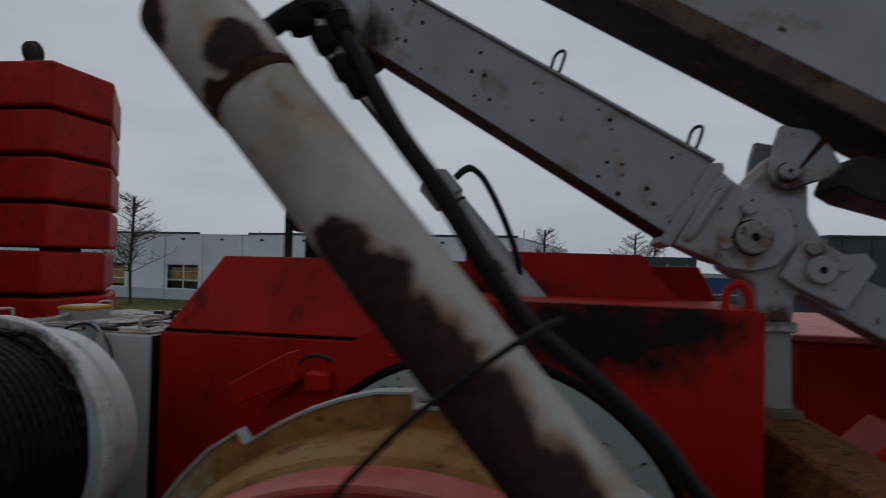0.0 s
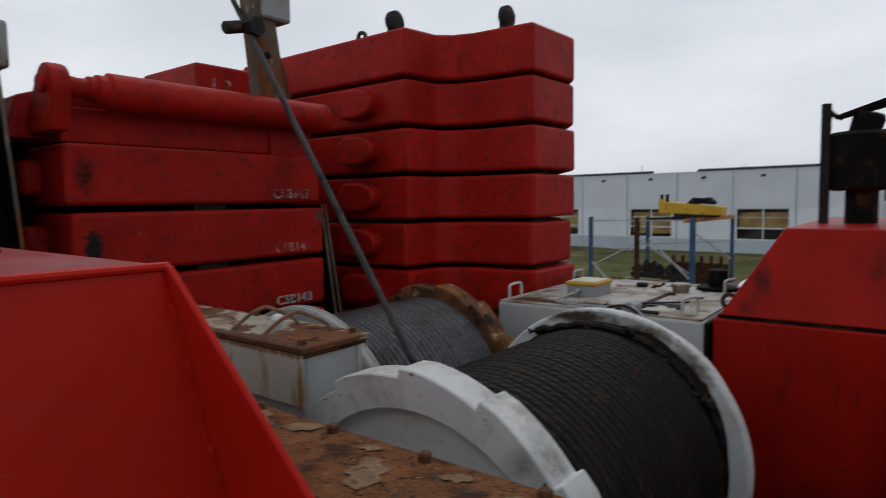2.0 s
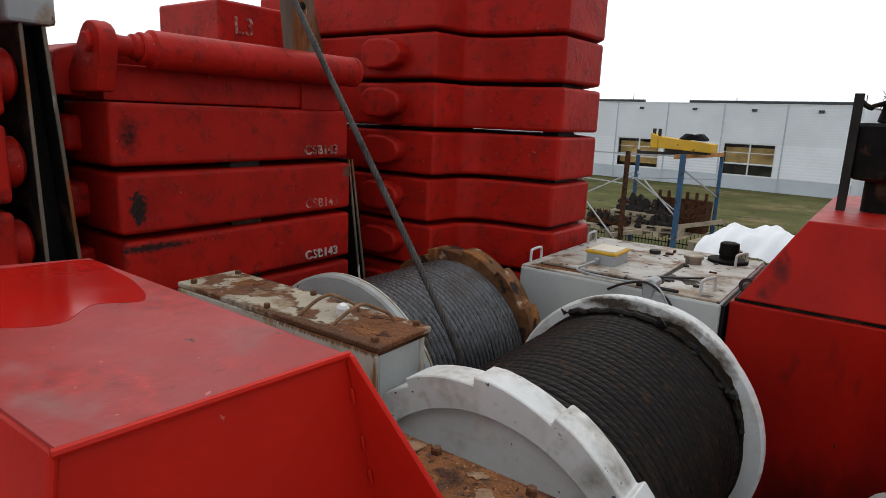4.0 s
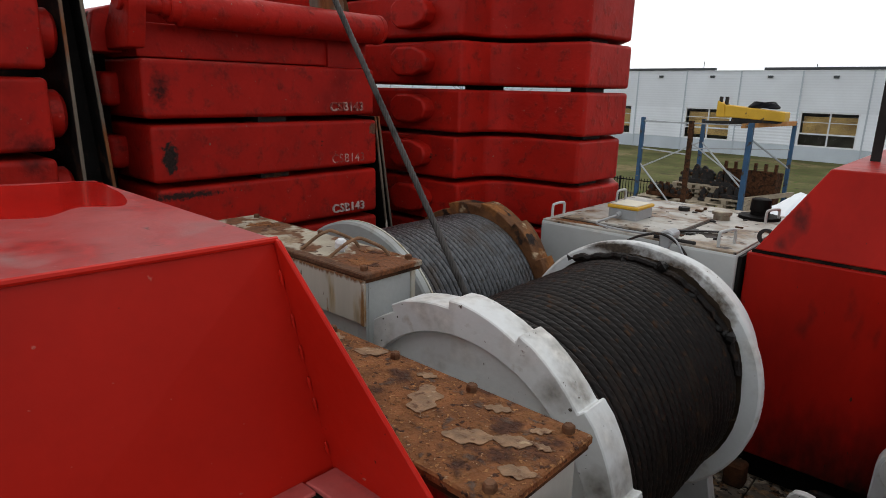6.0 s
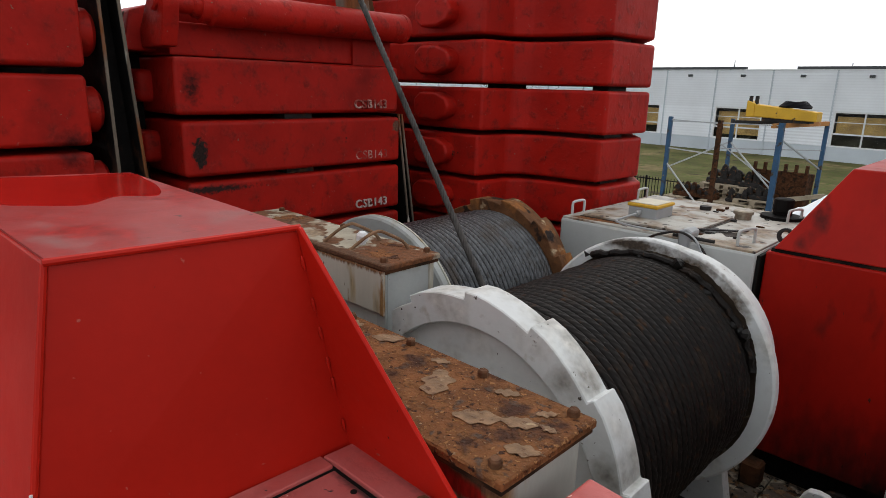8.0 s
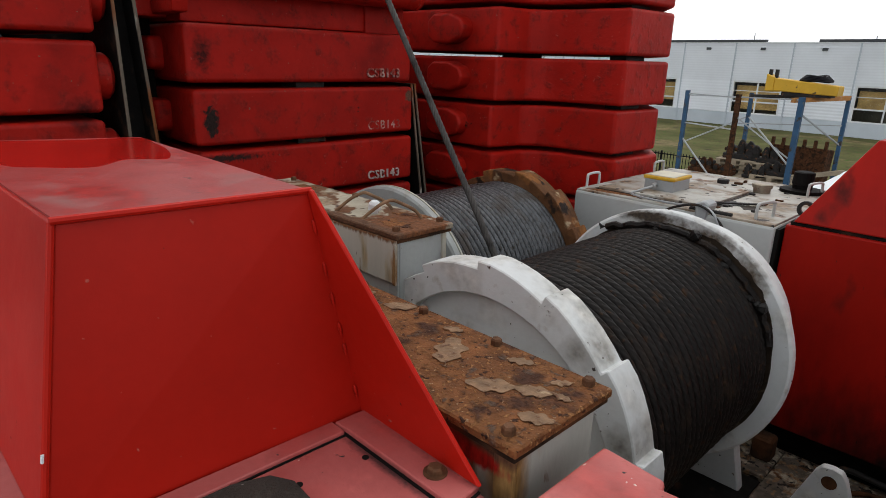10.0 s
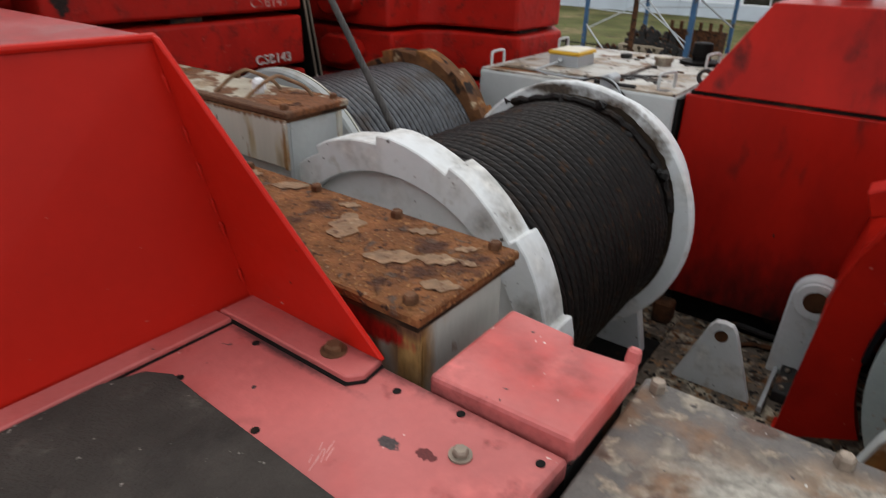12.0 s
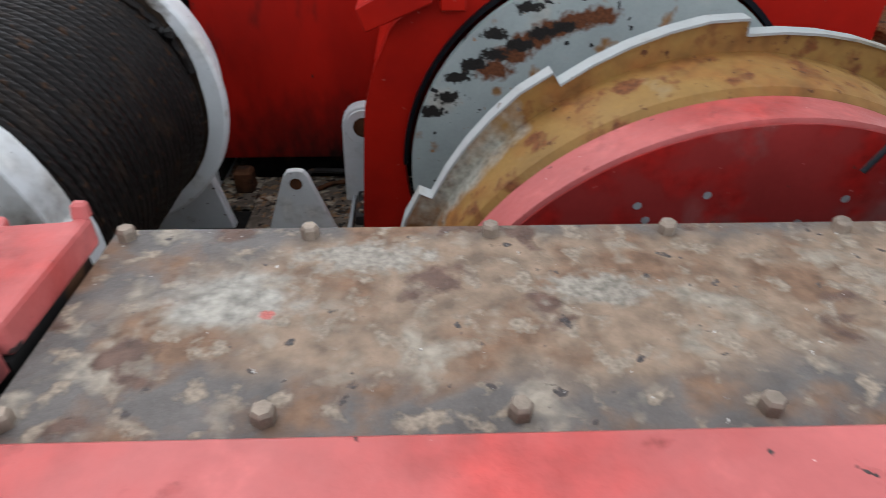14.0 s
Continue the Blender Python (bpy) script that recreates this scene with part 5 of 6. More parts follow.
for k in range(9):
    top = 5.655 - PITCH * k if k == 0 else 5.388 - PITCH * (k - 1)
    jig = (rnd.uniform(-0.012, 0.012), rnd.uniform(-0.012, 0.012)) if k else (0.01, 0)
    s = slab(R_SHAPE, top, "red cast counterweight slab with a notched side in a tall stack", jig, 0.25 if k == 0 else SLAB_H)
    part("pad", box(-3.55, -3.40, 3.0, 3.2, top - (0.25 if k == 0 else SLAB_H) - 0.026, top - (0.25 if k == 0 else SLAB_H) + 0.004), M_DARK, s)
    part("pad", box(-2.86, -2.76, 3.1, 3.3, top - (0.25 if k == 0 else SLAB_H) - 0.026, top - (0.25 if k == 0 else SLAB_H) + 0.004), M_DARK, s)
    if k:
        ob = prism([(-3.60 + 0.17 * q[0], top - 0.112 + 0.085 * q[1]) for q in ((-0.5, 0.95), (0.25, 0.95), (0.75, 0.6), (0.9, 0.0), (0.75, -0.6), (0.25, -0.95), (-0.5, -0.95), (-0.8, -0.5), (-0.8, 0.5))], "y", 2.53, 2.66, 0.018, 3)
        part("lug", ob, M_SLAB, s, "", 40)
    else:
        for ex, ey in ((-2.90, 3.05), (-3.43, 2.72)):
            part("lifting_eye", rings([(0, 0.045), (0.05, 0.04)], (ex, ey, top - 0.005), (0, 0, 1), 16), M_DARK, s)
            part("shackle", rings([(0, 0.03), (0.02, 0.062), (0.055, 0.062), (0.075, 0.03)], (ex - 0.036, ey, top + 0.075), (1, 0, 0), 20), M_DARK, s, "dark round lifting eye", 40)
        part("handle", tube([(-3.80, 2.80, top - 0.01), (-3.80, 2.80, top + 0.06), (-3.76, 2.78, top + 0.085), (-3.70, 2.76, top + 0.06), (-3.70, 2.75, top - 0.01)], 0.012, 8), M_DARK, s)

# stack facing the winches, with cast lettering
M_TOP = 4.958
for k in range(6):
    top = M_TOP - 0.2525 * k
    y1 = 2.172 + rnd.uniform(-0.01, 0.01)
    s = slab([(-4.6, 1.00 + 0.012 * k), (-3.452, 0.985 + 0.012 * k), (-3.452, y1), (-4.6, y1)], top, "red cast counterweight slab with raised lettering on its end", (rnd.uniform(-0.008, 0.008), 0), 0.228)
    part("lug", box(-3.84, -3.68, 0.925, 1.02, top - 0.185, top - 0.05, 0.03, 3), M_SLAB, s, "", 40)
    part("pad", box(-3.62, -3.50, 1.5, 1.65, top - 0.252, top - 0.224), M_DARK, s)
    if k < 3:
        text_bars(s, "CSB143", -3.450, 1.868, top - 0.205, 0.060, k == 2)
for sx, sz, r in ((1.075, 4.60, 0.016), (1.085, 4.575, 0.02), (1.06, 4.55, 0.014), (1.08, 4.53, 0.012), (1.095, 4.51, 0.016), (1.065, 4.50, 0.012)):
    part("scar", rings([(0, r), (0.002, r * 0.7)], (-3.4535, sx, sz), (1, 0, 0), 9), M_RUSTY, bpy.data.objects["counterweight_slab.010"], "rusty scar")

# stack at the end of the row
for k in range(7):
    top = 5.165 + 0.262 - 0.275 * k
    s = slab([(-4.6, -0.45), (-3.452, -0.45), (-3.452, 0.668), (-4.6, 0.668)], top, "red cast counterweight slab with round side lugs", (rnd.uniform(-0.01, 0.01), rnd.uniform(-0.006, 0.006)), 0.25)
    part("lug", rings([(0, 0.085), (0.055, 0.085), (0.07, 0.07)], (-3.56, 0.66, top - 0.125), (0, 1, 0), 24), M_SLAB, s, "", 40)

# tilting frame with its red cylinder on the lettered stack
frame_top = thing("cylinder_frame", (-3.6, 1.6, M_TOP), "red steel frame with a long red cylinder lying on the slabs", "frame")
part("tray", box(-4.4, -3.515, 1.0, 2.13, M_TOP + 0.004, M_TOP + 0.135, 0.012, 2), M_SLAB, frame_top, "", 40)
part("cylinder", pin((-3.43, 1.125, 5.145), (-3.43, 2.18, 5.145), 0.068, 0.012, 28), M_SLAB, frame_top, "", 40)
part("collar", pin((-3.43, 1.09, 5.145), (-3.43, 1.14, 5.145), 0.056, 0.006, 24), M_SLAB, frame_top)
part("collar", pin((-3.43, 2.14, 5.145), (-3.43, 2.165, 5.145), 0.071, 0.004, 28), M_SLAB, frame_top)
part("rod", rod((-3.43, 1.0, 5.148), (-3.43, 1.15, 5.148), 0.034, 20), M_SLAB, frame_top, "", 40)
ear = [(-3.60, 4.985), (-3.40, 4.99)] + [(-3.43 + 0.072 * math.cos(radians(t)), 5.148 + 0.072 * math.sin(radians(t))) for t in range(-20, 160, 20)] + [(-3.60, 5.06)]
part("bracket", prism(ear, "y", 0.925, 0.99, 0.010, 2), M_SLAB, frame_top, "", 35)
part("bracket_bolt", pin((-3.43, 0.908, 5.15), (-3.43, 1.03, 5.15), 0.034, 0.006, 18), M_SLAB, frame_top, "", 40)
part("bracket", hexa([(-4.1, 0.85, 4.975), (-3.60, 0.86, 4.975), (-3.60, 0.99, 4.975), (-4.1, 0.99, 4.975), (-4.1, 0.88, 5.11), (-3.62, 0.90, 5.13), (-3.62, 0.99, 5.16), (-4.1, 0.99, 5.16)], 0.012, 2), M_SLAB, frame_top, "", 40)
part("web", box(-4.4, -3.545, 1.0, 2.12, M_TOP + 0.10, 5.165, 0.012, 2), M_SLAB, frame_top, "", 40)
part("step", pin((-3.43, 1.06, 5.148), (-3.43, 1.12, 5.148), 0.044, 0.008, 24), M_SLAB, frame_top, "", 40)
back_slab = slab([(-4.9, 2.02), (-4.3, 2.02), (-4.3, 2.5), (-4.9, 2.5)], 5.53, "red counterweight slab with cast letter marks farther back", (0, 0), 0.28)
part("support", box(-4.85, -4.35, 2.07, 2.45, 3.25, 5.25), M_SLAB, back_slab)
text_bars(back_slab, "L3", -4.298, 2.11, 5.36, 0.13)

# rusty posts between the stacks
def channel(name, x, y, z0, z1, w, lean_a, lean_b, label):
    """A steel channel, dark inside, whose two flanges lean by different amounts."""
    o = thing(name, (x, y, z0), label, "post")
    for dy, lean in ((-w, lean_a), (w - 0.011, lean_b)):
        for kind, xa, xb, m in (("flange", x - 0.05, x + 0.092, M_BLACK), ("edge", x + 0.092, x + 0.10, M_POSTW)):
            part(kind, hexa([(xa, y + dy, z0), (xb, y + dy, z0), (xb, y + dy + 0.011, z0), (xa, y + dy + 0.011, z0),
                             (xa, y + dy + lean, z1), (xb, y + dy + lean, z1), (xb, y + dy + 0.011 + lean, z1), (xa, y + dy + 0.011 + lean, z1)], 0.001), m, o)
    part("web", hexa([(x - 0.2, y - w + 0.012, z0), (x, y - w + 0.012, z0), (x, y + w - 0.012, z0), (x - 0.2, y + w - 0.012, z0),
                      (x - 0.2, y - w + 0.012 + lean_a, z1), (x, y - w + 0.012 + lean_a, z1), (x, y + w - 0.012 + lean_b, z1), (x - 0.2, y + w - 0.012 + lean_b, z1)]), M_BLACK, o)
    return o


# black plates added behind the slabs to keep the gaps dark
ballast = thing("gap_plates", (-4.2, 0.85, 3.25), "black plates added to darken the gaps behind the slabs", "frame")
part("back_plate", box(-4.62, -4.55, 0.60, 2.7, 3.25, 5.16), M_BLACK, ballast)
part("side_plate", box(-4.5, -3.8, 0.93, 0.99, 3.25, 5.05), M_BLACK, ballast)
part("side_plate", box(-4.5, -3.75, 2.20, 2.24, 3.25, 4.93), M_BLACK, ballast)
channel("guide_post", -3.56, 0.850, 3.25, 5.20, 0.085, -0.03, -0.125, "rusty steel channel post standing between red slabs")
channel("guide_post", -3.56, 2.40, 3.25, 4.72, 0.034, -0.20, -0.235, "rusty steel channel post standing between red slabs")
cap = thing("post_cap", (-3.5, 0.77, 5.185), "dirty white steel cap on a rusty post", "bracket")
part("cap", box(-3.58, -3.44, 0.70, 0.838, 5.185, 5.34, 0.012, 2), M_BOOM, cap)
mast = thing("rigging_bracket", (-3.5, 1.95, 5.13), "rusty white steel bracket with a bolted pin", "bracket")
part("plate", hexa([(-3.58, 1.86, 5.20), (-3.47, 1.86, 5.20), (-3.47, 1.99, 5.20), (-3.58, 1.99, 5.20), (-3.58, 1.80, 5.80), (-3.49, 1.80, 5.80), (-3.49, 1.92, 5.80), (-3.58, 1.92, 5.80)], 0.006), M_POSTW, mast)
part("plate", hexa([(-3.60, 1.99, 5.20), (-3.50, 1.99, 5.20), (-3.50, 2.05, 5.20), (-3.60, 2.05, 5.20), (-3.60, 1.93, 5.50), (-3.52, 1.93, 5.50), (-3.52, 1.98, 5.50), (-3.60, 1.98, 5.50)], 0.006), M_RUSTY, mast)
part("pin", pin((-3.50, 1.68, 5.50), (-3.50, 1.86, 5.545), 0.028, 0.006, 16), M_DARK, mast)
part("nut", rings([(0, 0.045), (0.05, 0.045)], (-3.48, 1.80, 5.52), (1, 0.1, 0), 6), M_DARK, mast)
part("eye_hole", rings([(0, 0.018), (0.002, 0.018)], (-3.4705, 1.88, 5.41), (1, 0, 0), 14), M_BLACK, mast)
part("head", box(-3.60, -3.46, 1.86, 2.02, 5.58, 5.72, 0.01), M_BOOM, mast)
part("foot", box(-3.62, -3.44, 1.86, 2.16, 5.16, 5.205, 0.006), M_POSTW, mast)
part("support", box(-3.62, -3.50, 1.9, 2.14, 4.96, 5.16), M_SLAB, mast)


# ---- boom, cylinders and hoses over the ochre winch ----
def along(p, q, f):
    return tuple(Vector(p).lerp(Vector(q), f))


luff = thing("hydraulic_cylinder", (0.45, 0.88, 3.95), "white hydraulic cylinder with large rust patches, leaning", "cylinder")
CP, CQ = Vector((-0.422, 0.88, 4.93)), Vector((0.421, 0.88, 3.95))
CD = (CQ - CP).normalized()
part("barrel", rings([(0.0, 0.066), ((CQ - CP).length, 0.066)], CP, CD, 48), M_CYL, luff, "", 40)
part("gland", rings([(-0.02, 0.060), (-0.012, 0.070), (0.145, 0.070), (0.15, 0.067)], CP - CD * 0.02, CD, 48), M_CYL, luff, "", 40)
part("rod", rod(CP - CD * 0.9, CP, 0.032, 24), M_CHROME, luff)
part("clevis", rings([(0, 0.07), (0.07, 0.07)], CQ + Vector((0, -0.035, 0)), (0, 1, 0), 24), M_DARK, luff)
part("stand", box(0.34, 0.52, 0.82, 0.94, 3.25, 3.96, 0.01), M_DARK, luff)


part("band", rings([(0, 0.0665), (0.004, 0.0685), (0.014, 0.0685), (0.018, 0.0665)], CP + CD * 0.130, CD, 48), M_BOOMRUST, luff, "", 40)

for off, r in (((0, 0, 0), 0.013), ((-0.022, 0.05, 0.008), 0.009)):
    pts = [(-0.255, 0.95, 4.97), (-0.206, 0.93, 4.886), (-0.139, 0.92, 4.776), (-0.075, 0.92, 4.692), (-0.013, 0.92, 4.597), (0.045, 0.93, 4.519), (0.15, 0.95, 4.430), (0.245, 0.96, 4.330), (0.36, 1.0, 4.10), (0.40, 1.0, 3.3)]
    hose = thing("hydraulic_hose", pts[-1], "black rubber hydraulic hose running down beside the cylinder", "hose")
    path = [Vector(p) + Vector(off) for p in pts]
    part("hose", tube(path, r, 12), M_HOSE, hose)
    part("ferrule", pin(path[0], path[0].lerp(path[1], 0.55), r * 1.35, 0.002, 12), M_BLACK, hose, "greasy crimped end fitting")
    part("nut", rings([(0, r * 1.7), (0.016, r * 1.7)], path[0].lerp(path[1], 0.1), path[1] - path[0], 6), M_DARK, hose)
    part("clamp", rings([(0, r * 1.25), (0.02, r * 1.25)], path[4], path[5] - path[4], 14), M_HOSE, hose)
for px, pz, pr in ((-0.30, 4.955, 0.022), (-0.262, 4.925, 0.018), (-0.235, 4.885, 0.015), (-0.215, 4.86, 0.014)):
    part("fitting", rings([(0, pr * 0.7), (0.006, pr), (0.03, pr), (0.036, pr * 0.7)], (px, 0.92, pz), (0.45, 0.1, -0.8), 8), M_BLACK, luff, "greasy dark hose fitting")
part("port", tube([(-0.33, 0.90, 4.92), (-0.29, 0.92, 4.955), (-0.255, 0.94, 4.96), (-0.225, 0.94, 4.92)], 0.016, 8), M_BLACK, luff, "greasy dark hose fitting")
single("cable_tie", tube([(0.085, 0.86, 4.535), (0.04, 0.808, 4.513), (-0.068, 0.80, 4.430), (-0.120, 0.80, 4.380), (-0.167, 0.80, 4.327), (-0.20, 0.80, 4.27)], 0.0045, 6), M_HOSE, "thin black cord tied round the cylinder", "cord")

M_BOOMRUST2 = mat("flange_brown", (0.10, 0.07, 0.052), 0.7, spec=0.15, var=0.35, scale=9, bump=0.4, spots=[((0.04, 0.022, 0.014), 10, 0.52, 0.64, 0.8, 7)])
# boom arm
arm = thing("boom_arm", (0.73, 2.6, 4.1), "grey painted steel boom arm with rust spots and pins", "boom")
YB0, YB1 = 2.46, 2.68
part("box_beam", prism([(-0.90, 5.564), (0.44, 4.708), (0.465, 4.715), (0.632, 4.958), (0.595, 4.978), (-0.66, 5.73)], "y", YB0, YB1, 0.006, 2), M_BOOM, arm)
part("bottom_flange", prism([(-0.80, 5.498), (0.44, 4.706), (0.448, 4.719), (-0.792, 5.511)], "y", YB0 - 0.015, YB1 + 0.015, 0.002), M_BOOMRUST, arm, "rust-edged lower flange")
part("top_flange", prism([(-0.66, 5.732), (0.595, 4.980), (0.601, 4.990), (-0.654, 5.742)], "y", YB0 - 0.015, YB1 + 0.015, 0.002), M_BOOM, arm)
part("end_collar", prism([(0.408, 4.690), (0.448, 4.672), (0.628, 4.950), (0.622, 4.975), (0.585, 4.975)], "y", YB0 - 0.03, YB1 + 0.03, 0.004), M_BOOM, arm)
part("knuckle", rings([(0, 0.11), (0.01, 0.12), (0.21, 0.12), (0.22, 0.11)], (-0.80, 2.47, 5.52), (0, 1, 0), 32), M_DARK, arm, "greasy dark knuckle joint", 40)
part("knuckle_plate", prism([(-1.02, 5.62), (-0.93, 5.46), (-0.80, 5.40), (-0.70, 5.45), (-0.70, 5.75), (-0.95, 5.80)], "y", 2.45, 2.69, 0.008), M_BOOM, arm)
for ex, ez in ((0.02, 5.345), (0.52, 5.045)):
    part("lifting_eye", tube([(ex - 0.012, 2.50, ez - 0.02), (ex + 0.005, 2.50, ez + 0.05), (ex + 0.03, 2.50, ez + 0.075), (ex + 0.045, 2.50, ez + 0.06), (ex + 0.02, 2.50, ez - 0.02)], 0.0065, 8), M_DARK, arm)
for k in range(26):
    f, g = rnd.random(), rnd.random()
    p = Vector((-0.70, 0, 5.47)).lerp(Vector((0.42, 0, 4.76)), f) + Vector((0.12, 0, 0.20)) * g
    part("rust_spot", rings([(0, 0.005 + 0.006 * rnd.random()), (0.001, 0.004)], (p.x, YB0 - 0.001, p.z), (0, 1, 0), 7), M_BOOMRUST, arm)
# joint plate and pins
part("joint_plate", prism([(0.705, 4.886), (0.764, 4.965), (0.815, 5.02), (0.885, 4.96), (0.900, 4.895), (0.902, 4.789), (0.949, 4.707), (1.02, 4.63), (0.929, 4.56), (0.862, 4.503), (0.855, 4.42), (0.745, 4.42), (0.735, 4.55), (0.650, 4.60), (0.640, 4.80)], "y", 2.44, 2.70, 0.008), M_BOOM, arm)
part("lug_plate", prism([(0.462, 4.682), (0.612, 4.945), (0.684, 4.873), (0.706, 4.863), (0.774, 4.862), (0.833, 4.813), (0.859, 4.75), (0.847, 4.681), (0.794, 4.612), (0.718, 4.591), (0.632, 4.603), (0.588, 4.627)], "y", 2.41, 2.438, 0.006), M_BOOM, arm)
part("end_block", prism([(0.455, 4.70), (0.615, 4.945), (0.70, 4.88), (0.66, 4.61), (0.59, 4.632)], "y", 2.441, 2.69, 0.006), M_BOOM, arm)
part("lug_seam", prism([(0.640, 4.700), (0.712, 4.845), (0.717, 4.842), (0.645, 4.697)], "y", 2.406, 2.411), M_BOOMRUST, arm, "rust-lined seam")
for px, pz, pr in ((0.714, 4.710, 0.058), (0.924, 4.604, 0.048), (0.820, 4.935, 0.030)):
    part("pin", pin((px, 2.365, pz), (px, 2.44, pz), pr, 0.006, 28), M_BOOM, arm, "", 40)
    part("pin_seat", ring_plate(px, pz, 2.402, 2.4095, pr, pr + 0.005, 32), M_BOOMRUST, arm, "rust ring round the pin")
    part("pin_hole", rings([(0, pr * 0.26), (0.001, pr * 0.26)], (px, 2.3635, pz), (0, 1, 0), 14), M_BLACK, arm)
for px, pz in ((0.700, 4.811), (0.624, 4.690), (0.903, 4.677), (0.992, 4.622)):
    part("keeper_bolt", pin((px, 2.385, pz), (px, 2.44, pz), 0.024, 0.004, 14), M_BOOM, arm)
part("rail", tube([(0.495, 2.42, 4.705), (0.512, 2.398, 4.718), (0.565, 2.396, 4.80), (0.620, 2.398, 4.884), (0.632, 2.42, 4.90)], 0.016, 8), M_BOOM, arm)
part("post", hexa([(0.755, 2.48, 4.11), (0.87, 2.48, 4.11), (0.87, 2.66, 4.11), (0.755, 2.66, 4.11), (0.748, 2.46, 4.42), (0.858, 2.46, 4.42), (0.858, 2.68, 4.42), (0.748, 2.68, 4.42)], 0.005), M_BOOM, arm)
part("post_collar", box(0.735, 0.872, 2.44, 2.70, 4.385, 4.42, 0.004), M_BOOM, arm)
part("post_foot", box(0.74, 0.90, 2.45, 2.70, 4.08, 4.115, 0.004), M_POSTW, arm)
part("side_arm", hexa([(0.84, 2.44, 4.54), (0.90, 2.44, 4.66), (0.90, 2.66, 4.66), (0.84, 2.66, 4.54), (1.9, 2.44, 3.95), (2.0, 2.44, 4.14), (2.0, 2.66, 4.14), (1.9, 2.66, 3.95)], 0.006), M_BOOM, arm)
part("side_cheek", prism([(0.804, 4.576), (0.861, 4.686), (0.881, 4.704), (0.939, 4.696), (1.004, 4.657), (1.068, 4.663), (1.100, 4.619), (1.006, 4.466), (0.841, 4.549)], "y", 2.40, 2.44, 0.006), M_BOOM, arm)
# upper boom section
upper = thing("upper_boom", (1.4, 2.5, 4.9), "grey steel upper boom section with dark rusted flanges", "boom")
UD = Vector((0.865, 0, -0.502)).normalized()
UP = Vector((UD.z * -1, 0, UD.x))
P0 = Vector((-0.6, 0, 6.017))


def slanted(s0, s1, h0, h1, y0, y1, w=0.0):
    q = [P0 + UD * s + UP * h for s, h in ((s0, h0), (s1, h0), (s1, h1), (s0, h1))]
    return prism([(v.x, v.z) for v in q], "y", y0, y1, w)


part("web", slanted(0, 4.0, 0.085, 0.95, 2.33, 2.63), M_BOOM, upper)
# thin dark sheet that paints the shade under the boom
part("soffit", slanted(0, 4.0, -0.004, 0.0, 2.31, 2.65), M_DARK, upper, "dark underside sheet with the boom's shade in its colour")
part("flange", slanted(0, 4.0, 0.0, 0.085, 2.30, 2.66, 0.006), M_BOOMRUST2, upper, "rust-brown flange edge")
part("stiffener", slanted(0, 4.0, 0.085, 0.10, 2.315, 2.335, 0.002), M_BOOM, upper)
part("clevis", prism([(0.800, 5.10), (0.782, 5.037), (0.768, 4.946), (0.780, 4.898), (0.825, 4.876), (0.872, 4.890), (0.961, 4.918), (0.995, 4.955), (0.96, 5.02), (0.90, 5.08)], "y", 2.405, 2.438, 0.006), M_BOOM, upper)
part("clevis", prism([(0.800, 5.10), (0.782, 5.037), (0.768, 4.946), (0.780, 4.898), (0.825, 4.876), (0.872, 4.890), (0.961, 4.918), (0.995, 4.955), (0.96, 5.02), (0.90, 5.08)], "y", 2.705, 2.74, 0.006), M_BOOM, upper)
# dark block below the sheet, continuing its dark tone
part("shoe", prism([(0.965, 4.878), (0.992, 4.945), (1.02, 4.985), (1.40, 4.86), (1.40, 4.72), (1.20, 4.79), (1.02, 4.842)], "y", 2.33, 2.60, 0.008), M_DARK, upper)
part("clevis_rib", hexa([(0.84, 2.40, 4.93), (0.87, 2.40, 4.95), (0.87, 2.60, 4.95), (0.84, 2.60, 4.93), (0.93, 2.40, 5.06), (0.955, 2.40, 5.05), (0.955, 2.60, 5.05), (0.93, 2.60, 5.06)], 0.006), M_BOOMRUST, upper)

# rear cylinder
rear = thing("hydraulic_cylinder", (-0.1, 2.42, 4.5), "slim grey hydraulic cylinder with a worn bright rod", "cylinder")
RP, RQ = Vector((-0.415, 2.42, 4.905)), Vector((0.02, 2.42, 4.40))
RD = (RQ - RP).normalized()
part("barrel", rod(RP, RQ, 0.052, 32), M_BOOM, rear, "", 40)
part("gland", rings([(-0.012, 0.055), (0, 0.066), (0.10, 0.066), (0.108, 0.055)], RP - RD * 0.01, RD, 32), M_BOOM, rear, "", 40)
part("ring", rings([(0, 0.053), (0.004, 0.056), (0.012, 0.053)], RP + RD * 0.115, RD, 32), M_BOOMRUST, rear)
part("rod", rod(RP - RD * 0.74, RP, 0.026, 20), M_CHROME, rear)
part("fitting", tube([(-0.33, 2.40, 4.92), (-0.30, 2.39, 4.945), (-0.27, 2.38, 4.955)], 0.014, 8), M_DARK, rear)
single("hydraulic_hose", tube([(-0.27, 2.38, 4.955), (-0.22, 2.38, 4.91), (-0.15, 2.38, 4.78), (-0.09, 2.38, 4.62), (-0.08, 2.40, 4.50)], 0.012, 10), M_HOSE, "short black hydraulic hose bending down into the hood", "hose")

# things past the joint
side = thing("side_cabinet", (2.2, 3.6, 3.25), "faded red steel machine cabinet with a lighter lid", "machine cabinet")
part("body", box(1.05, 3.0, 2.95, 4.4, 3.25, 4.30, 0.01), M_RED, side)
part("lid", box(1.02, 3.0, 2.92, 4.43, 4.305, 4.335, 0.006), M_DUSTRED, side)
block = thing("red_block", (1.3, 2.4, 3.25), "red steel block leaning beside a rusty beam", "block")
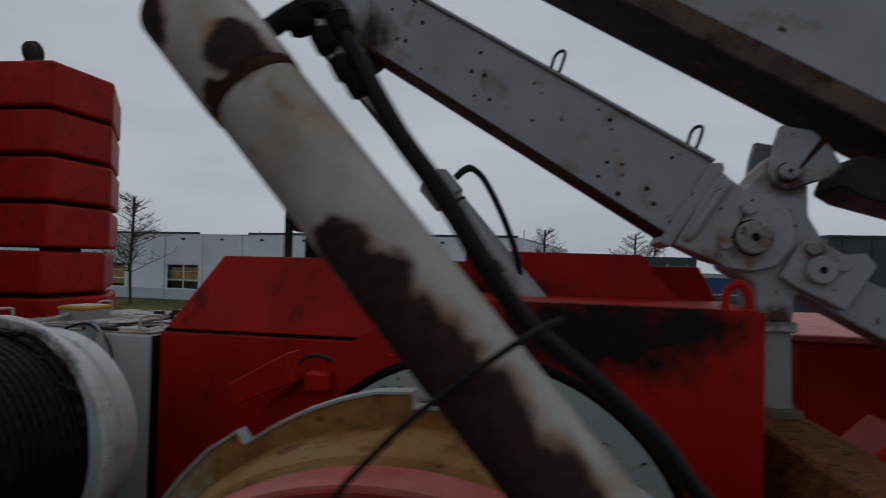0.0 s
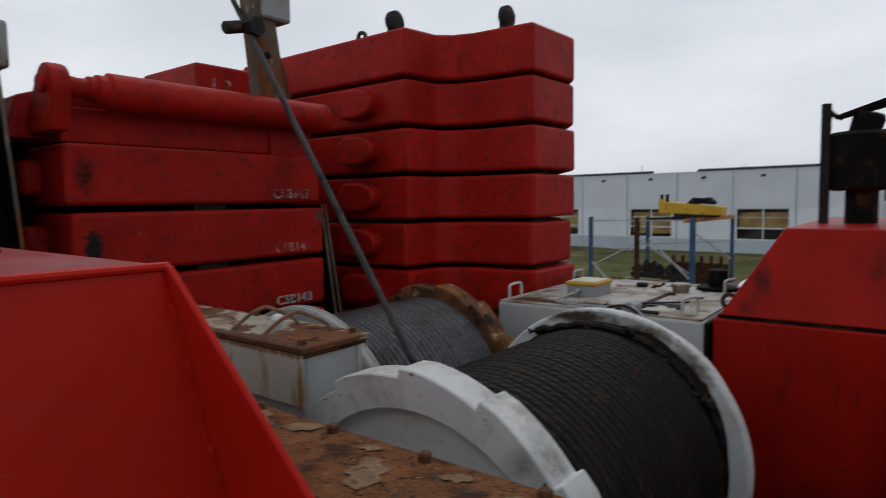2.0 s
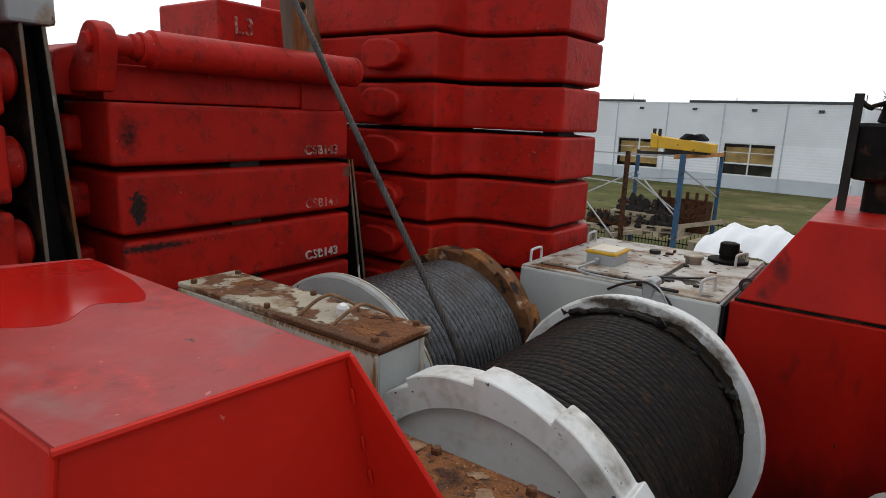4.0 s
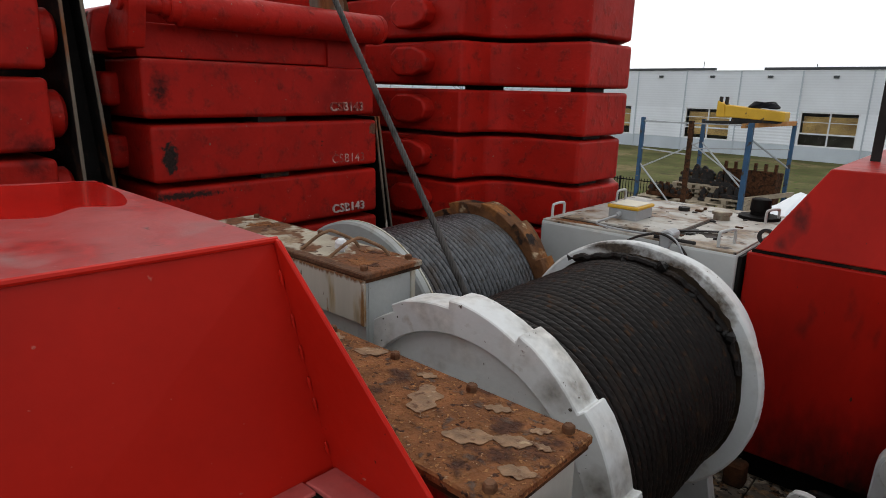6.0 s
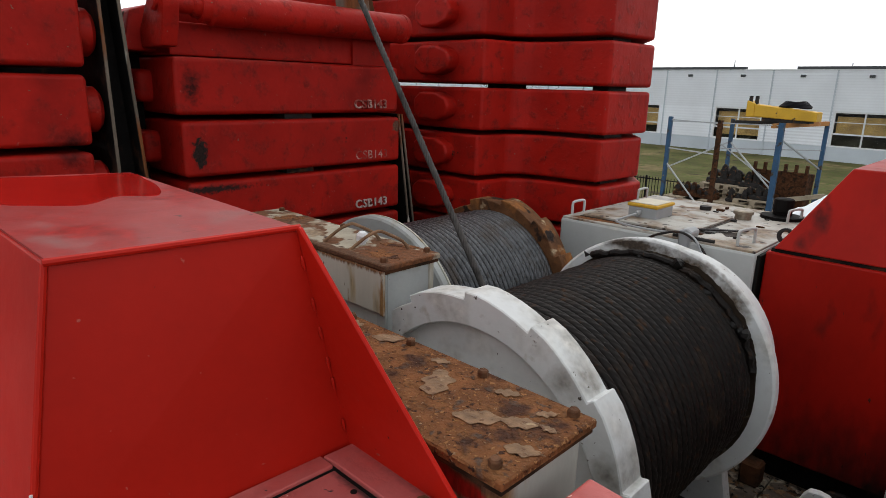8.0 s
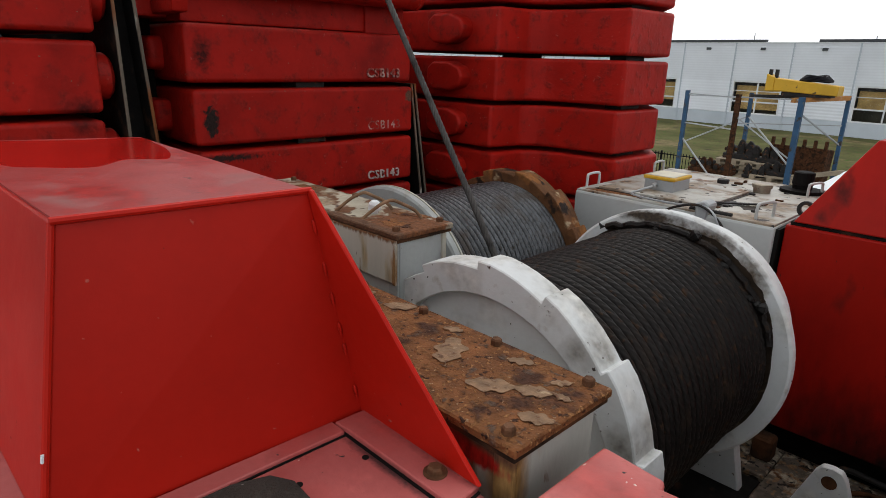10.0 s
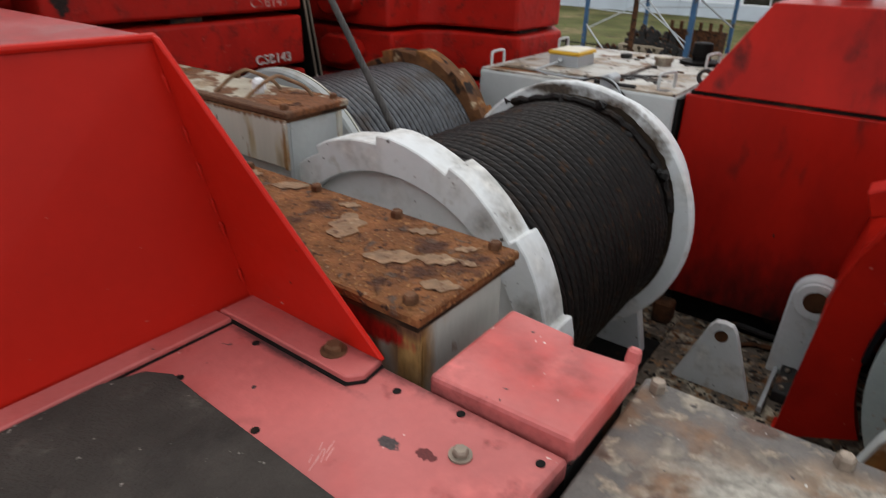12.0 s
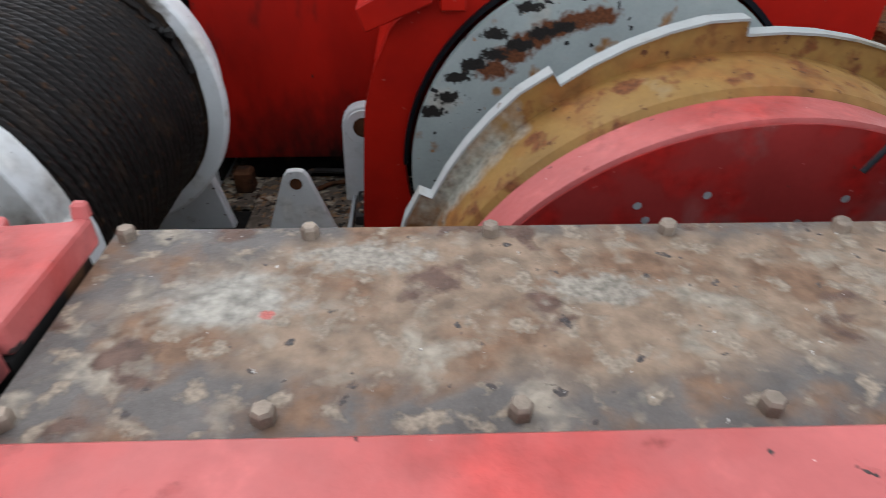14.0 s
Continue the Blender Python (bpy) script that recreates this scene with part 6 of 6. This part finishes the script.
part("block", hexa([(1.05, 2.25, 3.25), (1.6, 2.25, 3.25), (1.6, 2.5, 3.25), (1.05, 2.5, 3.25), (0.98, 2.25, 3.98), (1.12, 2.25, 4.12), (1.12, 2.5, 4.12), (0.98, 2.5, 3.98)], 0.01), M_RED, block)
beam = thing("rusty_beam", (1.0, 1.9, 3.9), "rusty mud-caked steel beam sloping away", "beam")
part("beam", hexa([(0.66, 2.1, 3.25), (0.95, 1.2, 3.25), (1.15, 1.2, 3.25), (0.90, 2.5, 3.25), (0.70, 2.5, 4.09), (0.92, 1.2, 4.02), (1.12, 1.2, 4.02), (0.92, 2.5, 4.09)], 0.01), M_RUSTTOP, beam)

# hoist rope rising from the bright drum
M_HOIST = mat("hoist_rope", (0.060, 0.054, 0.050), 0.5, spec=0.25, var=0.3, scale=30, bump=0.3, bscale=200, spots=[((0.02, 0.017, 0.015), 12, 0.52, 0.66, 0.5, 6)])


def laid_rope(pts, r, lay=0.16, lobes=6):
    """A wire rope along a line: strands twisted round one another, one turn in each lay length."""
    line = [Vector(p) for p in pts]
    rows, bm, run, n = [], B(), 0.0, lobes * 4
    for p, q in zip(line, line[1:]):
        d = (q - p).normalized()
        u = d.cross(Vector((0, 1, 0))).normalized()
        w = d.cross(u)
        steps = max(2, int((q - p).length / 0.006))
        for k in range(steps):
            turn = 2 * math.pi * (run + (q - p).length * k / steps) / lay
            rows.append([bm.verts.new(p.lerp(q, k / steps) + (u * math.cos(2 * math.pi * i / n + turn) + w * math.sin(2 * math.pi * i / n + turn)) * r * (0.80 + 0.26 * abs(math.cos(lobes * math.pi * i / n)))) for i in range(n)])
        run += (q - p).length
    for a, b in zip(rows, rows[1:]):
        for i in range(n):
            j = (i + 1) % n
            bm.faces.new((a[i], a[j], b[j], b[i]))
    bm.faces.new(rows[0][::-1])
    bm.faces.new(rows[-1])
    return bm


single("hoist_rope", laid_rope([(-2.412, 1.61, 3.96), (-2.362, 1.625, 4.06), (-2.380, 1.636, 4.138), (-3.300, 1.765, 5.280), (-4.28, 1.902, 6.50)], 0.0125), M_HOIST, "dark steel hoist rope rising steeply from the drum", "rope", smooth=60)


# ---- yard, fence, rack, building, trees ----
lawn = single("lawn", prism([(-120, 26.5), (60, 24.5), (60, 56), (-120, 60)], "z", 0.0, 0.05), M_GRASS, "short winter lawn with worn brown patches", "lawn", kind="structure")

fence = thing("bar_fence", (-5, 25.6, 0), "black steel bar fence along the lawn", "fence")
for z in (0.2, 1.15):
    part("rail", hexa([(-34, 26.0, z), (14, 25.4, z), (14, 25.44, z), (-34, 26.04, z), (-34, 26.0, z + 0.04), (14, 25.4, z + 0.04), (14, 25.44, z + 0.04), (-34, 26.04, z + 0.04)]), M_BLACK, fence)
bar = None
for k in range(240):
    x = -26 + k * 0.14
    y = 26.0 - (x + 34) * 0.0125
    if k % 18 == 0:
        part("fence_post", box(x - 0.03, x + 0.03, y - 0.03, y + 0.05, 0, 1.3), M_BLACK, fence)
    if bar is None:
        bar = part("bar", box(-0.011, 0.011, -0.011, 0.011, 0.05, 1.27), M_BLACK, fence)
        bar.location = (x, y + 0.02, 0)
    else:
        o = bar.copy()
        scene.collection.objects.link(o)
        o.location = (x, y + 0.02, 0)

# storage rack with blue uprights
def bar_between(p, q, w, h=None):
    p, q = Vector(p), Vector(q)
    d = (q - p).normalized()
    up = Vector((0, 0, 1)) if abs(d.z) < 0.9 else Vector((1, 0, 0))
    s = d.cross(up).normalized() * (w / 2)
    t = s.normalized().cross(d).normalized() * ((h or w) / 2)
    return hexa([p - s - t, p + s - t, p + s + t, p - s + t, q - s - t, q + s - t, q + s + t, q - s + t])


RH, SHELF = 4.06, 1.30
PA, PB, PC, PD, PE = (-10.46, 21.0), (-8.40, 20.0), (-6.78, 20.5), (-8.74, 22.0), (-6.05, 22.5)
rack = thing("storage_rack", (-8.2, 21.2, 0), "tall blue steel storage rack with bracing, rusty in places", "rack")
for (x, y), m, w in ((PA, M_BLUE, 0.12), (PB, M_RUSTY, 0.13), (PC, M_BLUE, 0.15), (PD, M_BLUE, 0.11), (PE, M_BLUE, 0.11)):
    part("upright", bar_between((x, y, 0), (x, y, RH), w), m, rack)
for a, b, z in ((PA, PB, RH - 0.1), (PD, PE, RH - 0.06), (PB, PC, RH - 0.08), (PA, PD, RH - 0.15), (PB, PE, 3.2), (PA, PB, 3.0)):
    part("tie", bar_between((*a, z), (*b, z), 0.035), M_GALV, rack)
part("top_beam", bar_between((-7.0, 20.4, RH - 0.10), (*PE, RH - 0.02), 0.13), M_ORANGE, rack, "worn orange beam")
part("top_beam", bar_between((*PD, RH - 0.10), (-6.7, 21.3, RH - 0.02), 0.10), M_DARK, rack)
part("load_beam", bar_between((-8.7, 20.0, SHELF - 0.06), (-5.75, 22.4, SHELF + 0.50), 0.13), M_WOOD, rack, "yellowish wooden load beam")
for p, q in (((*PA, 2.5), (*PB, 0.9)), ((*PA, 2.3), (*PD, 3.3)), ((*PB, 3.4), (*PC, 2.2)), ((*PC, 3.6), (*PE, 2.6)), ((*PD, 3.3), (*PC, 2.0))):
    part("brace", bar_between(p, q, 0.04), M_GALV, rack)
for k in range(7):
    part("deck_slat", bar_between((-9.9 + k * 0.62, 20.5, SHELF - 0.02), (-9.7 + k * 0.62, 22.6, SHELF - 0.02), 0.30, 0.03), M_WOOD, rack)
for x, y in ((-9.8, 20.9), (-6.3, 20.9), (-9.7, 22.3), (-6.2, 22.3)):
    part("leg", box(x - 0.08, x + 0.08, y - 0.08, y + 0.08, 0, SHELF - 0.035), M_WOOD, rack)
RX, RY = Vector((1, 0, 0)), Vector((0, 1, 0))

spreader = thing("lifting_spreader", (-7.0, 21.0, RH), "yellow lifting spreader with coiled black hoses on the rack", "lifting gear")
def sp(u, v, z):
    return Vector((-7.98 + u * 0.9, 21.2 + v, RH + 0.04 + z * 0.78))
part("body", hexa([sp(0.25, -0.3, 0.12), sp(2.2, -0.3, 0.02), sp(2.2, 0.3, 0.02), sp(0.25, 0.3, 0.12), sp(0.25, -0.3, 0.60), sp(2.2, -0.3, 0.38), sp(2.2, 0.3, 0.38), sp(0.25, 0.3, 0.60)], 0.02), M_YELLOW, spreader)
part("head", hexa([sp(-0.05, -0.25, 0.1), sp(0.25, -0.25, 0.1), sp(0.25, 0.25, 0.1), sp(-0.05, 0.25, 0.1), sp(-0.05, -0.25, 0.75), sp(0.22, -0.25, 0.62), sp(0.22, 0.25, 0.62), sp(-0.05, 0.25, 0.75)], 0.02), M_YELLOW, spreader)
for u in (0.02, 0.22):
    part("stub", bar_between(sp(u, -0.1, 0.55), sp(u, -0.1, 0.92), 0.09), M_DARK, spreader)
part("skid", hexa([sp(0.5, -0.25, -0.06), sp(2.0, -0.25, -0.06), sp(2.0, 0.25, -0.06), sp(0.5, 0.25, -0.06), sp(0.5, -0.25, 0.1), sp(2.0, -0.25, 0.04), sp(2.0, 0.25, 0.04), sp(0.5, 0.25, 0.1)]), M_DARK, spreader)
for k in range(4):
    part("hose_coil", tube([sp(1.45 + (0.48 - 0.05 * k) * math.cos(q * 0.52), -0.05 + 0.25 * math.sin(q * 0.52), 0.55 + 0.05 * k + 0.03 * math.sin(q)) for q in range(13)], 0.035, 6, steps=3), M_HOSE, spreader, "coiled black hose")

rr = random.Random(12)


def scrap(name, at, size, material, label, kind_cat):
    """A worn gear-like machine part: base, cheeks, boss and pins."""
    o = thing(name, at, label, kind_cat)
    x, y, z = at
    s = size
    part("base", box(x - s, x + s, y - s * 0.5, y + s * 0.5, z, z + s * 0.35, 0.03), material, o)
    for d in (-0.6, 0.1, 0.65):
        h = s * rr.uniform(0.8, 1.3)
        part("cheek", prism([(x + d * s - 0.22 * s, z + 0.3 * s), (x + d * s + 0.30 * s, z + 0.3 * s), (x + d * s + 0.22 * s, z + h), (x + d * s, z + h * 1.12), (x + d * s - 0.14 * s, z + h * 0.95)], "y", y - s * 0.45, y - s * 0.2, 0.02), material, o)
        part("boss", rings([(0, 0.2 * s), (0.9 * s, 0.2 * s)], (x + d * s, y - s * 0.5, z + h * 0.7), (0, 1, 0), 14), M_DARK, o)
    part("shaft", rod((x - s * 1.05, y, z + s * 0.55), (x + s * 1.05, y, z + s * 0.55), 0.12 * s, 12), M_RUSTY, o)
    return o


def pallet(p, label="weathered wooden pallet in the rack"):
    o = thing("pallet", p, label, "pallet", "pallets in the rack")
    x, y, z = p
    for k in range(5):
        part("board", box(x - 0.6, x + 0.6, y - 0.5 + k * 0.22, y - 0.38 + k * 0.22, z + 0.12, z + 0.145), M_WOOD, o)
    for k in range(3):
        part("runner", box(x - 0.6 + 0.52 * k, x - 0.44 + 0.52 * k, y - 0.5, y + 0.5, z, z + 0.12), M_WOOD, o)
    return o


for x, y, z, s, m in ((-9.55, 20.9, SHELF, 0.42, M_RUSTY), (-8.85, 20.9, SHELF, 0.36, M_RUSTY), (-8.75, 21.9, SHELF + 0.45, 0.50, M_DARK), (-7.95, 21.9, SHELF + 0.42, 0.45, M_DARK), (-7.35, 21.2, SHELF + 0.15, 0.42, M_DARK), (-7.9, 21.0, SHELF, 0.34, M_DARK)):
    lift = z
    while lift > SHELF + 0.1:
        lift -= 0.15
        pallet((x, y, lift))
    pallet((x, y, z))
    scrap("machine_part", (x, y, z + 0.145), s, m, "rusty cast machine part lying on a pallet", "machine part")
bk = Vector((-7.0, 22.2, SHELF))
bucket = thing("toothed_bucket", bk, "rusty brown digging bucket with a row of teeth", "bucket")
part("shell", hexa([bk + RX * -0.8 + RY * -0.1, bk + RX * 0.75 + RY * -0.1, bk + RX * 0.75 + RY * 0.6, bk + RX * -0.8 + RY * 0.6,
                    bk + RX * -0.9 + RY * -0.3 + Vector((0, 0, 1.2)), bk + RX * 0.80 + RY * -0.3 + Vector((0, 0, 1.2)), bk + RX * 0.80 + RY * 0.6 + Vector((0, 0, 1.1)), bk + RX * -0.9 + RY * 0.6 + Vector((0, 0, 1.1))], 0.03), M_RUSTY, bucket)
for k in range(6):
    q = bk + RX * (-0.8 + k * 0.31) + RY * -0.28 + Vector((0, 0, 1.15))
    part("tooth", bar_between(q, q + Vector((0, 0, 0.28)), 0.14, 0.08), M_RUSTY, bucket)
part("base", box(bk.x - 0.8, bk.x + 0.8, bk.y - 0.1, bk.y + 0.6, SHELF - 0.005, SHELF + 0.02), M_WOOD, bucket)

# white sheet over a load behind the tank
tp = Vector((-2.95, 12.2, 0))
tarp = thing("covered_load", tp, "load covered with a creased white tarpaulin", "tarpaulin")
bm = B()
n, m = 28, 16
g = []
for i in range(n + 1):
    row = []
    for j in range(m + 1):
        u, v = i / n * 2 - 1, j / m * 2 - 1
        h = 2.95 - 0.25 * abs(u) ** 3 - 0.35 * abs(v) ** 3 + 0.06 * math.sin(9 * u + 3 * v) + 0.04 * math.sin(17 * u - 6 * v)
        row.append(bm.verts.new(tp + Vector((u * 1.0, v * 0.9, h + 0.22))))
    g.append(row)
for i in range(n):
    for j in range(m):
        bm.faces.new((g[i][j], g[i + 1][j], g[i + 1][j + 1], g[i][j + 1]))
part("tarpaulin", bm, M_TARP, tarp, "creased white sheet", 60)
part("load", box(tp.x - 0.97, tp.x + 0.97, tp.y - 0.87, tp.y + 0.87, 0.0, 2.3, 0.05), M_TARP, tarp)

# white industrial building
BD = Vector((0.9955, -0.095, 0)).normalized()
BN = Vector((-BD.y, BD.x, 0)) * 1.0
BO = Vector((-13.2, 54.65, 0))
ROOF = 6.85


def bq(u, v, z):
    return BO + BD * u + BN * v + Vector((0, 0, z))


def wall_box(u0, u1, v0, v1, z0, z1, w=0.0):
    return hexa([bq(u0, v0, z0), bq(u1, v0, z0), bq(u1, v1, z0), bq(u0, v1, z0), bq(u0, v0, z1), bq(u1, v0, z1), bq(u1, v1, z1), bq(u0, v1, z1)], w)


hall = thing("industrial_hall", bq(0, 10, 0), "long white clad industrial hall with large windows", "building")
U0, U1 = -70.0, 9.45
BAY = 4.05
WIN_W, WIN_Z0, WIN_Z1 = 4.0, 1.12, 3.75
wins = [0.12 + 9.3 * k for k in range(-6, 1)]
spans, last = [], U0
for u in wins:
    if u - 0.0 > last:
        spans.append((last, u))
    last = u + WIN_W
spans.append((last, U1))
part("wall", wall_box(U0, U1, 0.32, 0.5, WIN_Z1, ROOF), M_WALL, hall)
part("plinth", wall_box(U0, U1, 0.3, 0.5, 0.0, WIN_Z0), M_SILL, hall)
for a, b in spans:
    part("wall", wall_box(a, b, 0.32, 0.5, WIN_Z0, WIN_Z1), M_WALL, hall)
part("gable_wall", wall_box(U1 - 0.2, U1, 0.5, 40, 0, ROOF), M_WALL, hall)
part("gable_wall", wall_box(U0, U0 + 0.2, 0.5, 40, 0, ROOF), M_WALL, hall)
part("rear_wall", wall_box(U0, U1, 39.8, 40, 0, ROOF), M_WALL, hall)
part("roof", wall_box(U0, U1, 0.5, 40, ROOF - 0.15, ROOF - 0.02), M_TRIM, hall)
ribs = B()
for k in range(15):
    z = WIN_Z1 + 0.06 + k * (ROOF - WIN_Z1 - 0.1) / 15
    merge(ribs, wall_box(U0, U1, 0.255, 0.32, z, z + 0.11))
tagged(part("cladding_rib", ribs, M_WALL, hall), kind="stuff")
ribs = B()
for a, b in spans:
    for k in range(11):
        z = WIN_Z0 + 0.06 + k * (WIN_Z1 - WIN_Z0) / 11
        merge(ribs, wall_box(a + 0.1, b - 0.1, 0.255, 0.32, z, z + 0.11))
tagged(part("cladding_rib", ribs, M_WALL, hall), kind="stuff")
for k in range(-14, 2):
    u = -0.1 + k * 4.65
    part("joint_strip", wall_box(u - 0.05, u + 0.05, 0.22, 0.33, 0.0, ROOF - 0.05), M_SILL, hall)
    part("wall_lamp", wall_box(u + 2.1, u + 2.45, 0.12, 0.32, ROOF - 0.62, ROOF - 0.42), M_TRIM, hall)
for a, b in ((-60, -45), (-40, -24.0), (-18, -7.0), (-3.0, 9.0)):
    part("parapet", wall_box(a, b, 0.2, 0.6, ROOF - 0.02, ROOF + 0.2), M_TRIM, hall)
part("coping", wall_box(U0, U1, 0.2, 0.6, ROOF - 0.06, ROOF), M_FRAME, hall)
for i, u in enumerate(wins):
    w = part("window", wall_box(u, u + WIN_W, 0.40, 0.43, WIN_Z0, WIN_Z1), M_GLASS, hall, "large window with a bright ochre panel inside")
    w.visible_shadow = False
    for f in (0.0, 0.52, 1.0):
        x = u + f * (WIN_W - 0.09)
        part("mullion", wall_box(x, x + 0.09, 0.30, 0.42, WIN_Z0, WIN_Z1), M_FRAME, w)
    for z in (WIN_Z0, 2.05, 2.95, WIN_Z1 - 0.09):
        part("transom", wall_box(u, u + WIN_W, 0.31, 0.415, z, z + (0.05 if z == 2.95 else 0.11)), M_FRAME, w)
    part("blind", wall_box(u + 0.1, u + WIN_W - 0.1, 0.9, 0.95, 1.75 + 0.3 * math.sin(i * 2.3), WIN_Z1 - 0.35), M_BLIND, w, "ochre panel behind the glass, room light in its colour")
    part("interior", wall_box(u - 0.4, u + WIN_W + 0.4, 1.6, 1.65, WIN_Z0 - 0.2, WIN_Z1 + 0.2), M_INSIDE, w)
for k in range(4):
    part("aerial", rod(bq(-18.5 + 9.2 * k, 3.0, ROOF - 0.1), bq(-18.5 + 9.2 * k, 3.0, ROOF + 0.55 + 0.3 * (k % 2)), 0.03, 6), M_TRIM, hall)

# dark halls and containers to the right
def hall_box(name, x0, x1, y0, y1, h, material, label):
    o = thing(name, ((x0 + x1) / 2, y0, 0), label, "building")
    part("wall", box(x0, x1, y0, y1, 0, h), material, o)
    part("roof_edge", box(x0 - 0.15, x1 + 0.15, y0 - 0.15, y1 + 0.15, h, h + 0.18), M_TRIM, o)
    for k in range(int((x1 - x0) / 2.2)):
        part("panel_joint", box(x0 + 1 + k * 2.2, x0 + 1.1 + k * 2.2, y0 - 0.06, y0, 0.1, h), M_TRIM, o)
    return o


hall_box("dark_hall", 21.0, 60.0, 56.0, 80.0, 7.4, M_DARKCLAD, "dark clad warehouse in the distance")
hall_box("teal_hall", 9.5, 14.5, 75.0, 90.0, 5.6, M_GREENCLAD, "small teal clad hall in the distance")
canopy = thing("canopy", (8, 60, 0), "flat dark canopy roof on thin posts", "canopy")
part("roof", box(5.2, 10.7, 57.0, 63.0, 4.95, 5.5), M_TRIM, canopy)
for x in (5.6, 8.6, 10.2):
    part("post", box(x, x + 0.2, 57.3, 57.5, 0, 5.0), M_GALV, canopy)
for k, (x, y, m) in enumerate(((11.0, 62.0, M_DARKCLAD), (15.3, 58.5, M_CONTBLUE), (13.5, 50.0, M_DARKCLAD), (20.0, 46.0, M_DARKCLAD))):
    o = thing("shipping_container", (x, y, 0), "dark shipping container standing in the far yard", "container", "containers")
    part("body", box(x - 3, x + 3, y, y + 2.4, 0, 2.6 + 1.2 * (k < 2), 0.03), m, o)
    part("door", box(x - 2.9, x - 0.2, y - 0.04, y, 0.1, 2.4), m, o)


# bare winter trees
def tree(x, y, h, seed, label="bare winter tree with fine twigs"):
    rt = random.Random(seed)
    o = thing("tree", (x, y, 0), label, "tree")
    part("trunk", tube([(x, y, 0), (x + 0.05 * h * rt.uniform(-0.4, 0.4), y, h * 0.35), (x, y, h * 0.75), (x + 0.05, y, h)], 0.012 * h, 8, steps=3), M_BARK, o)
    crown = B()
    for k in range(60):
        z = h * rt.uniform(0.22, 0.98)
        a = rt.uniform(0, 6.28)
        ln = (h - z) * 0.42 + 0.09 * h
        p = Vector((x, y, z))
        q = p + Vector((math.cos(a) * ln, math.sin(a) * ln, ln * rt.uniform(0.25, 0.75)))
        merge(crown, rod(p, q, 0.004 * h, 4, 0.0015 * h))
        for t in range(9):
            s = p.lerp(q, rt.uniform(0.3, 1.0))
            e = s + Vector((rt.uniform(-1, 1), rt.uniform(-1, 1), rt.uniform(0.0, 0.9))) * ln * 0.42
            merge(crown, rod(s, e, 0.0024 * h, 3, 0.0012 * h))
    part("crown", crown, M_TWIG, o)
    return o


tree(-39.0, 50.0, 9.8, 1, "bare young tree in front of the white hall")
tree(6.2, 60.0, 7.6, 2)
tree(-2.2, 62.0, 8.0, 4)
tree(12.5, 95.0, 8.2, 5)
